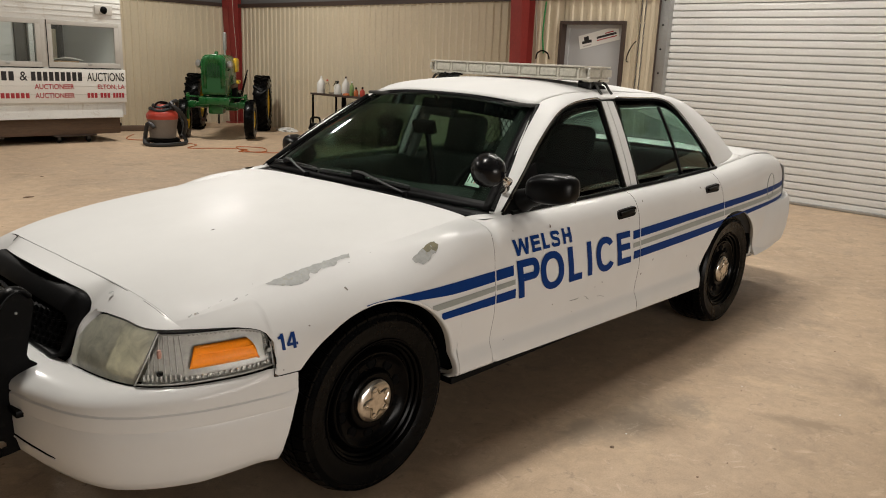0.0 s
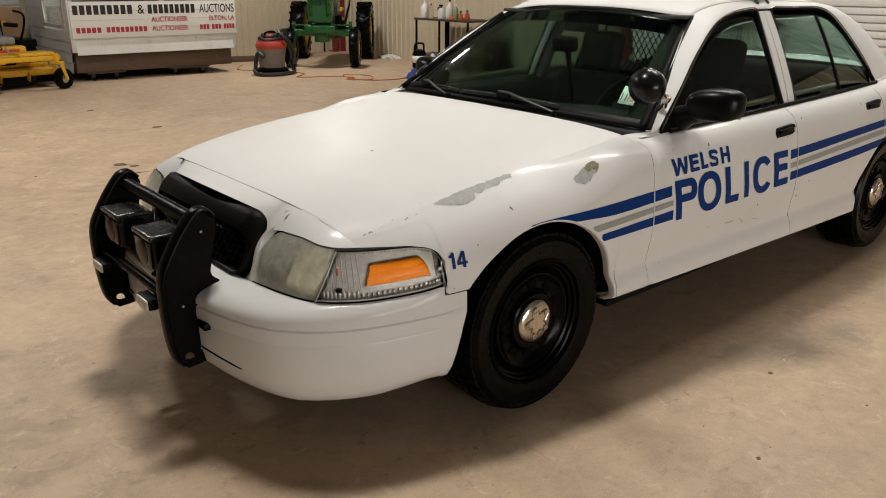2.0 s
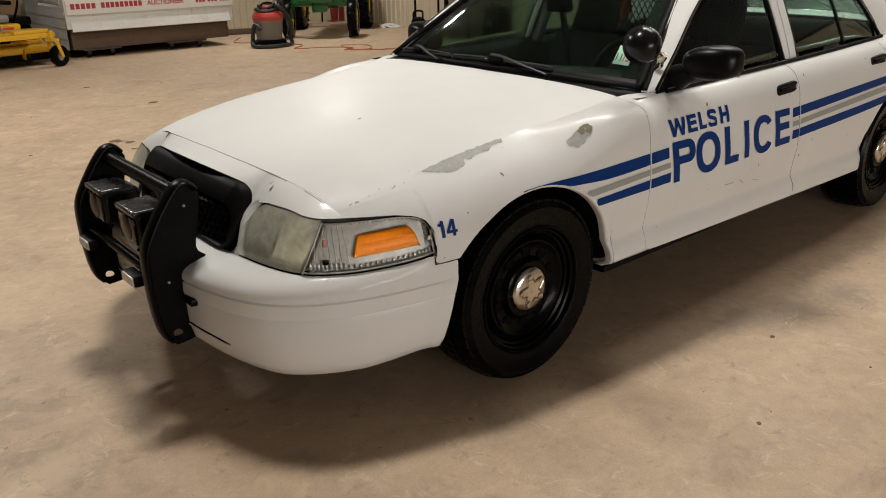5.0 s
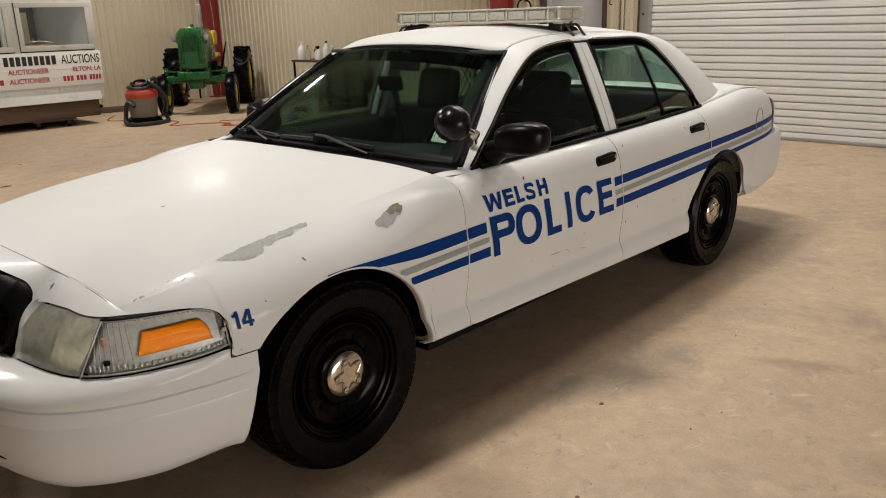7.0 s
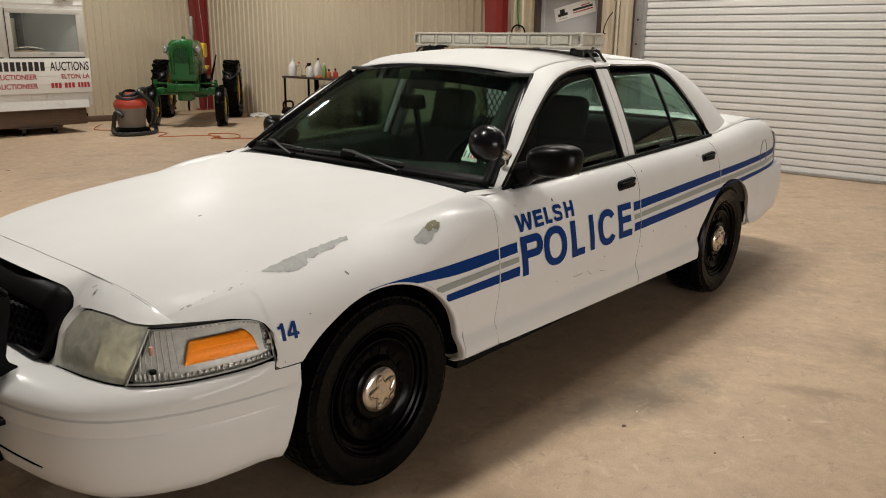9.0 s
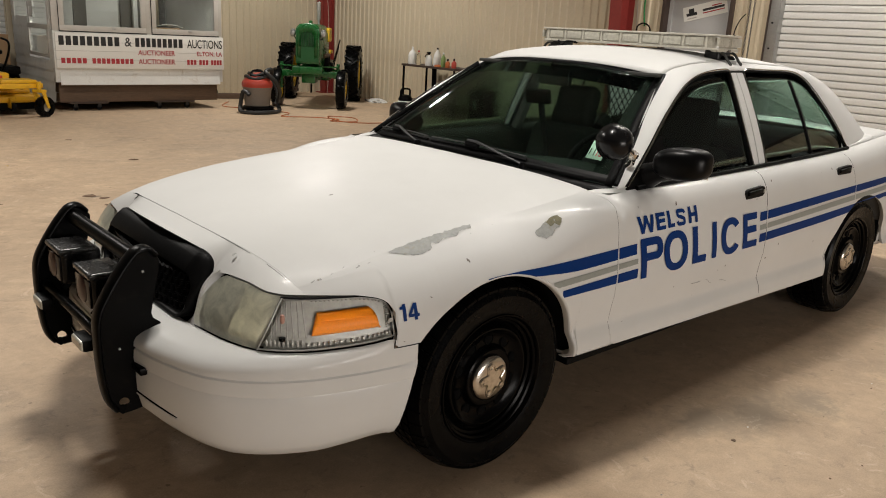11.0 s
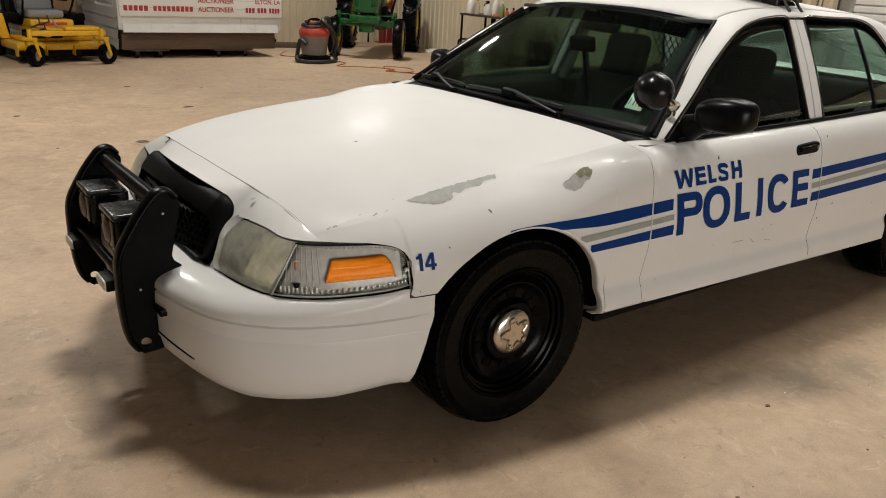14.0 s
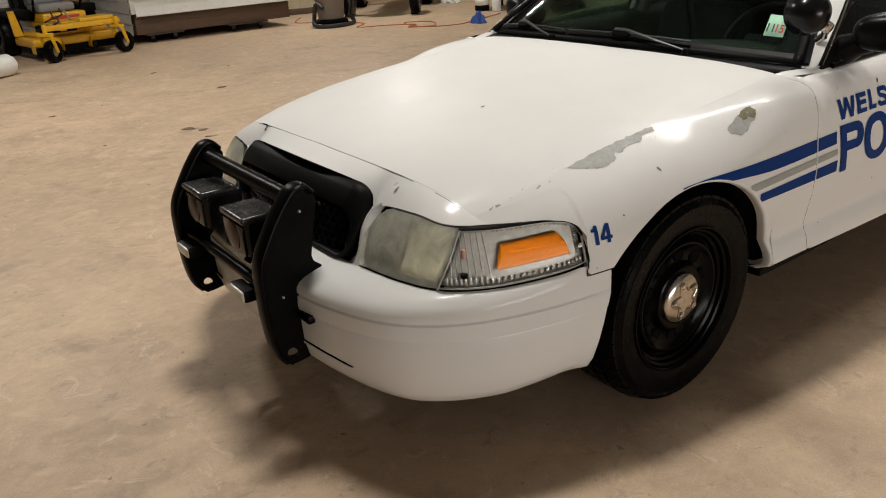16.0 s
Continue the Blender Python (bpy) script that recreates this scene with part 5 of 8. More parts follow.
def bar_outline(x0, x1, hw, r, n=6):
    pts = []
    for cx, cy, a0 in ((x1 - r, hw - r, 0), (x0 + r, hw - r, 90), (x0 + r, -hw + r, 180), (x1 - r, -hw + r, 270)):
        pts += [(cx + r * math.cos(radians(a0 + 90 * k / n)), cy + r * math.sin(radians(a0 + 90 * k / n))) for k in range(n + 1)]
    return pts


for name, z0, z1, inset, mat, label in (("base_tray", 1.474, 1.485, 0.004, BARTOP, "aged base tray"), ("lens", 1.485, 1.539, 0.010, BARLENS, "cloudy grey lens"), ("top_cover", 1.539, 1.548, 0.0, BARTOP, "dirty white top cover")):
    bm = extruded(bar_outline(LB0 + inset, LB1 - inset, 0.578 - inset, 0.06), z1 - z0, None, Matrix.Translation((0, 0, z0)))
    part(name, bm, mat, bar, label, bevel=0.003)
for k in range(-4, 5):
    y = k * 0.128
    part("lens_rib", box(LB0 + 0.006, LB1 - 0.006, y - 0.005, y + 0.005, 1.486, 1.538), BARTOP, bar, smooth=False)
for k in range(-4, 4):
    y = k * 0.128 + 0.064
    part("lamp_module", rbox(LB0 + 0.005, LB0 + 0.020, y - 0.050, y + 0.050, 1.492, 1.533, 0.006, 2), MODULE, bar, "pale lamp module")
for s in SIDES:
    for x in (1.795, 1.915):
        part("lamp_module", rbox(x - 0.050, x + 0.050, s * 0.566 - 0.008, s * 0.566 + 0.008, 1.492, 1.533, 0.006, 2), MODULE, bar, "pale lamp module")
    part("end_skirt", rbox(LB0 + 0.03, LB1 - 0.03, s * 0.545 - 0.022, s * 0.545 + 0.022, 1.466, 1.484, 0.008, 2), BARTOP, bar)
for s in SIDES:
    foot = new("mounting_foot")
    foot.parent = bar
    part("foot", rbox(1.79, 1.91, s * 0.51 - 0.045, s * 0.51 + 0.040, roof_c(1.85) - 0.042, 1.476, 0.016, 3), WIPER, foot, "weathered grey mounting block")
    part("clamp", tube(curve_points([(1.80, s * 0.545, 1.470), (1.80, s * 0.580, 1.455), (1.80, s * 0.600, 1.430), (1.80, s * 0.622, 1.408)], 4), 0.007, 8), GREYIN, foot, "dull grey strap hooked to the roof gutter")
    part("clamp", tube(curve_points([(1.90, s * 0.545, 1.470), (1.90, s * 0.580, 1.455), (1.90, s * 0.600, 1.430), (1.90, s * 0.622, 1.408)], 4), 0.007, 8), GREYIN, foot)
    part("foot_pad", lathe([(0.0, 0.02), (0.03, 0.018), (0.04, 0.006), (0.042, 0.0)], 18, None, pose(1.85, s * 0.565, 1.432, 0, 0, 0)), BLACK, foot)
    part("bolt", lathe([(0.0, 0.012), (0.012, 0.012), (0.013, 0.0)], 8, None, Matrix.Translation((1.85, s * 0.57, 1.468))), CHROME, foot)
part("cable", tube(curve_points([(1.74, 0.30, 1.47), (1.68, 0.32, 1.475), (1.70, 0.38, 1.455), (1.72, 0.42, 1.475), (1.76, 0.45, 1.470)], 5), 0.006, 6), BLACK, bar)

# ---- push bumper ----
push = new("push_bumper")
push.parent = car
push.location.x = 0.03
tagged(push, "black powder coated push bumper with scratched uprights")
UP = [(-1.052, 0.797), (-1.026, 0.815), (-1.001, 0.819), (-0.975, 0.801), (-0.957, 0.770), (-0.958, 0.742), (-0.971, 0.686), (-0.982, 0.638), (-0.990, 0.600), (-0.984, 0.582), (-0.961, 0.563), (-0.972, 0.545), (-1.004, 0.534), (-1.028, 0.508),
      (-1.040, 0.455), (-1.035, 0.404), (-1.020, 0.342), (-0.985, 0.312), (-1.010, 0.292), (-1.060, 0.284), (-1.0868, 0.2822), (-1.0868, 0.3120), (-1.0720, 0.3130), (-1.0725, 0.3230), (-1.0800, 0.3330), (-1.0900, 0.3370), (-1.1000, 0.3340), (-1.1050, 0.3250), (-1.1020, 0.3140), (-1.0872, 0.3120), (-1.0872, 0.2822), (-1.096, 0.281), (-1.120, 0.302), (-1.142, 0.330), (-1.152, 0.371), (-1.159, 0.423), (-1.163, 0.487), (-1.164, 0.566), (-1.160, 0.617), (-1.142, 0.662), (-1.096, 0.738)]
for s in SIDES:
    up = new("upright")
    up.parent = push
    bm = extruded(UP, 0.009, None, Matrix.Rotation(radians(90), 4, "X"))
    bmesh.ops.translate(bm, vec=(0, s * 0.330 + 0.0045, 0), verts=bm.verts)
    part("plate", bm, POWDER, up, bevel=0.003)
    # the front edge is folded to both sides and faced with rubber
    line = curve_points([(-0.972, 0, 0.790), (-0.995, 0, 0.812), (-1.022, 0, 0.811), (-1.046, 0, 0.793), (-1.090, 0, 0.736), (-1.136, 0, 0.660), (-1.153, 0, 0.615), (-1.157, 0, 0.566), (-1.156, 0, 0.487), (-1.152, 0, 0.423), (-1.145, 0, 0.371), (-1.134, 0, 0.332), (-1.116, 0, 0.306)], 5)
    rows = []
    for i, p in enumerate(line):
        q = line[min(i + 1, len(line) - 1)] - line[max(i - 1, 0)]
        n = Vector((q.z, 0, -q.x)).normalized()
        rows.append([(p.x + n.x * 0.0095 * math.cos(radians(a)), s * 0.330 + 0.030 * math.copysign(abs(math.sin(radians(a))) ** 0.7, math.sin(radians(a))), p.z + n.z * 0.0095 * math.cos(radians(a))) for a in range(0, 360, 24)])
    part("front_flange", grid(rows, closed=True), POWDER, up, "rubber faced rounded front edge")
    for x, z in ((-1.012, 0.742), (-1.095, 0.505)):
        part("bolt", lathe([(0.0, 0.005), (0.0035, 0.005), (0.0045, 0.0)], 8, None, pose(x, s * 0.336, z, -90 * s, 0, 0)), BARE, up)
    part("bracket", rbox(-1.06, -0.965, s * 0.37 - 0.034, s * 0.37 + 0.034, 0.428, 0.452, 0.006), POWDER, up, "mounting bracket")
    part("bracket_bolt", tube([(-0.985, s * 0.365, 0.436), (-0.985, s * 0.425, 0.430)], 0.009, 8), BLACK, up)
    part("lower_arm", rbox(-1.03, -0.90, s * 0.32 - 0.02, s * 0.32 + 0.02, 0.300, 0.345, 0.008), POWDER, up, "frame mounting arm")
part("top_bar", tube([(-1.020, y, 0.774) for y in span(-0.33, 0.33, 5)], 0.025, 16), POWDER, push, "round upper crossbar")
part("middle_bar", tube([(-1.128, y, 0.534) for y in span(-0.33, 0.33, 5)], 0.017, 14), POWDER, push, "round middle crossbar")
SMOKED = surface("smoked_lens", (0.010, 0.008, 0.008), 0.2, spec=0.3, vary=0.2, bump=0.0)
REDGLASS = surface("dull_red_lens", (0.060, 0.026, 0.020), 0.35, vary=0.2, scale=40)
for y in (-0.115, 0.205):
    lamp = new("alley_lamp")
    lamp.parent = push
    tagged(lamp, "boxy black warning lamp with a dull red lens")
    part("lamp_case", rbox(-1.120, -0.990, y - 0.085, y + 0.085, 0.582, 0.702, 0.016, 3), GLOSSBLACK, lamp)
    part("chrome_hood", rbox(-1.130, -1.010, y - 0.083, y + 0.083, 0.688, 0.710, 0.010, 3), SCUFF, lamp, "scuffed black top")
    part("lamp_lens", rbox(-1.128, -1.114, y - 0.072, y + 0.072, 0.592, 0.684, 0.010, 2), SMOKED, lamp)
    part("lamp_reflector", lathe([(0.046, 0.0), (0.044, 0.008), (0.030, 0.014), (0.0, 0.016)], 24, None, Matrix.Translation((-1.122, y, 0.640)) @ Matrix.Rotation(radians(-90), 4, "Y")), REDGLASS, lamp, "dull red round lens")
    part("lamp_stem", tube([(-1.06, y, 0.585), (-1.10, y, 0.545)], 0.012, 8), BLACK, lamp)
for y, z, dx in ((-0.205, 0.500, 0.012), (0.225, 0.503, 0.008)):
    m = new("grille_light")
    m.parent = push
    tagged(m, "small clear lozenge warning light")
    part("light_base", rbox(-1.190 + dx, -1.150 + dx, y - 0.052, y + 0.052, z - 0.020, z + 0.020, 0.010, 2), BLACK, m)
    ye = math.copysign(0.332, y)
    part("light_mount", rbox(-1.156 + dx, -1.146 + dx, min(y, ye), max(y, ye), z - 0.018, z + 0.018, 0.003, 1), BLACK, m)
    part("light_lens", rbox(-1.196 + dx, -1.178 + dx, y - 0.047, y + 0.047, z - 0.016, z + 0.016, 0.0085, 3), MODULE, m)

# ---- cabin interior ----
cab = new("interior")
cab.parent = car
rows = []
for y in span(-0.76, 0.76, 24):
    e = abs(y) / 0.76
    x0 = 0.60 + 0.10 * e * e
    hump = 0.020 * math.exp(-((y + 0.38) / 0.20) ** 2)
    rows.append([(x0, y, 0.945 - 0.02 * e), (x0 + 0.10, y, 0.955 - 0.02 * e), (x0 + 0.28, y, 0.950 + hump - 0.02 * e), (1.02, y, 0.935 + hump), (1.08, y, 0.905), (1.09, y, 0.80), (1.05, y, 0.60), (0.95, y, 0.45)])
part("dashboard", grid(rows), DARKIN, cab, "dark grey dashboard", solid=0.01)
part("cabin_floor", rbox(0.70, 3.45, -0.78, 0.78, 0.32, 0.42, 0.02), DARKIN, cab)
for s in SIDES:
    part("door_trim", grid([[(x, s * (belt_y(x) - 0.030 - o), z) for o, z in ((0.0, belt_z(x) - 0.004), (0.03, belt_z(x) - 0.05), (0.035, 0.65), (0.02, 0.36))] for x in span(0.72, 3.40, 30)]), DARKIN, cab, "dark door trim panel", solid=0.012)
wheel_pts = [Matrix.Translation((1.150, -0.385, 0.905)) @ Matrix.Rotation(radians(-62), 4, "Y") @ Vector((0.185 * math.cos(a), 0.185 * math.sin(a), 0)) for a in (k * math.tau / 32 for k in range(32))]
part("steering_wheel", tube(wheel_pts, 0.015, 10, closed=True), BLACK, cab, "black steering wheel")
part("steering_hub", rbox(-0.055, 0.055, -0.09, 0.09, -0.03, 0.03, 0.02, 2, None, Matrix.Translation((1.150, -0.385, 0.905)) @ Matrix.Rotation(radians(-62), 4, "Y")), BLACK, cab)
part("steering_column", tube([(1.14, -0.385, 0.90), (0.95, -0.385, 0.79)], 0.04, 10), BLACK, cab)


def front_seat(y):
    st = new("front_seat")
    st.parent = cab
    tagged(st, "charcoal cloth bucket seat")
    part("cushion", rbox(1.22, 1.76, y - 0.26, y + 0.26, 0.46, 0.62, 0.06, 4), FABRIC, st)
    back = rbox(-0.075, 0.075, -0.265, 0.265, 0.0, 0.45, 0.065, 4)
    for v in back.verts:
        v.co.y *= 1 - 0.18 * max(0, v.co.z - 0.3) / 0.3
    bmesh.ops.transform(back, matrix=pose(1.74, y, 0.56, 0, 16, 0), verts=back.verts)
    part("seat_back", back, FABRIC, st)
    hr = rbox(-0.060, 0.060, -0.135, 0.135, 0.0, 0.245, 0.058, 5)
    bmesh.ops.transform(hr, matrix=pose(1.872, y, 0.985, 0, 12, 0), verts=hr.verts)
    part("headrest", hr, FABRIC, st)



front_seat(-0.385)
front_seat(0.385)
part("rear_cushion", rbox(2.45, 3.0, -0.68, 0.68, 0.46, 0.62, 0.06, 4), FABRIC, cab)
part("rear_back", rbox(2.95, 3.10, -0.70, 0.70, 0.50, 1.02, 0.06, 4), FABRIC, cab, "dark rear bench back")
part("parcel_shelf", rbox(3.05, 3.27, -0.74, 0.74, 0.985, 1.01, 0.01), GREYIN, cab, "grey parcel shelf")

# prisoner partition: frame, lower panel and expanded metal mesh
scr = new("partition")
scr.parent = cab
tagged(scr, "black prisoner screen with diamond mesh")
part("screen_panel", rbox(2.045, 2.06, -0.70, 0.70, 0.42, 0.98, 0.006), BLACK, scr)
for a, b in (((2.05, -0.70, 0.98), (2.05, 0.70, 0.98)), ((2.05, -0.55, 1.39), (2.05, 0.55, 1.39)), ((2.05, -0.70, 0.98), (2.05, -0.55, 1.39)), ((2.05, 0.70, 0.98), (2.05, 0.55, 1.39)), ((2.05, 0.0, 0.98), (2.05, 0.0, 1.39))):
    part("screen_bar", tube([a, b], 0.014, 8), BLACK, scr)
bm = bmesh.new()
pitch = 0.062
for k in range(-1, 9):
    for d in (1, -1):
        pts = []
        for z in span(0.985, 1.385, 9):
            y = k * pitch * 0.62 + d * (z - 1.18) * 0.62
            if abs(y) < 0.69 - 0.36 * (z - 0.98):
                pts.append((2.05, y, z))
        if len(pts) > 1:
            tube(pts, 0.0032, 4, bm)
tagged(part("mesh_wires", bm, BLACK, scr, "expanded metal mesh", smooth=False), kind="stuff")
# computer stand between the seats and the rear view mirror
part("computer_post", tube([(1.27, 0.04, 0.50), (1.26, 0.05, 0.95), (1.22, 0.07, 1.18)], 0.016, 8), BLACK, cab, "black computer mount post")
part("computer_dock", rbox(-0.02, 0.02, -0.065, 0.065, -0.035, 0.035, 0.01, 2, None, pose(1.20, 0.07, 1.20, 0, -18, 12)), BLACK, cab)
rv = rbox(-0.012, 0.012, -0.125, 0.125, -0.034, 0.034, 0.01, 2)
bmesh.ops.transform(rv, matrix=pose(1.235, 0.0, 1.295, 0, 8, -12), verts=rv.verts)
part("rear_view_mirror", rv, BLACK, cab, "rear view mirror")
part("mirror_stalk", tube([(1.235, 0, 1.30), (1.20, 0, 1.37)], 0.008, 6), BLACK, cab)
for s in SIDES:
    part("sun_visor", rbox(1.25, 1.42, s * 0.38 - 0.20, s * 0.38 + 0.20, 1.345, 1.362, 0.008, 2), GREYIN, cab, "grey sun visor")
    part("pillar_trim", tube([(1.82, s * 0.80, 0.93), (1.84, s * 0.70, 1.20), (1.85, s * 0.61, 1.37)], 0.035, 8), GREYIN, cab, "grey pillar trim")

# ---- markings on the driver's and passenger's sides ----
def band(name, x0, x1, z0, z1, mat, s, seams=(0.577, 1.711, 2.725)):
    """A vinyl stripe laid on the body, cut at the seams and the wheel arches; z0 and z1 are functions of x."""
    cuts = [x0] + [c for c in seams if x0 < c < x1] + [x1]
    for a, b in zip(cuts, cuts[1:]):
        rows = []
        for x in stations(a + (0.004 if a != x0 else 0), b - (0.004 if b != x1 else 0), 0.025):
            lo, hi = max(z0(x), sill(x) + 0.0015), z1(x)
            if hi - lo < 0.0006:
                continue
            rows.append([(x, s * (side_y(x, z) + 0.0018), z) for z in span(lo, hi, 5)])
        if len(rows) > 1:
            part(name, grid(rows), mat, car)


for s in SIDES:
    band("upper_stripe", -0.075, 0.690, spline([(0.0, 0.706), (0.13, 0.703), (0.34, 0.6925), (0.69, 0.704)]), spline([(-0.08, 0.7245), (-0.02, 0.7290), (0.05, 0.7312), (0.15, 0.7325), (0.30, 0.7353), (0.69, 0.7460)]), BLUE, s)
    band("middle_stripe", 0.12, 0.699, lambda x: 0.649 + 0.045 * (x - 0.34), lambda x: 0.673 + 0.037 * (x - 0.34), GREYV, s)
    band("lower_stripe", 0.20, 0.703, lambda x: 0.603 + 0.012 * (x - 0.34), lambda x: 0.633 + 0.037 * (x - 0.34), BLUE, s)
    band("upper_stripe", 1.640, 4.05, spline([(1.64, 0.722), (2.72, 0.756), (3.78, 0.783), (4.05, 0.786)]), spline([(1.64, 0.764), (2.72, 0.795), (3.78, 0.817), (4.05, 0.819)]), BLUE, s)
    band("middle_stripe", 1.642, 4.05, spline([(1.64, 0.679), (2.68, 0.713), (3.78, 0.740), (4.05, 0.742)]), spline([(1.64, 0.703), (2.68, 0.742), (3.78, 0.766), (4.05, 0.768)]), GREYV, s)
    band("lower_stripe", 1.648, 4.00, spline([(1.64, 0.620), (2.53, 0.646), (3.17, 0.686), (4.05, 0.708)]), spline([(1.64, 0.661), (2.64, 0.690), (3.17, 0.712), (4.05, 0.727)]), BLUE, s)


def on_side(bm, x0, z0, s, lean=0.0, lift=0.0034):
    """Lays flat letters on the body's side."""
    for axis, step in ((0, 0.05), (1, 0.03)):
        n = Vector((1, 0, 0)) if axis == 0 else Vector((0, 1, 0))
        hi = max(v.co[axis] for v in bm.verts)
        d = step
        while d < hi:
            bmesh.ops.bisect_plane(bm, geom=bm.verts[:] + bm.edges[:] + bm.faces[:], plane_co=n * d, plane_no=n)
            d += step
    for v in bm.verts:
        x, z = x0 + v.co.x - lean * v.co.y, z0 + v.co.y
        v.co = (x, s * (side_y(x, z) + lift), z)
    return bm


def flat_faces(*outlines):
    bm = bmesh.new()
    for line in outlines:
        bm.faces.new([bm.verts.new((x, y, 0)) for x, y in line])
    bm.normal_update()
    bmesh.ops.triangulate(bm, faces=[f for f in bm.faces if len(f.verts) > 4])
    return bm


def ribbon(outer, inner):
    """A flat strip between two lines of as many points."""
    return grid([[(x, y, 0) for x, y in outer], [(x, y, 0) for x, y in inner]])


def oval(cx, cy, rx, ry, a0, a1, n=40, e=0.88):
    """A squarish oval arc, in degrees."""
    out = []
    for a in span(a0, a1, n):
        c, d = math.cos(radians(a)), math.sin(radians(a))
        out.append((cx + rx * math.copysign(abs(c) ** e, c), cy + ry * math.copysign(abs(d) ** e, d)))
    return out


def sans(c, w, h, t):
    """One bold sans-serif capital of width w, height h and stem t, the lower left corner at 0."""
    u = t * 0.84
    if c == "I":
        return flat_faces([(0, 0), (w, 0), (w, h), (0, h)])
    if c == "L":
        return flat_faces([(0, 0), (w, 0), (w, u), (t, u), (t, h), (0, h)])
    if c == "E":
        m = h * 0.53
        return flat_faces([(0, 0), (w, 0), (w, u), (t, u), (t, m - u / 2), (w * 0.94, m - u / 2), (w * 0.94, m + u / 2), (t, m + u / 2), (t, h - u), (w * 0.98, h - u), (w * 0.98, h), (0, h)])
    if c == "H":
        m = h * 0.52
        return flat_faces([(0, 0), (t, 0), (t, m - u / 2), (w - t, m - u / 2), (w - t, 0), (w, 0), (w, h), (w - t, h), (w - t, m + u / 2), (t, m + u / 2), (t, h), (0, h)])
    if c == "W":
        a = t * 1.02
        return flat_faces([(0, h), (a, h), (0.285 * w, 0.34 * h), (0.5 * w - 0.46 * a, h), (0.5 * w + 0.46 * a, h), (0.715 * w, 0.34 * h), (w - a, h), (w, h), (0.765 * w + 0.5 * a, 0), (0.765 * w - 0.5 * a, 0),
                           (0.5 * w, 0.60 * h), (0.235 * w + 0.5 * a, 0), (0.235 * w - 0.5 * a, 0)])
    if c == "P":
        r = 0.285 * h
        out = [(t, h)] + oval(w - r, h - r, r, r, 90, -90, 24, 0.94) + [(t, h - 2 * r)]
        inn = [(t, h - u)] + oval(w - r, h - r, r - t, r - u, 90, -90, 24, 0.94) + [(t, h - 2 * r + u)]
        return merged(flat_faces([(0, 0), (t, 0), (t, h), (0, h)]), ribbon(out, inn))
    if c == "O":
        return ribbon(oval(w / 2, h / 2, w / 2, h / 2, 0, 360, 56), oval(w / 2, h / 2, w / 2 - t, h / 2 - u, 0, 360, 56))
    if c == "C":
        return ribbon(oval(w * 0.53, h / 2, w * 0.53, h / 2, 34, 326, 48), oval(w * 0.53, h / 2, w * 0.53 - t, h / 2 - u, 40, 320, 48))
    if c == "S":
        line = curve_points([(w * 0.90, h * 0.72, 0), (w * 0.80, h * 0.86, 0), (w * 0.50, h - u * 0.5, 0), (w * 0.20, h * 0.87, 0), (t * 0.55, h * 0.74, 0), (w * 0.22, h * 0.60, 0), (w * 0.52, h * 0.51, 0), (w * 0.80, h * 0.41, 0),
                             (w - t * 0.55, h * 0.27, 0), (w * 0.80, h * 0.12, 0), (w * 0.50, u * 0.5, 0), (w * 0.20, h * 0.13, 0), (w * 0.08, h * 0.29, 0)], 4)
        sides = ([], [])
        for q, p in enumerate(line):
            d = (line[min(q + 1, len(line) - 1)] - line[max(q - 1, 0)]).normalized()
            for side, g in zip(sides, (1, -1)):
                side.append((p.x - g * d.y * u * 0.5, p.y + g * d.x * u * 0.5))
        return ribbon(*sides)
    if c == "1":
        return flat_faces([(w - t, 0), (w, 0), (w, h), (w - 0.80 * t, h), (w - 1.1 * t, 0.88 * h), (0, 0.82 * h), (0, 0.69 * h), (w - t, 0.70 * h)])
    a = 0.54 * w
    return flat_faces([(a, 0), (a + t, 0), (a + t, h), (a, h)], [(0, 0.20 * h), (a, 0.20 * h), (a, 0.20 * h + u), (t, 0.20 * h + u), (a, h - 1.5 * u), (a, h), (0, 0.20 * h + u)], [(a + t, 0.20 * h), (w, 0.20 * h), (w, 0.20 * h + u), (a + t, 0.20 * h + u)])


for c, a, b, foot in (("W", 0.698, 0.803, 0.780), ("E", 0.815, 0.876, 0.7815), ("L", 0.891, 0.938, 0.783), ("S", 0.952, 1.016, 0.7825), ("H", 1.039, 1.104, 0.7845)):
    part("letter", on_side(sans(c, b - a, 0.0695, 0.0185), a, foot, -1, 0.20), BLUE, car, smooth=False)
for c, a, b, foot in (("P", 0.725, 0.872, 0.599), ("O", 0.878, 1.047, 0.5985), ("L", 1.084, 1.187, 0.604), ("I", 1.236, 1.271, 0.6065), ("C", 1.310, 1.463, 0.603), ("E", 1.496, 1.623, 0.6105)):
    part("letter", on_side(sans(c, b - a, 0.168 if c in "OC" else 0.161, 0.0375), a, foot, -1, 0.10), BLUE, car, smooth=False)
for c, a, b in (("1", -0.4145, -0.3945), ("4", -0.388, -0.351)):
    part("fleet_digit", on_side(sans(c, b - a, 0.051, 0.0108), a, 0.6405, -1, 0.0, 0.0034), BLUE, car, smooth=False)


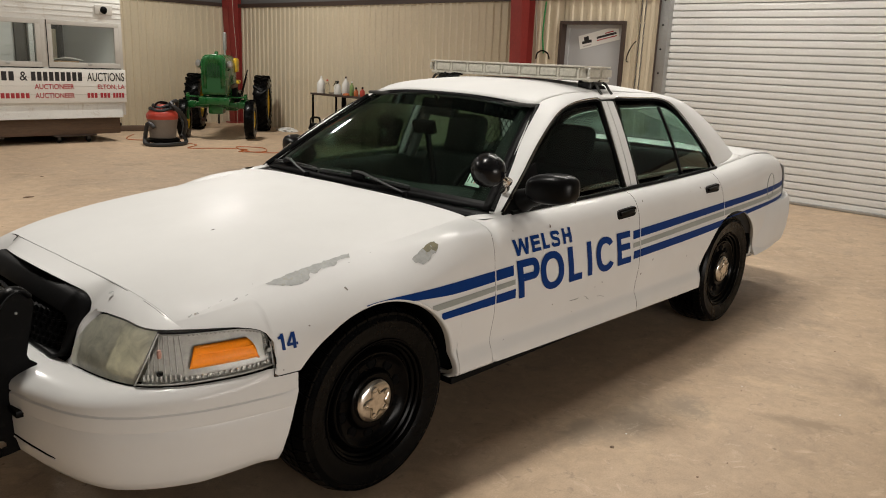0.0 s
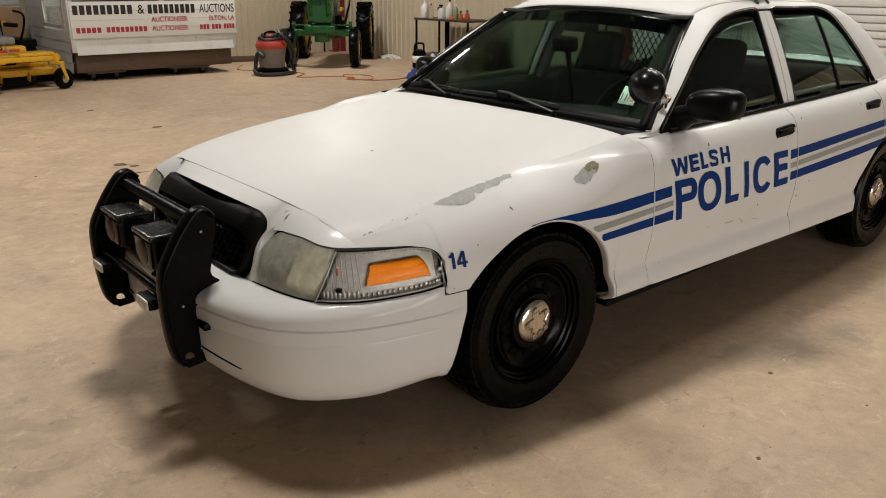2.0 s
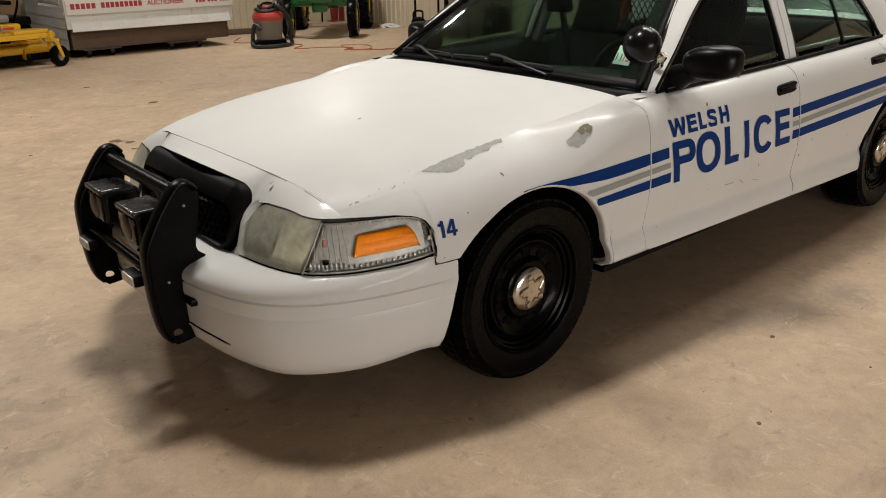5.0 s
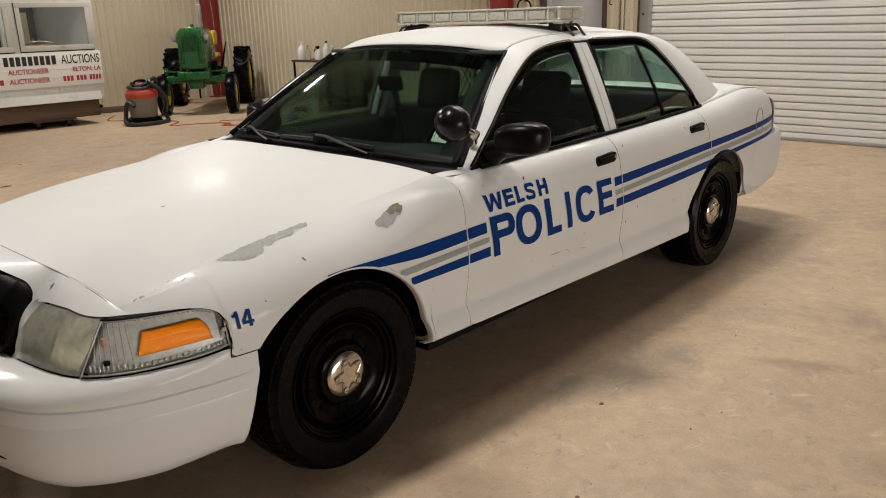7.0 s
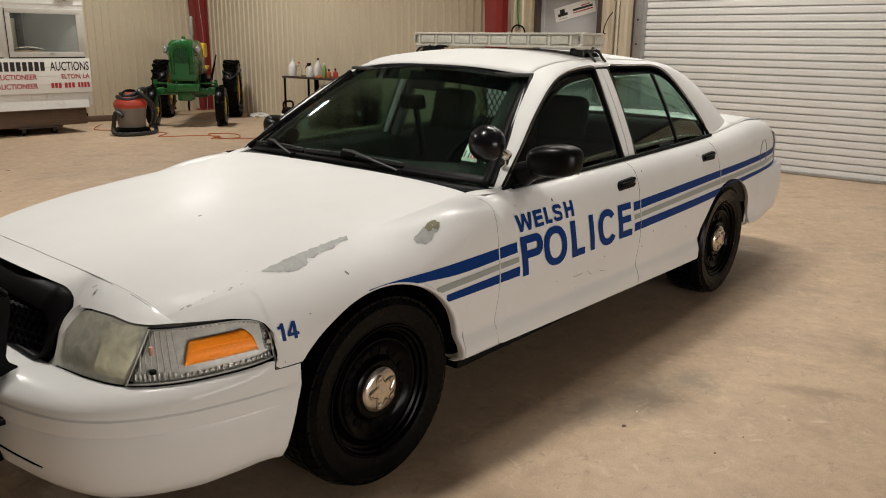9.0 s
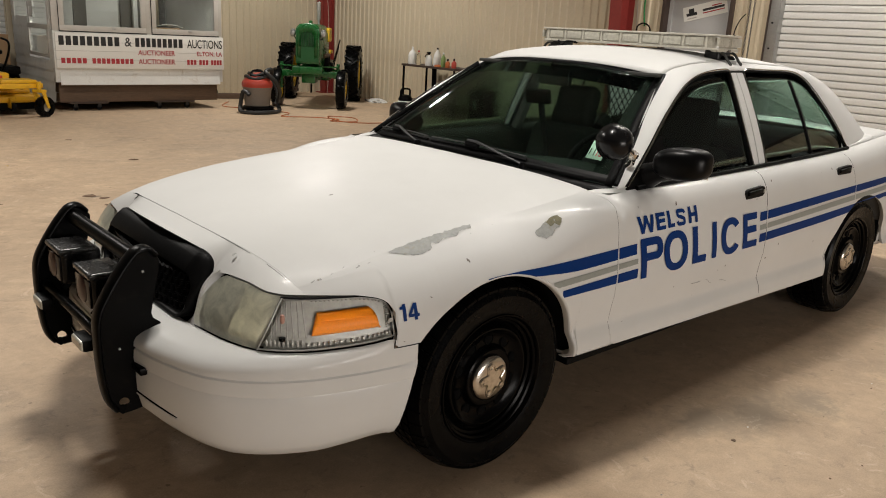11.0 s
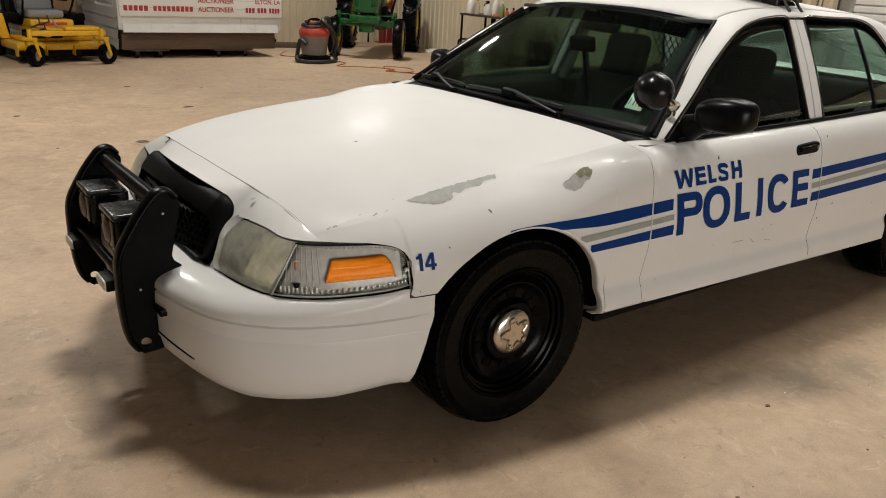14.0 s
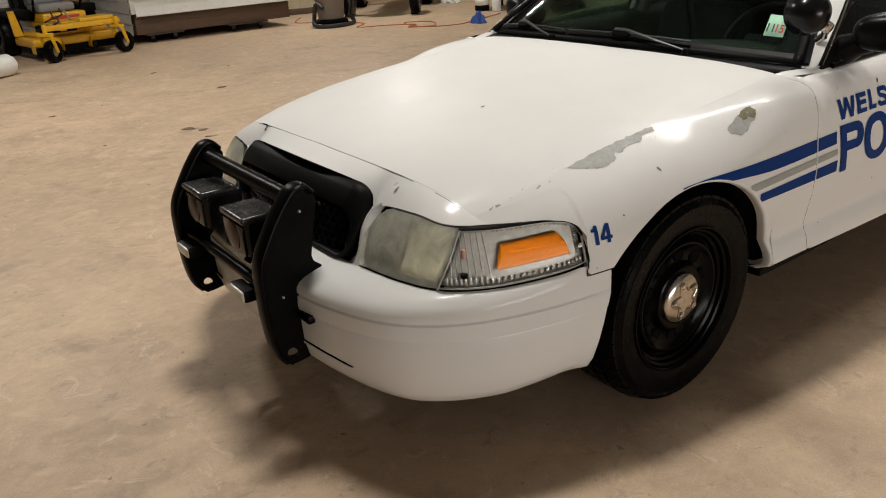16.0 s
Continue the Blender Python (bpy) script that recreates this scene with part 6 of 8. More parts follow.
# ---- worn paint: bare metal showing through ----
def patch_on(point, outline, name="paint_chip", mat=BARE):
    """An irregular flake: point(u, v) lays it on a panel."""
    pts = []
    for i, (a, b) in enumerate(outline):
        c, d = outline[(i + 1) % len(outline)]
        steps = max(2, int(math.dist((a, b), (c, d)) / 0.008))
        for q in range(steps):
            f = q / steps
            x, y = a + (c - a) * f, b + (d - b) * f
            j = noise.noise_vector((x * 60, y * 60, 3.1)) * 0.006 + noise.noise_vector((x * 170, y * 170, 1.7)) * 0.003
            pts.append((x + j.x, y + j.y))
    bm = bmesh.new()
    f = bm.faces.new([bm.verts.new((x, y, 0)) for x, y in pts])
    bmesh.ops.triangulate(bm, faces=[f])
    bmesh.ops.subdivide_edges(bm, edges=[e for e in bm.edges if e.calc_length() > 0.03], cuts=2)
    for v in bm.verts:
        v.co = point(v.co.x, v.co.y)
    return part(name, bm, mat, car, smooth=True)


def on_hood(x, y):
    return hood_point(x, y, 0.0016)


def on_flank(x, z):
    return Vector((x, -(side_y(x, z) + 0.0016), z))


patch_on(on_hood, [(-0.365, -0.757), (-0.33, -0.785), (-0.28, -0.808), (-0.225, -0.806), (-0.205, -0.786), (-0.185, -0.796), (-0.155, -0.782), (-0.105, -0.790), (-0.065, -0.774), (-0.030, -0.779), (-0.015, -0.762), (-0.05, -0.755), (-0.14, -0.755), (-0.25, -0.755), (-0.32, -0.755)], "paint_flake", FLAKE)


def on_crown(x, y):
    w = half_w(x)
    c = section_curve(x)
    best = min(c, key=lambda p: abs(p[0] - abs(y)) if p[1] > 0.72 else 9)
    i = min([k for k in range(len(c) - 1) if c[k + 1][0] >= abs(y)] or [len(c) - 2])
    (a, b), (e, f) = c[i], c[i + 1]
    t = (abs(y) - a) / (e - a) if e != a else 0
    return Vector((x, -abs(y) - 0.0008, b + (f - b) * t + 0.0016))


patch_on(on_crown, [(0.180, -0.882), (0.186, -0.898), (0.212, -0.909), (0.246, -0.911), (0.262, -0.903), (0.290, -0.905), (0.308, -0.890), (0.306, -0.872), (0.275, -0.866), (0.245, -0.872), (0.210, -0.874)], "paint_flake", FLAKE)
patch_on(on_crown, [(0.244, -0.872), (0.272, -0.867), (0.302, -0.873), (0.306, -0.889), (0.288, -0.903), (0.272, -0.892), (0.250, -0.888)], "rust_spot", surface("olive_primer", (0.16, 0.145, 0.085), 0.7, vary=0.3, scale=60)).location.z = 0.0012
rng = random.Random(5)
chips = [(-0.27, -0.285, 0.010), (-0.48, -0.76, 0.006), (-0.44, -0.765, 0.005), (-0.52, -0.74, 0.004), (-0.60, -0.735, 0.007), (-0.62, -0.728, 0.006), (-0.56, -0.742, 0.004), (-0.05, -0.80, 0.003), (0.06, -0.79, 0.003), (-0.40, -0.735, 0.003)]
for x, y, r in chips:
    r *= 0.62
    patch_on(on_hood, [(x + r * 1.6 * math.cos(a), y + r * 0.7 * math.sin(a)) for a in (q * math.tau / 7 for q in range(7))], mat=surface("dark_chip", (0.12, 0.11, 0.10), 0.7) if r > 0.005 else BARE)
flank = [(-0.125, 0.785, 0.007), (-0.30, 0.70, 0.004), (1.853, 0.585, 0.006), (1.76, 0.898, 0.008), (1.60, 0.83, 0.004), (0.98, 0.52, 0.003), (1.15, 0.45, 0.003), (2.42, 0.905, 0.006), (2.47, 0.90, 0.004), (0.66, 0.43, 0.003), (-0.40, 0.575, 0.004)]
for x, z, r in flank:
    r *= 0.8
    patch_on(on_flank, [(x + r * math.cos(a), z + r * math.sin(a)) for a in (q * math.tau / 7 for q in range(7))], mat=surface("dark_chip", (0.17, 0.15, 0.13), 0.7))
# small stone chips scattered over the doors and the front fender
rng = random.Random(21)
for n in range(9):
    x, z = rng.uniform(0.62, 2.65), rng.choice((rng.uniform(0.48, 0.60), rng.uniform(0.83, 0.90)))
    r = rng.uniform(0.0018, 0.0042)
    patch_on(on_flank, [(x + r * math.cos(a), z + 1.3 * r * math.sin(a)) for a in (q * math.tau / 6 for q in range(6))], "stone_chip", rng.choice((BARE, RUSTY, SEAM)))
# scratches on the lower door
for pts in ([(1.12, 0.508), (1.16, 0.506), (1.19, 0.507)], [(1.235, 0.508), (1.255, 0.500), (1.27, 0.488), (1.285, 0.482)], [(1.36, 0.482), (1.39, 0.478), (1.42, 0.468)]):
    part("scratch", tube([on_flank(x, z) for x, z in pts], 0.0014, 4), BARE, car)
# open seam between the front fender and the bumper's end, chipped at the corner
part("seam_gap", tube([on_flank(x, z) for x, z in ((-0.4300, 0.600), (-0.4330, 0.575), (-0.4345, 0.5575), (-0.41, 0.5575), (-0.38, 0.558), (-0.345, 0.559))], 0.0016, 5), SEAM, car)
patch_on(on_flank, [(-0.4345, 0.5580), (-0.4170, 0.5585), (-0.4345, 0.5720)], "paint_chip", RUSTY)
# hood rivet scuff, the front seam and the gap at its far corner
for a, b in ((0.50, -0.50), (-0.585, -0.700)):
    part("seam_gap", tube([hood_point(hood_front(y / 0.735 * HOOD_U) - 0.002, y, 0.0002) for y in span(a, b, 24)], 0.0007, 5), SEAM, car)
part("seam_gap", tube([hood_point(-0.708, 0.46, 0.001), hood_point(-0.714, 0.41, 0.0015), hood_point(-0.745, 0.37, 0.001)], 0.0018, 6), SEAM, car)
patch_on(on_hood, [(-0.742 + 0.010 * math.cos(a), -0.470 + 0.005 * math.sin(a)) for a in (q * math.tau / 7 for q in range(7))], "scuff", FLAKE)


# ---- wheels ----
def tyre_mesh():
    prof = [(0.228, -0.095), (0.232, -0.106), (0.245, -0.112), (0.275, -0.119), (0.296, -0.120), (0.303, -0.1225), (0.306, -0.1225), (0.309, -0.119), (0.320, -0.113), (0.328, -0.104), (0.334, -0.088), (0.337, -0.06), (0.3385, 0.0),
            (0.337, 0.06), (0.334, 0.088), (0.328, 0.104), (0.320, 0.113), (0.309, 0.119), (0.306, 0.1225), (0.303, 0.1225), (0.296, 0.120), (0.275, 0.119), (0.245, 0.112), (0.232, 0.106), (0.228, 0.095)]
    return lathe(prof, 72)


def tread_mesh():
    bm = bmesh.new()
    # tread blocks in five ribs and shoulder lugs
    for band, (z0, z1, n) in enumerate(((-0.109, -0.066, 42), (-0.058, -0.024, 56), (-0.017, 0.017, 50), (0.024, 0.058, 56), (0.066, 0.109, 42))):
        for k in range(n):
            a0 = (k + 0.10 + 0.3 * (band % 2)) * math.tau / n
            a1 = a0 + (0.89 if band in (0, 4) else 0.80) * math.tau / n
            quad = []
            for r in (0, 1):
                for a, z in ((a0, z0), (a1, z0), (a1 + 0.02, z1), (a0 + 0.02, z1)):
                    edge = abs(z) > 0.1
                    rr = (0.3210 if edge else 0.3330) + r * (0.0120 if edge else 0.0150)
                    quad.append(bm.verts.new((rr * math.cos(a), rr * math.sin(a), z)))
            for f in ((4, 5, 6, 7), (0, 1, 5, 4), (1, 2, 6, 5), (2, 3, 7, 6), (3, 0, 4, 7)):
                bm.faces.new([quad[i] for i in f])
    return bm


def rim_mesh():
    """A steel disc wheel; the outer face looks along -z."""
    prof = [(0.229, 0.100), (0.222, 0.09), (0.205, 0.05), (0.200, 0.0), (0.205, -0.055), (0.214, -0.075), (0.222, -0.096), (0.233, -0.104), (0.2375, -0.109), (0.236, -0.1135), (0.231, -0.114), (0.227, -0.110), (0.2235, -0.1005), (0.2195, -0.099), (0.2155, -0.096),
            (0.2125, -0.084), (0.2085, -0.0815), (0.2040, -0.079), (0.2005, -0.066), (0.196, -0.063), (0.191, -0.069), (0.185, -0.083), (0.180, -0.0875), (0.174, -0.0875), (0.166, -0.081), (0.150, -0.071), (0.132, -0.0665), (0.118, -0.068), (0.110, -0.076), (0.1055, -0.088), (0.101, -0.0905), (0.093, -0.089), (0.03, -0.088)]
    return lathe(prof, 64)


def cap_mesh():
    """A dome with five nut pockets on a wavy raised ring."""
    bm = lathe([(0.084, -0.086), (0.0838, -0.094), (0.0815, -0.0985), (0.074, -0.1035), (0.064, -0.1075), (0.050, -0.1098), (0.030, -0.1108), (0.0, -0.1110)], 48)
    for k in range(5):
        a = k * math.tau / 5 + 0.3
        c = Matrix.Translation((0.0515 * math.cos(a), 0.0515 * math.sin(a), -0.1055))
        lathe([(0.0115, 0.0), (0.0115, -0.0050), (0.0098, -0.0082), (0.0075, -0.0080), (0.0060, -0.0062), (0.0, -0.0080)], 16, bm, c)
    tube([cap_wave(a, 0.0, 0.0010) for a in span(0, math.tau, 81)[:-1]], 0.0024, 6, bm, closed=True)
    return bm


def cap_wave(a, off, proud):
    """The ring swings out round each pocket and in between them."""
    r = 0.0500 + 0.0135 * math.cos(5 * (a - 0.3)) + off
    return (r * math.cos(a), r * math.sin(a), -0.1110 + 2.6 * max(0.0, r - 0.03) ** 2 - proud)


def groove_mesh():
    return tube([cap_wave(a, -0.0044, -0.0010) for a in span(0, math.tau, 81)[:-1]], 0.0029, 6, closed=True)


wheel_meshes = {}


def build_wheel(x, y, side, turn):
    hub = new("wheel")
    hub.parent = car
    hub.matrix_local = pose(x, side * y, 0.3395) @ Matrix.Rotation(radians(90) * side, 4, "X") @ Matrix.Rotation(radians(turn), 4, "Z")
    made = {"tyre": (tyre_mesh, RUBBER, "worn black tyre with block tread"), "tread": (tread_mesh, RUBBER, "tread blocks"), "rim": (rim_mesh, RIMBLACK, "black steel disc wheel"), "hub_cap": (cap_mesh, CHROME, "small chrome centre cap"), "cap_groove": (groove_mesh, GROOVE, "brown dirt in the groove of the cap")}
    for name, (make, mat, label) in made.items():
        if name in wheel_meshes:
            ob = new(name, wheel_meshes[name])
            ob.parent = hub
            tagged(ob, label)
        else:
            ob = part(name, make(), mat, hub, label)
            wheel_meshes[name] = ob.data
        if name == "tread":
            tagged(ob, kind="stuff")
    for k in range(10):
        a = k * math.tau / 10
        if "hole" not in wheel_meshes:
            wheel_meshes["hole"] = part("vent_hole", lathe([(0.0, -0.0705), (0.0165, -0.0700), (0.0185, -0.0690), (0.0200, -0.0725), (0.0220, -0.0690)], 16), SEAM, hub).data
            ob = bpy.data.objects["vent_hole"]
        else:
            ob = new("vent_hole", wheel_meshes["hole"])
            ob.parent = hub
        ob.matrix_local = pose(0.137 * math.cos(a), 0.137 * math.sin(a), 0)


for n, (x, y, side) in enumerate(((0, 0.800, -1), (0, 0.800, 1), (2.911, 0.825, -1), (2.911, 0.825, 1))):
    build_wheel(x, y, side, 20 + 37 * n)


# ---- things along the walls ----
TRACGREEN = surface("tractor_green", (0.008, 0.105, 0.020), 0.28, vary=0.2, scale=6, coat=0.3)
TRACYELLOW = surface("wheel_yellow", (0.70, 0.45, 0.02), 0.4, vary=0.15, scale=8)
YELLOW = surface("mower_yellow", (0.74, 0.41, 0.012), 0.35, vary=0.15, scale=6, coat=0.3, dirt=(0.30, 0.17, 0.03))
ALU = surface("white_aluminium_siding", (0.70, 0.70, 0.67), 0.4, vary=0.1, scale=3, dirt=(0.52, 0.48, 0.42))
FRAMEGREY = surface("grey_window_frame", (0.50, 0.48, 0.44), 0.45, vary=0.12, scale=5)
SIGNWHITE = surface("sign_white", (0.78, 0.77, 0.73), 0.45, vary=0.05, scale=3)
BROWN = surface("brown_plywood", (0.115, 0.072, 0.045), 0.7, vary=0.3, scale=4, fine=30, stretch=(0.4, 1, 3))
INK = surface("black_lettering", (0.015, 0.014, 0.014), 0.5)
REDINK = surface("red_lettering", (0.40, 0.03, 0.04), 0.5, vary=0.15, scale=30)
PANE = glass("booth_glass", (0.85, 0.90, 0.87))
CARDBOARD = surface("cardboard", (0.34, 0.21, 0.11), 0.8, vary=0.15, scale=5)
ORANGE = surface("orange_cord", (0.45, 0.12, 0.03), 0.5)
HOSE = surface("black_hose", (0.018, 0.018, 0.018), 0.5, vary=0.3)
GREYPL = surface("grey_plastic_tank", (0.20, 0.17, 0.145), 0.5, vary=0.15, scale=8)
REDPL = surface("red_plastic", (0.45, 0.05, 0.03), 0.4, vary=0.15, scale=8)
SEATGREY = surface("grey_vinyl_seat", (0.21, 0.21, 0.215), 0.5, vary=0.1, scale=8)


def flat_part(name, bm, m, mat, parent, label=""):
    """Letters or bars laid out in x and y, put up by m."""
    bmesh.ops.transform(bm, matrix=m, verts=bm.verts)
    return part(name, bm, mat, parent, label, smooth=False)


# -- auction booth: a small white office on dollies
booth = thing("auction_booth", "white metal-sided auctioneer's booth with a sign on dollies", "booth")
BX0, BX1, BY0, BY1 = 1.56, 4.20, 9.98, 12.25
UPR = Matrix.Rotation(radians(90), 4, "X")


def at_front(x, z, y=BY0):
    return Matrix.Translation((x, y, z)) @ UPR


part("skirt", rbox(BX0 + 0.06, BX1 - 0.06, BY0 + 0.10, BY1 - 0.1, 0.13, 0.44, 0.008), BROWN, booth, "dark brown plywood skirt")
part("apron_board", grid([[(BX0 + 0.06, BY0 + 0.02, 0.655), (BX1 - 0.06, BY0 + 0.02, 0.655)], [(BX0 + 0.06, BY0 - 0.025, 0.41), (BX1 - 0.06, BY0 - 0.025, 0.41)], [(BX0 + 0.06, BY0 + 0.005, 0.405), (BX1 - 0.06, BY0 + 0.005, 0.405)]]), ALU, booth, "white apron board", smooth=False, solid=0.01)
part("sign_board", rbox(BX0 + 0.02, BX1 + 0.01, BY0 - 0.035, BY0 - 0.005, 0.645, 1.165, 0.006), SIGNWHITE, booth, "white sign board with black and red lettering")
for z in (0.775, 0.905, 1.035):
    part("sign_groove", box(BX0 + 0.02, BX1 + 0.01, BY0 - 0.0365, BY0 - 0.034, z - 0.0025, z + 0.0025), FRAMEGREY, booth, smooth=False)
SX = lambda px: 1.58 + (px - 63) / (355 - 63) * 2.63
def sign_text(text, p0, p1, z0, h, mat, bold=0.02):
    flat_part("sign_word", lettering(text, h, bold, SX(p1) - SX(p0)), at_front(SX(p0), z0, BY0 - 0.0375), mat, booth)
def sign_bar(p0, p1, z0, h, mat):
    """A word that is not spelled out: a bar of its size."""
    flat_part("sign_bar", extruded([(0, 0), (SX(p1) - SX(p0), 0), (SX(p1) - SX(p0), h), (0, h)], 0.002), at_front(SX(p0), z0, BY0 - 0.036), mat, booth)
for p0, p1 in ((68, 168), (192, 279)):
    n = 9
    for q in range(n):
        w = (p1 - p0) / n
        sign_bar(p0 + q * w, p0 + q * w + w * 0.72, 0.985, 0.135, INK)
sign_text("&", 174, 186, 0.985, 0.135, INK, 0.01)
sign_text("AUCTIONS", 285, 352, 0.985, 0.135, INK, 0.01)
sign_text("AUCTIONEER", 196, 262, 0.858, 0.080, REDINK)
sign_text("ELTON, LA", 303, 352, 0.850, 0.085, REDINK)
sign_text("AUCTIONEER", 196, 262, 0.722, 0.080, REDINK)
for p0, p1, n in ((70, 112, 5), (119, 189, 9), (284, 303, 3), (307, 326, 3), (330, 352, 4)):
    for q in range(n):
        w = (p1 - p0) / n
        sign_bar(p0 + q * w, p0 + q * w + w * 0.74, 0.722, 0.078, REDINK)
# window band
part("front_wall", rbox(BX0, BX1, BY0, BY0 + 0.06, 0.44, 1.19, 0.004), ALU, booth)
part("front_header", rbox(BX0, BX1, BY0, BY0 + 0.06, 1.90, 2.42, 0.004), ALU, booth, "white header with horizontal ribs")
for z in span(1.98, 2.38, 6):
    part("siding_rib", box(BX0, BX1, BY0 - 0.006, BY0 + 0.002, z - 0.006, z + 0.006), ALU, booth, smooth=False)
for x0, x1 in ((BX0, BX0 + 0.10), (2.93, 3.03), (BX1 - 0.06, BX1)):
    part("window_post", rbox(x0, x1, BY0 - 0.004, BY0 + 0.056, 1.186, 1.904, 0.004), FRAMEGREY, booth)
for x0, x1 in ((BX0 + 0.10, 2.93), (3.03, BX1 - 0.06)):
    w = new("booth_window")
    w.parent = booth
    tagged(w, "grey framed sliding booth window")
    for a, b, c, d in ((x0, x1, 1.19, 1.27), (x0, x1, 1.83, 1.90), (x0, x0 + 0.07, 1.27, 1.83), (x1 - 0.07, x1, 1.27, 1.83)):
        part("window_frame", rbox(a, b, BY0 - 0.012, BY0 + 0.03, c, d, 0.004), FRAMEGREY, w)
    ob = part("pane", box(x0 + 0.07, x1 - 0.07, BY0 + 0.008, BY0 + 0.013, 1.27, 1.83), PANE, w, smooth=False)
    ob.visible_shadow = False
    part("frame_gap", rbox(x0 - 0.012, x1 + 0.012, BY0 - 0.010, BY0 - 0.004, 1.176, 1.19, 0.002), BLACK, w)
    part("frame_gap", rbox(x0 - 0.010, x0, BY0 - 0.012, BY0 - 0.003, 1.19, 1.90, 0.002), BLACK, w)
    part("latch", rbox(x1 - 0.52, x1 - 0.46, BY0 - 0.022, BY0 - 0.008, 1.225, 1.265, 0.006), STEEL, w)
part("vent_box", rbox(3.78, 4.06, BY0 - 0.02, BY0 + 0.0, 2.02, 2.17, 0.006), FRAMEGREY, booth, "square vent with a round horn")
part("horn", lathe([(0.0, 0.03), (0.03, 0.028), (0.055, 0.012), (0.058, 0.0)], 18, None, Matrix.Translation((3.92, BY0 - 0.02, 2.095)) @ Matrix.Rotation(radians(90), 4, "X")), BLACK, booth)
# side wall with horizontal siding and its small window
for k in range(15):
    z0 = 0.13 + k * 0.153
    if 0.80 < z0 + 0.1 < 1.9:
        spans = ((BY0 + 0.06, 10.18), (10.95, 11.2), (12.1, BY1)) if z0 > 1.25 else ((BY0 + 0.06, 10.18), (11.30, BY1))
    else:
        spans = ((BY0 + 0.06, BY1),)
    for a, b in spans:
        part("siding_board", grid([[(BX0 + 0.012, y, z0), (BX0 - 0.008, y, z0 + 0.004), (BX0 + 0.004, y, z0 + 0.155), (BX0 + 0.03, y, z0 + 0.155)] for y in (a, b)]), ALU, booth, smooth=False)
for a, b, c, d in ((10.18, 11.30, 0.78, 0.83), (10.18, 11.30, 1.19, 1.26), (10.18, 10.24, 0.83, 1.19), (11.24, 11.30, 0.83, 1.19)):
    part("side_frame", rbox(BX0 - 0.01, BX0 + 0.03, a, b, c, d, 0.004), FRAMEGREY, booth)
ob = part("side_pane", box(BX0 + 0.008, BX0 + 0.013, 10.24, 11.24, 0.83, 1.19), PANE, booth, smooth=False)
ob.visible_shadow = False
part("side_pane", box(BX0 + 0.008, BX0 + 0.013, 10.18, 12.1, 1.26, 1.9), PANE, booth, smooth=False).visible_shadow = False
for y in (10.14, 11.2, 12.1):
    part("corner_post", rbox(BX0 - 0.008, BX0 + 0.05, y - 0.04, y + 0.05, 1.19, 2.42, 0.004), ALU, booth)
part("back_wall", rbox(BX0 + 0.02, BX1, BY1 - 0.05, BY1, 0.13, 2.42, 0.004), ALU, booth)
part("right_wall", rbox(BX1 - 0.05, BX1, BY0 + 0.06, BY1 - 0.05, 0.44, 2.42, 0.004), ALU, booth)
for a, b, c, d in ((BX0 - 0.04, BX1 + 0.04, BY0 - 0.05, BY0 + 0.06), (BX0 - 0.04, BX1 + 0.04, BY1 - 0.06, BY1 + 0.02), (BX0 - 0.04, BX0 + 0.06, BY0 + 0.06, BY1 - 0.06), (BX1 - 0.06, BX1 + 0.04, BY0 + 0.06, BY1 - 0.06)):
    part("top_rail", rbox(a, b, c, d, 2.42, 2.47, 0.008), ALU, booth, "white top rail of the roofless booth")
BOARDGREY = surface("dark_grey_board", (0.10, 0.095, 0.085), 0.6, vary=0.2, scale=5)
for k in range(9):
    part("inner_siding", box(BX0 + 0.05, 3.30, BY1 - 0.062, BY1 - 0.048, 1.02 + k * 0.155, 1.165 + k * 0.155), ALU, booth, smooth=False)
part("booth_floor", box(BX0 + 0.02, BX1 - 0.05, BY0 + 0.06, BY1 - 0.05, 0.44, 0.50), BROWN, booth, smooth=False)
part("counter", rbox(BX0 + 0.1, BX1 - 0.06, BY0 + 0.07, BY0 + 0.50, 1.17, 1.20, 0.005), BROWN, booth, "brown counter inside the window")
part("inner_post", rbox(2.26, 2.46, 11.3, 11.36, 0.5, 2.42, 0.004), BOARDGREY, booth)
part("inner_frame", rbox(3.30, 4.12, 12.14, 12.19, 0.5, 2.30, 0.004), BOARDGREY, booth)
part("inner_door", rbox(3.78, 3.98, 12.10, 12.135, 0.5, 1.80, 0.004), PANEL, booth)
part("inner_jamb", rbox(3.50, 3.58, 12.06, 12.135, 0.5, 2.35, 0.004), ALU, booth)
papers = thing("paper_pile", "loose papers and a box on the booth counter", "papers")
part("box", rbox(3.15, 3.55, BY0 + 0.15, BY0 + 0.42, 1.2005, 1.29, 0.004), CARDBOARD, papers)
part("sheets", grid([[(3.1 + 0.5 * a, BY0 + 0.12 + 0.3 * b, 1.295 + 0.05 * math.sin(a * 3) * (1 - b)) for a in span(0, 1, 6)] for b in span(0, 1, 4)]), SIGNWHITE, papers, solid=0.004)
for x in (1.85, 2.2, 3.15, 3.62):
    dolly = new("dolly_wheel")
    dolly.parent = booth
    part("caster", lathe([(0.0, -0.016), (0.040, -0.016), (0.044, 0.0), (0.040, 0.016), (0.0, 0.016)], 18, None, Matrix.Translation((x, BY0 + 0.16, 0.044)) @ Matrix.Rotation(radians(90), 4, "X")), BLACK, dolly)
    part("fork", rbox(x - 0.03, x + 0.03, BY0 + 0.13, BY0 + 0.19, 0.05, 0.115, 0.008), WIPER, dolly)
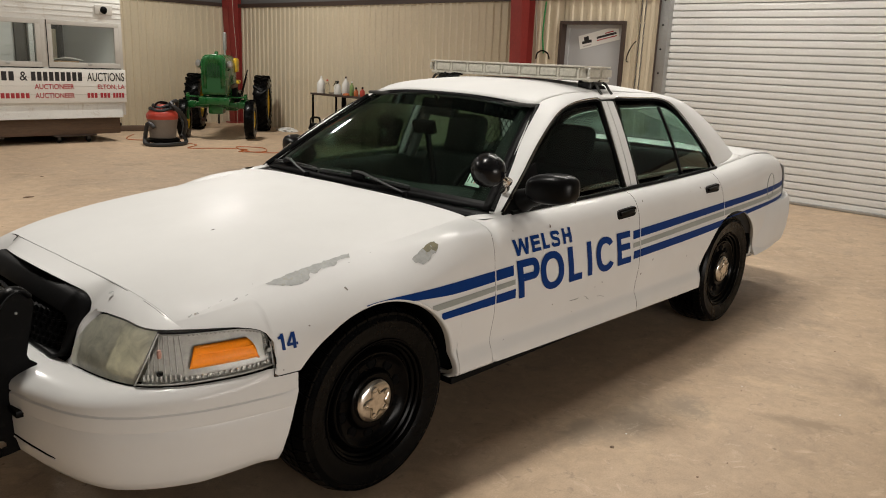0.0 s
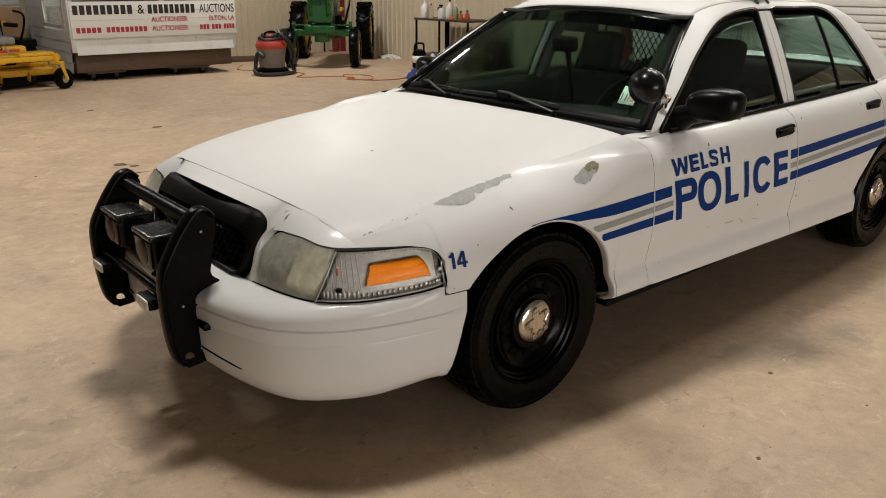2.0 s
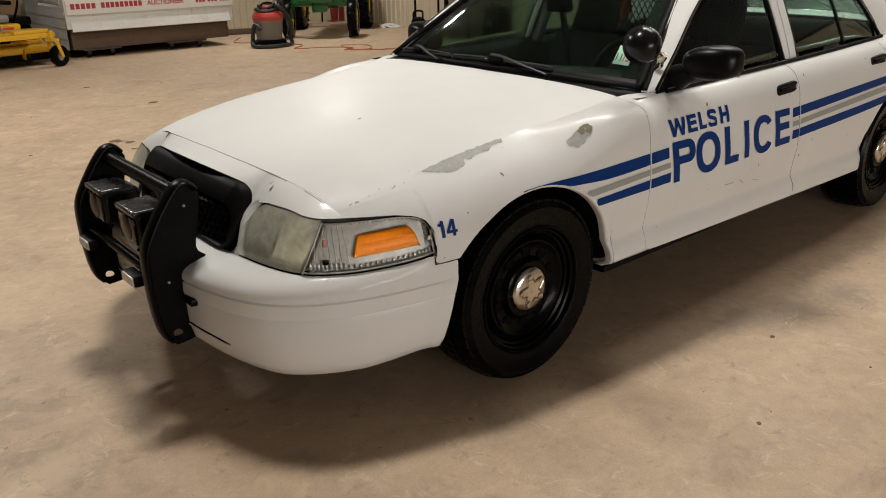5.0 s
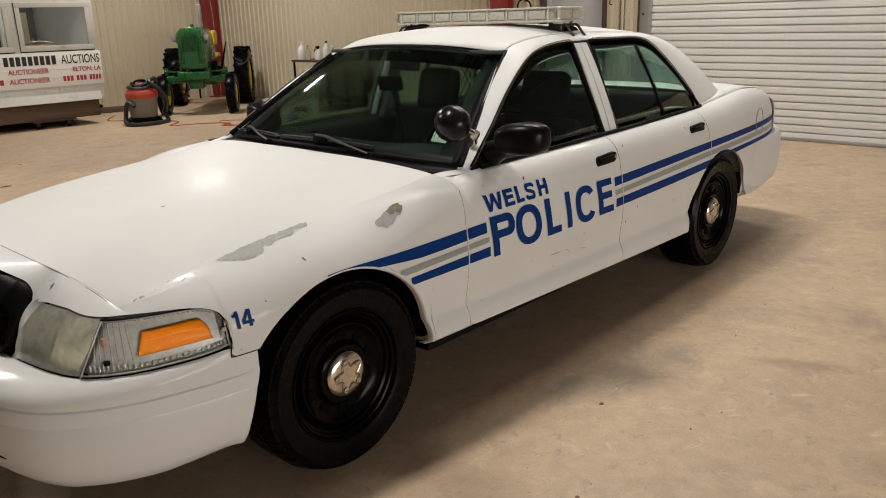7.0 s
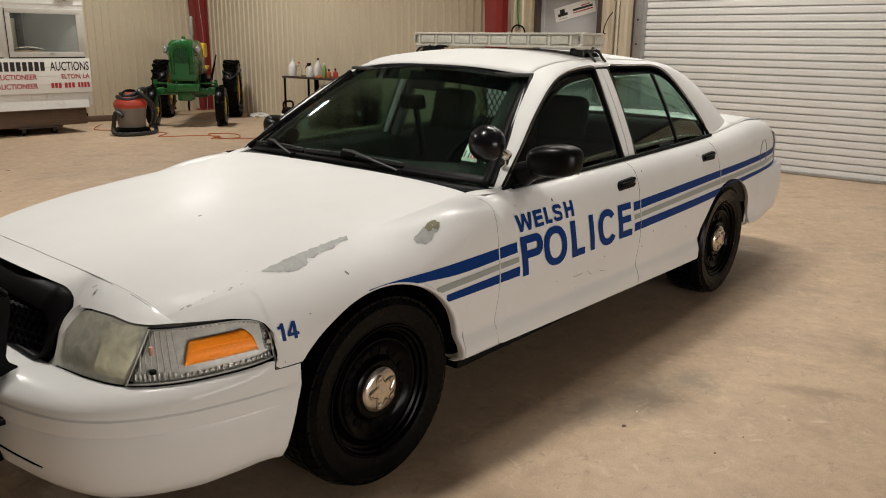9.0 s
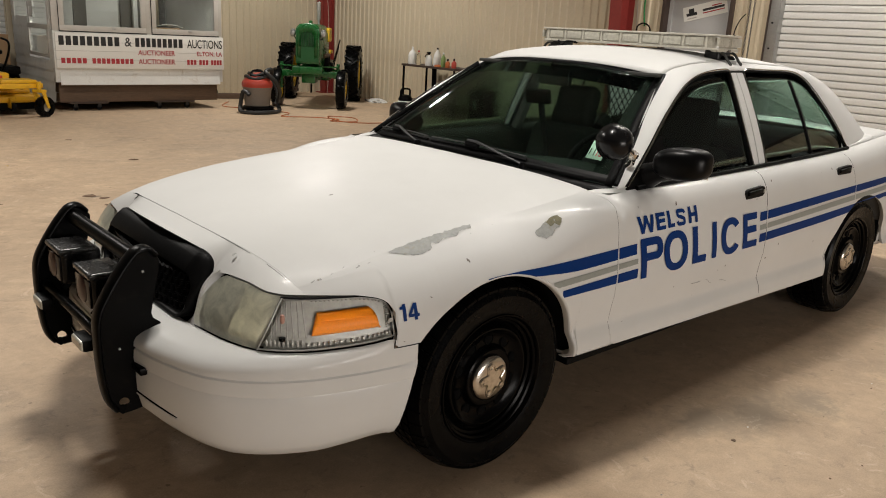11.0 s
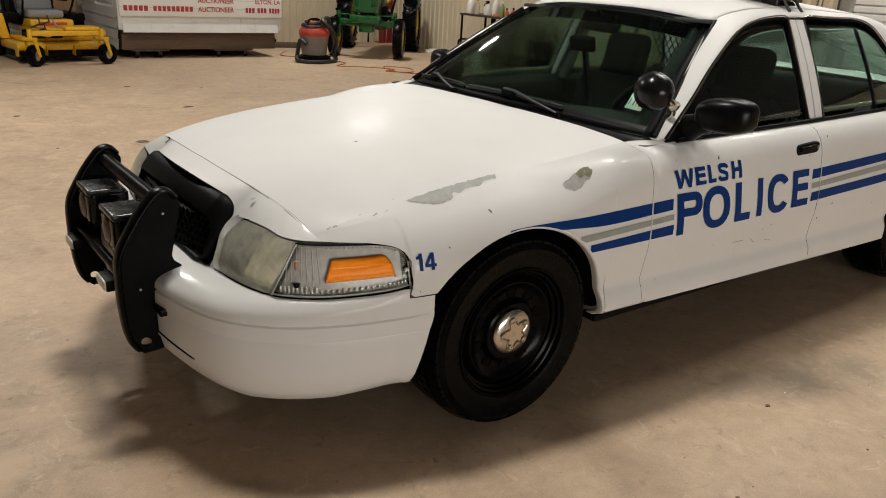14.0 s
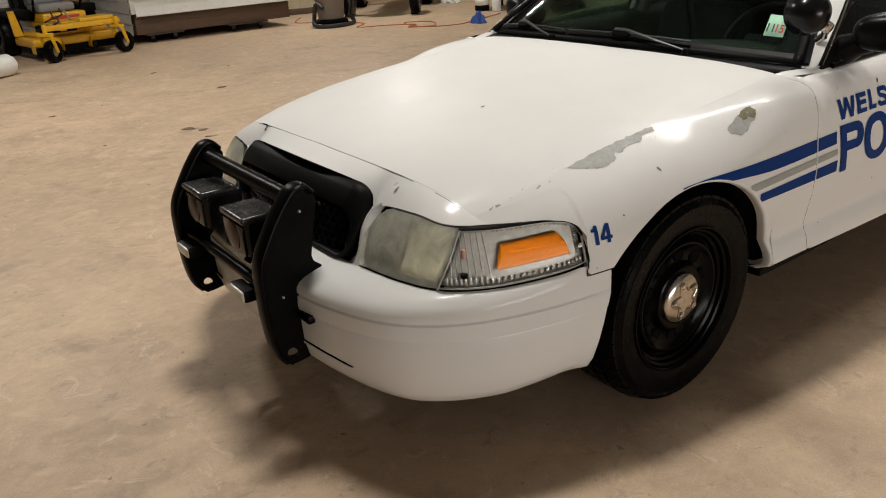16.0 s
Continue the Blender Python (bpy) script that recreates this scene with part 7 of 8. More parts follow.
for x0, x1 in ((1.75, 2.32), (3.05, 3.72)):
    part("dolly_frame", rbox(x0, x1, BY0 + 0.06, BY0 + 0.70, 0.108, 0.132, 0.006), TRIM, booth, "dark dolly frame")
part("rear_support", rbox(BX0 + 0.4, BX1 - 0.4, BY1 - 0.5, BY1 - 0.4, 0.0, 0.13, 0.01), BROWN, booth)

# -- tractor
TR = pose(5.76, 9.72, 0, 0, 0, -40) @ Matrix.Diagonal((0.88, 0.92, 0.93, 1))
tractor = thing("tractor", "green farm tractor with yellow wheels, parked nose out", "tractor", at=TR)
hoodp = [(-0.27, 0.62), (-0.30, 0.80), (-0.30, 1.22), (-0.27, 1.34), (-0.20, 1.385), (0.0, 1.40), (0.20, 1.385), (0.27, 1.34), (0.30, 1.22), (0.30, 0.80), (0.27, 0.62)]
part("hood", grid([[(x * f, y, 0.62 + (z - 0.62) * g) for x, z in hoodp] for y, f, g in ((-0.30, 0.93, 0.97), (-0.27, 1.0, 1.0), (0.75, 0.98, 1.0), (1.15, 0.95, 0.97))]), TRACGREEN, tractor, "green sheet metal hood", solid=0.008)
part("grille_shell", rbox(-0.285, 0.285, -0.325, -0.29, 0.66, 1.32, 0.02, 2), TRACGREEN, tractor)
for q in range(13):
    x = -0.24 + q * 0.04
    part("grille_slat", rbox(x - 0.006, x + 0.006, -0.345, -0.322, 0.98, 1.28, 0.003, 1), TRACGREEN, tractor)
part("hood_nose", grid([[(x * f, y, 0.62 + (z - 0.62) * g) for x, z in hoodp[1:-1]] for y, f, g in ((-0.30, 0.93, 0.97), (-0.325, 0.90, 0.955), (-0.33, 0.80, 0.92), (-0.33, 0.55, 0.80))]), TRACGREEN, tractor, solid=0.006)
# shade between the slats, painted as a flat sheet of darker green
part("grille_gap", box(-0.262, 0.262, -0.331, -0.324, 0.985, 1.275), surface("shadowed_green", (0.004, 0.040, 0.010), 0.6, vary=0.2), tractor, smooth=False)
part("grille_screen", box(-0.262, 0.262, -0.334, -0.324, 0.70, 0.970), surface("green_screen_wire", (0.009, 0.095, 0.022), 0.5, vary=0.2, scale=30), tractor, "fine green wire screen", smooth=False)
for s in (-1, 1):
    part("grille_rim", rbox(s * 0.275 - 0.014, s * 0.275 + 0.014, -0.352, -0.30, 0.67, 1.31, 0.008, 2), TRACGREEN, tractor)
    part("spindle", tube([(s * 0.585, 0.0, 0.36), (s * 0.575, 0.0, 0.62), (s * 0.575, 0.0, 0.86)], [0.032, 0.036, 0.034], 10), TRACGREEN, tractor, "green steering spindle")
    part("axle_knee", rbox(s * 0.50 - 0.09, s * 0.50 + 0.09, -0.075, 0.075, 0.585, 0.715, 0.02, 2), TRACGREEN, tractor)
    part("radius_rod", tube([(s * 0.48, 0.06, 0.60), (s * 0.30, 0.6, 0.56), (s * 0.16, 1.25, 0.55)], 0.022, 8), TRACGREEN, tractor)
    part("tie_rod", tube([(s * 0.56, -0.13, 0.80), (s * 0.05, -0.15, 0.80)], 0.014, 8), TRACGREEN, tractor)
    part("steer_arm", rbox(s * 0.565 - 0.025, s * 0.565 + 0.025, -0.15, 0.03, 0.785, 0.825, 0.01, 1), TRACGREEN, tractor)
part("magneto", rbox(0.20, 0.31, 0.55, 0.80, 0.72, 0.98, 0.03, 2), BLACK, tractor, "black engine accessory")
part("manifold", tube([(0.24, 0.30, 0.98), (0.30, 0.55, 1.00), (0.27, 0.85, 0.98)], 0.04, 10), BROWN, tractor)
part("carburettor", rbox(0.22, 0.34, 0.86, 1.02, 0.62, 0.84, 0.03, 2), BLACK, tractor)
part("pulley", lathe([(0.0, 0.03), (0.10, 0.028), (0.11, 0.0), (0.10, -0.028), (0.0, -0.03)], 20, None, Matrix.Translation((0.27, 1.08, 0.66)) @ Matrix.Rotation(radians(90), 4, "Y")), TRACGREEN, tractor)
part("clutch_lever", tube([(0.30, 1.20, 0.75), (0.44, 0.98, 1.12), (0.50, 0.92, 1.30)], 0.014, 6), BLACK, tractor)
part("badge", box(-0.05, 0.05, -0.330, -0.324, 1.285, 1.315), TRACYELLOW, tractor, smooth=False)
part("weight_bracket", rbox(-0.30, 0.30, -0.36, -0.20, 0.66, 0.80, 0.02, 2), TRACGREEN, tractor)
part("radiator_cap", lathe([(0.05, 0.0), (0.045, 0.05), (0.03, 0.06), (0.0, 0.06)], 14, None, Matrix.Translation((0.02, -0.02, 1.395))), TRACGREEN, tractor)
part("engine_block", rbox(-0.20, 0.20, 0.2, 1.5, 0.55, 1.0, 0.03, 2), TRACGREEN, tractor)
part("transmission", rbox(-0.24, 0.24, 1.2, 2.1, 0.45, 0.85, 0.05, 2), TRACGREEN, tractor)
part("exhaust", tube([(0.14, 0.45, 1.36), (0.14, 0.45, 1.46), (0.14, 0.45, 1.50), (0.14, 0.45, 1.80), (0.14, 0.45, 1.82)], [0.028, 0.028, 0.045, 0.045, 0.024], 14), BARE, tractor, "steel exhaust stack")
part("fuel_tank", rbox(0.02, 0.34, 0.95, 1.35, 1.05, 1.33, 0.05, 3), TRACYELLOW, tractor, "yellow tank behind the hood")
for s in (-1, 1):
    lamp = new("head_lamp")
    lamp.parent = tractor
    part("lamp_shell", lathe([(0.0, 0.06), (0.05, 0.05), (0.075, 0.0), (0.07, -0.006)], 18, None, Matrix.Translation((s * 0.38, -0.22, 1.22)) @ Matrix.Rotation(radians(90), 4, "X")), STEEL, lamp)
    part("lamp_glass", lathe([(0.07, -0.004), (0.04, -0.016), (0.0, -0.02)], 18, None, Matrix.Translation((s * 0.38, -0.23, 1.22)) @ Matrix.Rotation(radians(-90), 4, "X")), LAMPSILVER, lamp)
    part("lamp_arm", tube([(s * 0.38, -0.18, 1.19), (s * 0.34, -0.14, 1.12), (s * 0.26, -0.12, 1.10)], 0.012, 6), BLACK, lamp)
part("front_axle", rbox(-0.62, 0.62, -0.06, 0.06, 0.60, 0.70, 0.02, 2), TRACGREEN, tractor)
part("pedestal", rbox(-0.14, 0.14, -0.2, 0.2, 0.48, 0.72, 0.03, 2), TRACGREEN, tractor)
part("drawbar_pin", tube([(0.05, -0.12, 0.5), (0.05, -0.14, 0.30)], 0.018, 8), BLACK, tractor)
part("steering_post", tube([(0.0, 1.3, 1.05), (0.0, 1.5, 1.28)], 0.025, 8), BLACK, tractor)
part("steering_wheel", tube([Matrix.Translation((0, 1.52, 1.30)) @ Matrix.Rotation(radians(40), 4, "X") @ Vector((0.2 * math.cos(a), 0.2 * math.sin(a), 0)) for a in (q * math.tau / 24 for q in range(24))], 0.013, 6, closed=True), BLACK, tractor)
part("seat", rbox(-0.2, 0.2, 1.75, 2.1, 0.98, 1.06, 0.03, 2), TRACYELLOW, tractor)
part("seat_post", rbox(-0.05, 0.05, 1.85, 1.95, 0.8, 1.0, 0.01), BLACK, tractor)
part("lever", tube([(0.33, 1.15, 0.7), (0.42, 1.0, 1.0), (0.47, 0.95, 1.16)], 0.012, 6), BLACK, tractor)


for ob in tractor.children:
    if ob.name.split(".")[0] in ("hood", "hood_nose", "grille_shell", "grille_slat", "grille_gap", "grille_screen", "grille_rim", "badge", "radiator_cap", "exhaust", "fuel_tank", "head_lamp"):
        ob.location.z += 0.19
        ob.scale.x = 0.80


def farm_wheel(x, y, r, width, rim_r, lugs, parent):
    w = new("farm_wheel")
    w.parent = parent
    side = -1 if x < 0 else 1
    w.matrix_local = pose(x, y, r) @ Matrix.Rotation(radians(90), 4, "Y")
    h = width / 2
    part("tyre", lathe([(rim_r, -h * 0.75), (rim_r * 1.06, -h * 0.95), (r * 0.82, -h), (r * 0.94, -h * 0.86), (r * 0.972, -h * 0.5), (r * 0.975, h * 0.5), (r * 0.94, h * 0.86), (r * 0.82, h), (rim_r * 1.06, h * 0.95), (rim_r, h * 0.75)], 40), RUBBER, w, "black farm tyre")
    bm = bmesh.new()
    for q in range(lugs):
        a = q * math.tau / lugs
        for sg in (-1, 1):
            m = Matrix.Rotation(a + (math.pi / lugs if sg > 0 else 0), 4, "Z") @ Matrix.Translation((r * 0.962, 0, sg * h * 0.48)) @ Matrix.Rotation(radians(38 * sg), 4, "X")
            rbox(-0.035, 0.030, -0.022, 0.022, -h * 0.62, h * 0.62, 0.008, 1, bm, m)
    tagged(part("tread_lug", bm, RUBBER, w, "angled tread lugs", smooth=False), kind="stuff")
    part("rim", lathe([(rim_r, -h * 0.75), (rim_r * 0.93, -h * 0.6), (rim_r * 0.90, 0), (rim_r * 0.93, h * 0.6), (rim_r, h * 0.75)], 32), TRACYELLOW, w)
    part("wheel_disc", lathe([(0.0, 0.02 * side), (rim_r * 0.25, 0.03 * side), (rim_r * 0.5, -0.02 * side), (rim_r * 0.91, 0.03 * side)], 32), TRACYELLOW, w, "yellow wheel disc", solid=0.006)
    part("hub", lathe([(0.0, 0.08 * side), (rim_r * 0.2, 0.07 * side), (rim_r * 0.24, 0.0)], 16), TRACGREEN, w)


farm_wheel(-0.66, 0.0, 0.375, 0.20, 0.20, 1, tractor)
farm_wheel(0.66, 0.0, 0.375, 0.20, 0.20, 1, tractor)
farm_wheel(-0.78, 1.90, 0.585, 0.32, 0.34, 20, tractor)
farm_wheel(0.70, 1.90, 0.585, 0.32, 0.34, 20, tractor)
part("rear_axle", tube([(-0.78, 1.90, 0.585), (0.78, 1.90, 0.585)], 0.07, 12), TRACGREEN, tractor)

# -- wet and dry vacuum cleaner with its hose
vac = thing("shop_vacuum", "grey and red shop vacuum with a coiled black hose", "vacuum cleaner", at=pose(4.49, 9.30, 0, 0, 0, 20) @ Matrix.Diagonal((1.08, 1.08, 0.98, 1)))
part("tank", lathe([(0.0, 0.10), (0.17, 0.10), (0.19, 0.12), (0.215, 0.38), (0.225, 0.41), (0.225, 0.425)], 28), GREYPL, vac, "grey plastic tank")
part("motor_head", lathe([(0.225, 0.425), (0.235, 0.45), (0.232, 0.50), (0.205, 0.545), (0.15, 0.60), (0.10, 0.66), (0.0, 0.67)], 28), REDPL, vac, "red motor head")
part("handle", tube(curve_points([(-0.14, 0, 0.58), (-0.10, 0, 0.69), (0.10, 0, 0.69), (0.14, 0, 0.58)], 6), 0.016, 8), BLACK, vac)
part("base_ring", lathe([(0.20, 0.04), (0.245, 0.05), (0.25, 0.09), (0.20, 0.115), (0.17, 0.10)], 28), BLACK, vac)
for q in range(4):
    a = q * math.tau / 4 + 0.6
    part("caster", lathe([(0.0, -0.02), (0.032, -0.02), (0.035, 0.0), (0.032, 0.02), (0.0, 0.02)], 14, None, Matrix.Translation((0.23 * math.cos(a), 0.23 * math.sin(a), 0.035)) @ Matrix.Rotation(radians(90), 4, "X")), BLACK, vac)
hose = curve_points([(0.20, -0.05, 0.50), (0.27, -0.05, 0.62), (0.18, -0.12, 0.72), (0.02, -0.16, 0.68), (0.10, -0.26, 0.55), (0.24, -0.24, 0.36), (0.30, -0.14, 0.15), (0.18, -0.28, 0.04), (-0.10, -0.32, 0.035), (-0.32, -0.22, 0.035), (-0.36, 0.0, 0.04), (-0.26, 0.10, 0.16), (-0.26, 0.04, 0.36), (-0.24, -0.06, 0.30)], 8)
bm = tube(hose, [0.030 + 0.004 * (q % 2) for q in range(len(hose))], 8)
part("hose", bm, HOSE, vac, "ribbed black hose")
for lift, rad in ((0.585, 0.17), (0.635, 0.12)):
    coil = [(rad * math.cos(a), rad * math.sin(a), lift + 0.02 * math.sin(3 * a)) for a in (q * math.tau / 36 for q in range(36))]
    part("hose_coil", tube(coil, [0.026 + 0.003 * (q % 2) for q in range(36)], 8, closed=True), HOSE, vac, "hose coiled on the motor head")
hose = curve_points([(0.22, 0.05, 0.52), (0.34, 0.10, 0.60), (0.42, 0.02, 0.45), (0.40, -0.06, 0.25), (0.28, -0.12, 0.12)], 8)
part("hose", tube(hose, [0.028 + 0.004 * (q % 2) for q in range(len(hose))], 8), HOSE, vac)
part("power_cord", tube(curve_points([(-0.10, -0.1, 0.62), (-0.02, -0.2, 0.64), (0.12, -0.1, 0.66), (0.02, 0.08, 0.68), (-0.12, 0.02, 0.63)], 6), 0.007, 6), BLACK, vac)

# -- work table with bottles
table = thing("work_table", "black steel work table with a lower shelf", "table")
TX0, TX1, TY0, TY1, TZ = 7.22, 7.84, 7.45, 8.92, 0.86
part("table_top", rbox(TX0, TX1, TY0, TY1, TZ - 0.035, TZ, 0.006), TRIM, table, "dark brown table top")
for x in (TX0 + 0.02, TX1 - 0.05):
    for y in (TY0 + 0.02, TY1 - 0.05):
        part("leg", rbox(x, x + 0.03, y, y + 0.03, 0, TZ - 0.035, 0.003), BLACK, table)
part("lower_shelf", rbox(TX0 + 0.02, TX1 - 0.02, TY0 + 0.02, TY1 - 0.02, 0.20, 0.225, 0.004), BROWN, table)
part("side_panel", rbox(TX1 - 0.04, TX1 - 0.01, TY1 - 0.30, TY1 - 0.20, 0, TZ - 0.035, 0.003), BLACK, table)


def bottle(x, y, prof, mat, label, cap=None, squash=1.0):
    b = thing("bottle", label, "bottle", "bottles on the table", pose(x, y, TZ))
    m = Matrix.Diagonal((1, squash, 1, 1))
    part("body", lathe(prof, 18, None, m), mat, b)
    top = prof[-1]
    if cap:
        part("cap", lathe([(0.0, top[1] + 0.03), (0.016, top[1] + 0.03), (0.018, top[1] - 0.002)], 12), cap, b)
    return b


JUG = [(0.0, 0.0), (0.075, 0.004), (0.080, 0.02), (0.080, 0.16), (0.068, 0.20), (0.030, 0.25), (0.020, 0.265), (0.020, 0.28)]
SLIM = [(0.0, 0.0), (0.038, 0.003), (0.040, 0.012), (0.040, 0.15), (0.030, 0.18), (0.014, 0.20), (0.014, 0.225)]
bottle(7.32, 8.72, JUG, WHITEPL, "white plastic gallon jug", WHITEPL)
bottle(7.30, 8.52, SLIM, LENS, "clear spray bottle with red label", REDPL)
b = bottle(7.34, 8.28, [(0.0, 0.0), (0.060, 0.004), (0.063, 0.02), (0.060, 0.13), (0.045, 0.17), (0.025, 0.19)], WHITEPL, "white pump sprayer with a black head", BLACK)
part("pump_handle", rbox(-0.05, 0.03, -0.012, 0.012, 0.21, 0.24, 0.006), BLACK, b)
part("nozzle", tube([(0.0, 0, 0.20), (-0.07, 0, 0.19), (-0.09, 0, 0.15)], 0.009, 6), BLACK, b)
bottle(7.40, 8.12, [(r * 0.85, z * 1.05) for r, z in JUG], WHITEPL, "white plastic jug with black cap", BLACK)
bottle(7.32, 7.86, SLIM, surface("green_bottle", (0.20, 0.30, 0.10), 0.35), "slim green spray bottle", WHITEPL)
bottle(7.30, 7.72, [(r, z * 0.55) for r, z in SLIM], ORANGE, "short orange spray bottle on the table", BLACK)
bottle(7.36, 7.62, [(r * 1.1, z * 0.6) for r, z in SLIM], REDPL, "small dark red can on the table", BLACK)
rag = thing("orange_rag", "crumpled orange rag on the table", "rag")
bm = bmesh.new()
bmesh.ops.create_icosphere(bm, subdivisions=3, radius=1.0)
for v in bm.verts:
    v.co = Vector((v.co.x * 0.06, v.co.y * 0.09, max(0, v.co.z) * 0.04)) * (1 + 0.35 * noise.noise(v.co * 2.2))
bmesh.ops.transform(bm, matrix=Matrix.Translation((7.30, 7.97, TZ + 0.001)), verts=bm.verts)
part("cloth", bm, ORANGE, rag)
sprayer = thing("pump_can", "dark canister sprayer standing beside the table", "sprayer", at=pose(7.05, 8.55, 0))
part("can", lathe([(0.0, 0.0), (0.12, 0.004), (0.125, 0.03), (0.125, 0.26), (0.10, 0.31), (0.04, 0.33)], 20), BLACK, sprayer)
part("carry_handle", tube(curve_points([(-0.10, 0, 0.29), (-0.09, 0, 0.42), (0.09, 0, 0.42), (0.10, 0, 0.29)], 5), 0.018, 8), BLACK, sprayer)
part("label_band", lathe([(0.1265, 0.10), (0.1265, 0.22)], 20), SIGNWHITE, sprayer, solid=0.001)
jug = thing("water_jug", "clear plastic water jug beside the table", "jug", at=pose(7.12, 8.25, 0))
part("jug_body", lathe(JUG, 18), WHITEPL, jug)
part("jug_cap", lathe([(0.0, 0.31), (0.02, 0.31), (0.022, 0.275)], 12), surface("blue_cap", (0.02, 0.08, 0.35), 0.4), jug)

# -- zero-turn mower
MW = pose(0.755, 9.37, 0, 0, 0, 9)
mower = thing("zero_turn_mower", "yellow zero-turn lawn mower with a grey seat", "lawn mower", at=MW)
part("deck", rbox(-0.60, 0.60, 0.35, 1.05, 0.17, 0.29, 0.04, 3), YELLOW, mower, "yellow mowing deck")
part("deck_skirt", rbox(-0.56, 0.56, 0.40, 1.02, 0.07, 0.18, 0.02, 2), BLACK, mower, "black rubber deck skirt")
for x in (-0.57, -0.19, 0.19, 0.57):
    part("gauge_roller", lathe([(0.0, -0.035), (0.055, -0.03), (0.06, 0.0), (0.055, 0.03), (0.0, 0.035)], 16, None, Matrix.Translation((x, 0.31, 0.115)) @ Matrix.Rotation(radians(90), 4, "Y")), BLACK, mower, "black deck gauge roller")
    part("roller_arm", rbox(x - 0.04, x - 0.028, 0.29, 0.42, 0.10, 0.24, 0.004, 1), YELLOW, mower)
part("deck_belt_cover", rbox(-0.44, 0.05, 0.42, 0.62, 0.33, 0.40, 0.02, 2), BLACK, mower, "black belt cover")
part("deck_top", rbox(-0.50, 0.50, 0.45, 0.95, 0.29, 0.36, 0.03, 2), YELLOW, mower)
for x in (-0.35, 0.0, 0.35):
    part("spindle", lathe([(0.0, 0.44), (0.05, 0.43), (0.06, 0.36), (0.09, 0.355)], 14, None, Matrix.Translation((x, 0.7, 0))), BLACK, mower)
part("front_frame", rbox(-0.50, 0.50, 0.02, 0.10, 0.40, 0.47, 0.01, 2), YELLOW, mower)
for s in (-1, 1):
    part("frame_rail", rbox(s * 0.27 - 0.04, s * 0.27 + 0.04, 0.05, 1.55, 0.38, 0.46, 0.01, 2), YELLOW, mower)
    c = new("caster_wheel")
    c.parent = mower
    tagged(c, "black caster wheel in a yellow fork")
    cx = s * 0.49
    turn = 205 if s > 0 else 218
    part("caster_tyre", lathe([(0.075, -0.05), (0.10, -0.06), (0.135, -0.055), (0.145, -0.03), (0.147, 0.0), (0.145, 0.03), (0.135, 0.055), (0.10, 0.06), (0.075, 0.05)], 28, None, Matrix.Translation((cx, 0.0, 0.147)) @ Matrix.Rotation(radians(turn), 4, "Z") @ Matrix.Rotation(radians(90), 4, "X")), RUBBER, c)
    part("caster_rim", lathe([(0.0, -0.035), (0.03, -0.045), (0.075, -0.03), (0.075, 0.03), (0.03, 0.045), (0.0, 0.035)], 20, None, Matrix.Translation((cx, 0.0, 0.147)) @ Matrix.Rotation(radians(turn), 4, "Z") @ Matrix.Rotation(radians(90), 4, "X")), STEEL, c)
    m = Matrix.Translation((cx, 0.0, 0)) @ Matrix.Rotation(radians(turn), 4, "Z")
    for d in (-0.075, 0.075):
        part("fork", extruded([(-0.02, 0.13), (0.025, 0.13), (0.12, 0.36), (0.05, 0.36)], 0.012, None, m @ Matrix.Translation((0, d + 0.006, 0)) @ UPR), YELLOW, c)
    part("fork_head", rbox(0.03, 0.13, -0.085, 0.085, 0.35, 0.39, 0.01, 2, None, m), YELLOW, c)
    part("fork_stem", tube([m @ Vector((0.08, 0, 0.38)), m @ Vector((0.08, 0, 0.50))], 0.03, 10), YELLOW, c)
    part("rear_tyre", lathe([(0.14, -0.13), (0.20, -0.15), (0.27, -0.14), (0.295, -0.10), (0.30, 0.0), (0.295, 0.10), (0.27, 0.14), (0.20, 0.15), (0.14, 0.13)], 32, None, Matrix.Translation((s * 0.55, 1.45, 0.30)) @ Matrix.Rotation(radians(90), 4, "Y")), RUBBER, mower)
    part("rear_rim", lathe([(0.0, s * 0.04), (0.06, s * 0.05), (0.14, s * 0.10), (0.14, -s * 0.10)], 24, None, Matrix.Translation((s * 0.55, 1.45, 0.30)) @ Matrix.Rotation(radians(90), 4, "Y")), BLACK, mower)
    part("fender", rbox(s * 0.46 - 0.14, s * 0.46 + 0.14, 0.95, 1.75, 0.52, 0.64, 0.03, 2), BLACK, mower, "black rear fender tank")
    arm = curve_points([(s * 0.30, 0.95, 0.50), (s * 0.34, 0.72, 0.80), (s * 0.34, 0.66, 1.00), (s * 0.22, 0.70, 1.06)], 6)
    part("steering_lever", tube(arm, 0.016, 8), BLACK, mower, "black steering lever")
    part("armrest", rbox(s * 0.30 - 0.07, s * 0.30 + 0.01, 0.80, 1.15, 0.82, 0.88, 0.02, 2), BLACK, mower)
part("foot_rest", rbox(-0.05, 0.42, 0.02, 0.36, 0.47, 0.52, 0.015, 2), YELLOW, mower, "raised yellow foot rest")
part("pump_guard", extruded([(-0.62, 0.30), (-0.50, 0.30), (-0.56, 0.64), (-0.64, 0.64)], 0.03, None, Matrix.Translation((0, 0.95, 0)) @ Matrix.Rotation(radians(90), 4, "X")), YELLOW, mower)
for x0, z0 in ((-0.42, 0.50), (-0.30, 0.53), (-0.36, 0.44)):
    part("linkage", tube([(x0, 0.25, z0), (x0 + 0.10, 0.18, z0 + 0.05), (x0 + 0.12, 0.30, z0 + 0.12)], 0.012, 6), WIPER, mower, "bare steel deck linkage")
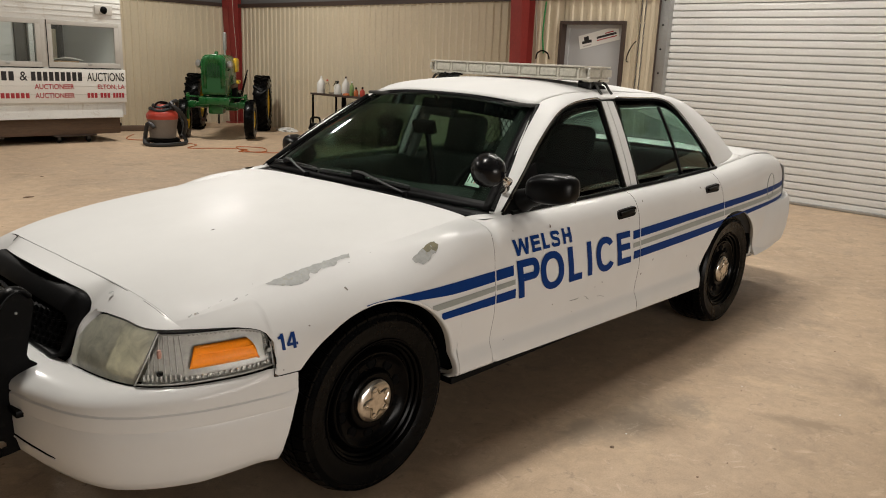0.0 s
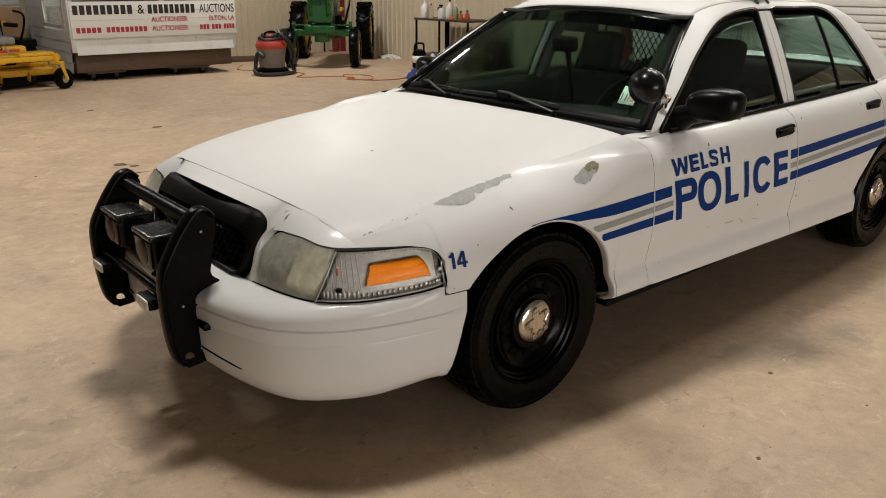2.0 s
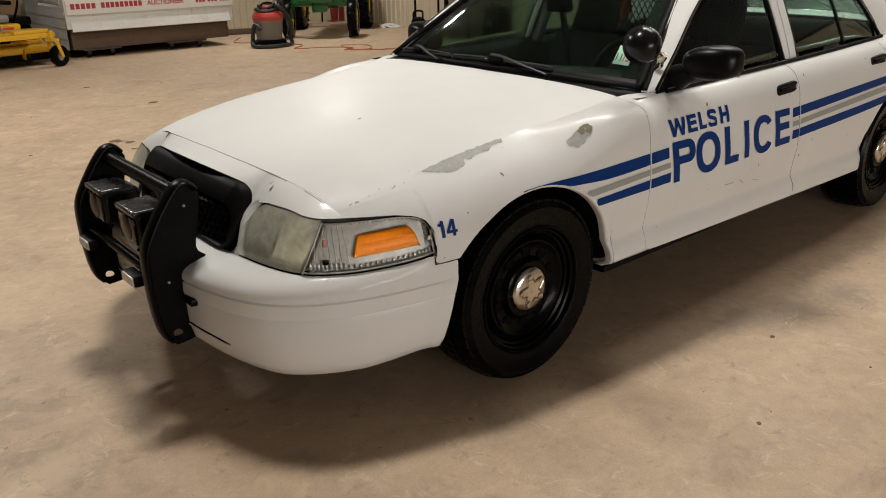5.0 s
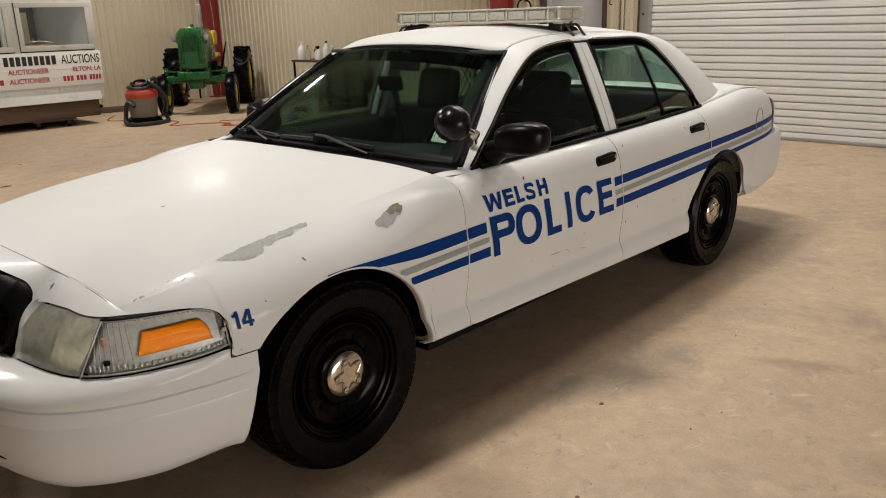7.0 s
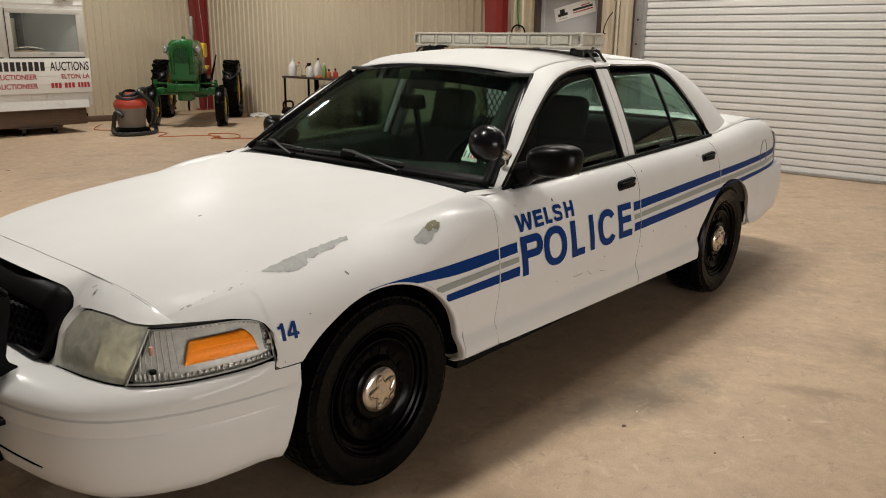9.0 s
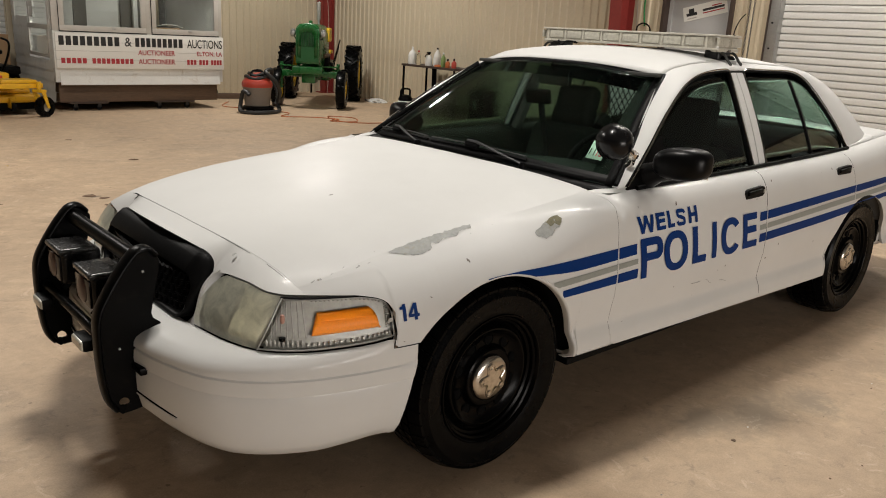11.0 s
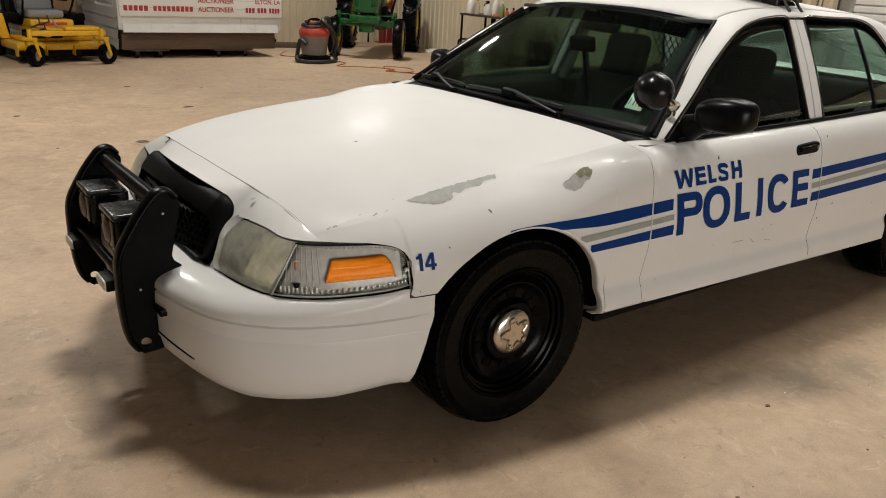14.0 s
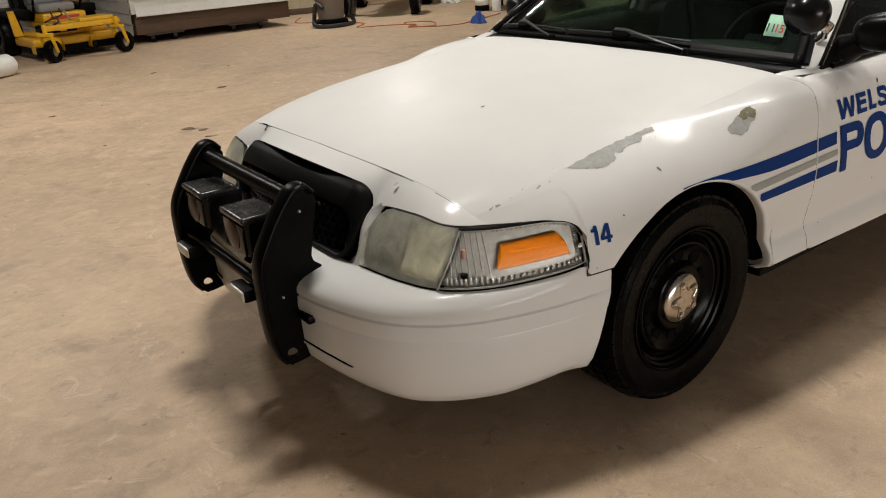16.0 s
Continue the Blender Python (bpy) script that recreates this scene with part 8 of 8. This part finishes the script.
part("footplate", extruded([(-0.26, 0.12), (0.26, 0.12), (0.26, 0.80), (-0.26, 0.80)], 0.02, None, Matrix.Translation((0, 0, 0.47))), YELLOW, mower)
part("engine_cover", rbox(-0.30, 0.30, 0.62, 1.00, 0.46, 0.575, 0.03, 2), YELLOW, mower)
part("red_mark", rbox(-0.20, 0.20, 0.612, 0.622, 0.49, 0.535, 0.004, 1), REDPL, mower)
seat = rbox(-0.29, 0.21, 0.72, 1.20, 0.585, 0.70, 0.05, 4)
part("seat_cushion", seat, SEATGREY, mower, "grey vinyl seat")
sb = rbox(-0.25, 0.25, -0.06, 0.06, 0.0, 0.50, 0.055, 4)
bmesh.ops.transform(sb, matrix=pose(-0.04, 1.20, 0.65, -12, 0, 0), verts=sb.verts)
part("seat_back", sb, SEATGREY, mower)
part("engine", rbox(-0.28, 0.28, 1.45, 1.95, 0.42, 0.80, 0.05, 3), BLACK, mower, "black engine")
part("roll_bar", tube(curve_points([(-0.34, 1.55, 0.5), (-0.34, 1.58, 1.3), (-0.30, 1.58, 1.45), (0.30, 1.58, 1.45), (0.34, 1.58, 1.3), (0.34, 1.55, 0.5)], 5), 0.025, 8), BLACK, mower)
part("deck_lift", tube([(-0.1, 0.2, 0.5), (-0.12, 0.3, 0.62)], 0.012, 6), STEEL, mower)

# -- small things about the floor
case = thing("plastic_case", "black plastic case with a white label beside the work table", "case", at=pose(7.68, 7.23, 0.012))
part("case_body", rbox(-0.13, 0.13, -0.20, 0.20, 0.0, 0.54, 0.05, 4), BLACK, case)
part("case_lid", rbox(-0.137, 0.137, -0.207, 0.207, 0.40, 0.425, 0.008, 2), BLACK, case)
part("case_label", box(-0.134, -0.1305, -0.01, 0.05, 0.24, 0.33), SIGNWHITE, case, "white paper label", smooth=False)
truck = thing("hand_truck", "dark steel hand truck standing against the wall", "hand truck", at=pose(7.86, 7.23, 0))
for s in (-1, 1):
    part("upright", tube([(0.0, s * 0.17, 0.03), (0.0, s * 0.17, 0.80), (-0.01, s * 0.13, 0.83)], 0.014, 8), BLACK, truck)
    part("truck_wheel", lathe([(0.0, -0.02), (0.06, -0.022), (0.075, 0.0), (0.06, 0.022), (0.0, 0.02)], 18, None, Matrix.Translation((0.02, s * 0.215, 0.077)) @ Matrix.Rotation(radians(90), 4, "X")), RUBBER, truck)
for z in (0.25, 0.48, 0.62, 0.72, 0.83):
    part("cross_bar", tube([(0.0 if z < 0.8 else -0.01, -0.17 if z < 0.8 else -0.13, z), (0.0 if z < 0.8 else -0.01, 0.17 if z < 0.8 else 0.13, z)], 0.011, 8), BLACK, truck)
part("toe_plate", rbox(-0.32, 0.0, -0.19, 0.19, 0.002, 0.012, 0.003, 1), BLACK, truck)
part("case_handle", tube(curve_points([(0, -0.08, 0.53), (0, -0.07, 0.57), (0, 0.07, 0.57), (0, 0.08, 0.53)], 5), 0.012, 8), BLACK, case)
carton = thing("carton", "tall brown cardboard carton against the wall", "box", at=pose(1.12, 11.9, 0, 0, 0, 6))
part("carton_body", rbox(-0.22, 0.22, -0.20, 0.20, 0.0, 1.05, 0.006), CARDBOARD, carton)
part("carton_mark", box(-0.12, -0.04, -0.204, -0.200, 0.78, 0.85), TRACYELLOW, carton, smooth=False)
tank = thing("spray_tank", "white plastic tank with a printed label", "tank", at=pose(1.30, 11.25, 0))
part("tank_body", lathe([(0.0, 0.0), (0.15, 0.005), (0.16, 0.03), (0.16, 0.30), (0.13, 0.36), (0.05, 0.39), (0.05, 0.43)], 22), WHITEPL, tank)
part("tank_lid", lathe([(0.0, 0.47), (0.055, 0.465), (0.06, 0.42)], 16), WHITEPL, tank)
part("tank_label", box(-0.09, 0.09, -0.164, -0.160, 0.14, 0.24), INK, tank, smooth=False)
pail = thing("white_jug", "white plastic container lying on the floor", "container", at=pose(-0.48, 8.62, 0.13, 0, 90, 30))
part("pail_body", lathe([(0.0, -0.18), (0.12, -0.178), (0.13, -0.16), (0.13, 0.12), (0.10, 0.17), (0.04, 0.19), (0.04, 0.22)], 22), WHITEPL, pail)
log = thing("timber", "weathered brown timber lying along the wall", "timber", at=pose(5.05, 11.5, 0, 0, 0, -14))
part("beam", rbox(-0.50, 0.55, -0.07, 0.07, 0.0, 0.10, 0.02, 2), BROWN, log)
part("knob", rbox(-0.32, -0.22, -0.04, 0.05, 0.10, 0.16, 0.02, 2), BLACK, log)
rag = thing("plastic_bag", "flattened clear plastic bag by the wall", "bag", at=pose(7.72, 10.35, 0.0))
bm = bmesh.new()
bmesh.ops.create_icosphere(bm, subdivisions=4, radius=1.0)
for v in bm.verts:
    v.co = Vector((v.co.x * 0.16, v.co.y * 0.28, max(0.0, v.co.z) * 0.07)) * (1 + 0.30 * noise.noise(v.co * 3.1))
    v.co.z = max(0.001, v.co.z)
part("film", bm, WHITEPL, rag)
bag = thing("blue_bag", "crumpled blue plastic bag on the floor by the table", "bag", at=pose(5.92, 7.28, 0.0))
bm = bmesh.new()
bmesh.ops.create_icosphere(bm, subdivisions=4, radius=1.0)
for v in bm.verts:
    up = max(0.0, v.co.z)
    v.co = Vector((v.co.x * 0.11 * (1 - 0.55 * up), v.co.y * 0.13 * (1 - 0.55 * up), up * 0.17)) * (1 + 0.35 * noise.noise(v.co * 3.3))
    v.co.z = max(0.001, v.co.z)
part("film", bm, surface("blue_film", (0.03, 0.09, 0.36), 0.35), bag)
cord = thing("extension_cord", "orange extension cord trailing over the floor", "cord")
rng = random.Random(3)
line = [(4.75, 10.9, 0.008), (4.30, 10.2, 0.008), (4.60, 9.75, 0.008), (4.9, 9.0, 0.008), (4.55, 8.6, 0.008), (5.0, 8.35, 0.008), (5.25, 8.0, 0.008), (5.0, 7.85, 0.008), (5.35, 7.65, 0.008), (5.6, 8.1, 0.008), (5.3, 8.4, 0.008), (5.15, 7.7, 0.008), (5.6, 7.4, 0.008), (6.2, 7.6, 0.008), (6.9, 7.9, 0.008)]
part("cord_line", tube(curve_points(line, 8), 0.007, 6), ORANGE, cord)
for y, x in ((4.83, WX - 0.06),):
    g = thing("green_hose", "green hose hanging on the wall", "hose")
    part("hose_line", tube(curve_points([(x, y - 0.62, 2.44), (x - 0.01, y - 0.60, 2.0), (x, y - 0.63, 1.7)], 6), 0.012, 8), surface("green_rubber", (0.02, 0.22, 0.06), 0.5), g)
    part("hook", tube(curve_points([(x, y - 0.74, 1.62), (x - 0.02, y - 0.72, 1.70), (x - 0.02, y - 0.62, 1.74), (x - 0.02, y - 0.53, 1.70), (x, y - 0.50, 1.62)], 5), 0.012, 6), BLACK, g)
DARKCHAIN = surface("oiled_chain", (0.10, 0.09, 0.08), 0.5, 0.5, vary=0.3)
CABLE = surface("dusty_white_cable", (0.42, 0.39, 0.34), 0.6)
for yc in (2.62, 2.56):
    ch = thing("hoist_chain", "steel hand chain hanging beside the roller door", "chain", "door chains")
    bm = bmesh.new()
    for q in range(84):
        z = 1.0 + q * 0.042
        m = Matrix.Translation((WX - 0.09, yc, z)) @ Matrix.Rotation(radians(90 * (q % 2)), 4, "Z")
        ring = [m @ Vector((0.009 * math.cos(a), 0, 0.027 * math.sin(a))) for a in (n * math.tau / 8 for n in range(8))]
        tube(ring, 0.0045, 4, bm, closed=True)
    tagged(part("links", bm, DARKCHAIN, ch, smooth=False), kind="stuff")
    part("hanger", tube([(WX - 0.09, yc, 4.53), (WX - 0.09, yc, EAVE)], 0.01, 6), STEEL, ch)
con = thing("conduit", "grey wall conduit beside the roller door", "conduit")
part("pipe", tube([(WX - 0.05, 2.68, 0.0), (WX - 0.05, 2.68, 2.44)], 0.012, 8), PANEL, con)
rope = thing("rope", "looped cord hanging from the conduit", "rope")
part("rope_line", tube(curve_points([(WX - 0.06, 2.675, 1.90), (WX - 0.08, 2.72, 1.84), (WX - 0.08, 2.77, 1.74), (WX - 0.08, 2.79, 1.64), (WX - 0.07, 2.76, 1.62)], 6), 0.007, 6), BLACK, rope)
# notice on the door, hung askew
note = thing("door_notice", "white paper notice taped askew on the door", "notice")
NM = Matrix.Translation((WX + 0.080, 3.655, 1.775)) @ Matrix.Rotation(radians(-90), 4, "Z") @ UPR @ Matrix.Rotation(radians(13), 4, "Z")
flat_part("sheet", extruded([(0, 0), (0.66, 0), (0.66, 0.19), (0, 0.19)], 0.002), NM, SIGNWHITE, note)
for x0, x1, y0, y1, mat in ((0.05, 0.21, 0.06, 0.10, INK), (0.09, 0.17, 0.09, 0.155, INK), (0.06, 0.20, 0.02, 0.035, FRAMEGREY), (0.30, 0.62, 0.055, 0.07, REDINK), (0.30, 0.62, 0.085, 0.115, INK), (0.44, 0.58, 0.125, 0.14, REDINK)):
    flat_part("notice_print", extruded([(x0, y0), (x1, y0), (x1, y1), (x0, y1)], 0.0015), NM @ Matrix.Translation((0, 0, 0.0025)), mat, note)
# white wire loops on the frame columns
for x, y in ((WX - 0.10, 4.36), (WX - 0.30, 12.20)):
    w = thing("wall_cable", "thin white cable clipped to the column", "cable", "column cables")
    part("wire", tube(curve_points([(x, y, 2.9), (x, y - 0.02, 2.2), (x + 0.05, y - 0.02, 1.6), (x + 0.03, y, 1.0), (x + 0.06, y, 0.3), (x + 0.05, y, 0.002)], 6), 0.005, 6), CABLE, w)

# -- second roller door in the back wall behind the mower
r2 = thing("roller_door_north", "closed white slatted roller door in the back wall", "roller door")
r2["kind"] = "structure"
me2 = None
for q in range(26):
    if me2 is None:
        prof = [(0.010, 0.0), (-0.002, 0.003), (-0.012, 0.007), (-0.016, 0.014), (-0.017, 0.046), (-0.016, 0.078), (-0.012, 0.085), (0.0, 0.0885), (0.012, 0.0895), (0.012, 0.0945)]
        ob = part("slat", grid([[(x, a, z) for a, z in prof] for x in (-3.2, 1.50)]), SLAT, r2)
        me2 = ob.data
    else:
        ob = new("slat", me2)
        ob.parent = r2
    ob.location = (0, WY - 0.045, 0.002 + q * SLAT_H)

# -- litter and flakes scattered on the floor
LITTER = surface("dry_leaf_brown", (0.19, 0.12, 0.075), 0.8, vary=0.3)
rng = random.Random(11)


def flake(x, y, r, mat, name, label, category):
    bm = bmesh.new()
    n = 7
    ring = [bm.verts.new((x + r * rng.uniform(0.5, 1.1) * math.cos(q * math.tau / n), y + r * rng.uniform(0.35, 0.8) * math.sin(q * math.tau / n), 0.002 + rng.uniform(0, 0.08) * r)) for q in range(n)]
    c = bm.verts.new((x, y, 0.003 + 0.06 * r))
    for q in range(n):
        bm.faces.new((ring[q], ring[(q + 1) % n], c))
    base = [bm.verts.new((v.co.x, v.co.y, 0.0005)) for v in ring]
    for q in range(n):
        bm.faces.new((base[q], base[(q + 1) % n], ring[(q + 1) % n], ring[q]))
    return tagged(part(name, bm, mat), label, category, "litter on the floor")


for x, y, r in ((0.925, -1.358, 0.014), (0.965, -1.719, 0.007), (0.327, -1.631, 0.012), (1.094, 5.63, 0.065), (0.17, 4.08, 0.075), (0.25, 3.95, 0.05), (0.20, 3.69, 0.04), (-0.55, 5.6, 0.035), (0.9, 7.2, 0.04), (1.7, 6.9, 0.03)):
    flake(x, y, r, LITTER, "dead_leaf", "small dry brown leaf lying on the concrete", "leaf")
for q in range(26):
    x, y = rng.uniform(-1.2, 4.5), rng.uniform(-2.6, -1.25)
    flake(x, y, rng.uniform(0.003, 0.007), rng.choice((SIGNWHITE, LITTER, BARE)), "crumb", "tiny crumb of grit on the concrete floor", "grit")
for q in range(14):
    x, y = rng.uniform(-4.0, 3.0), rng.uniform(2.2, 8.5)
    flake(x, y, rng.uniform(0.012, 0.03), rng.choice((LITTER, LITTER, TRACYELLOW, SIGNWHITE)), "crumb", "tiny crumb of grit on the concrete floor", "grit")
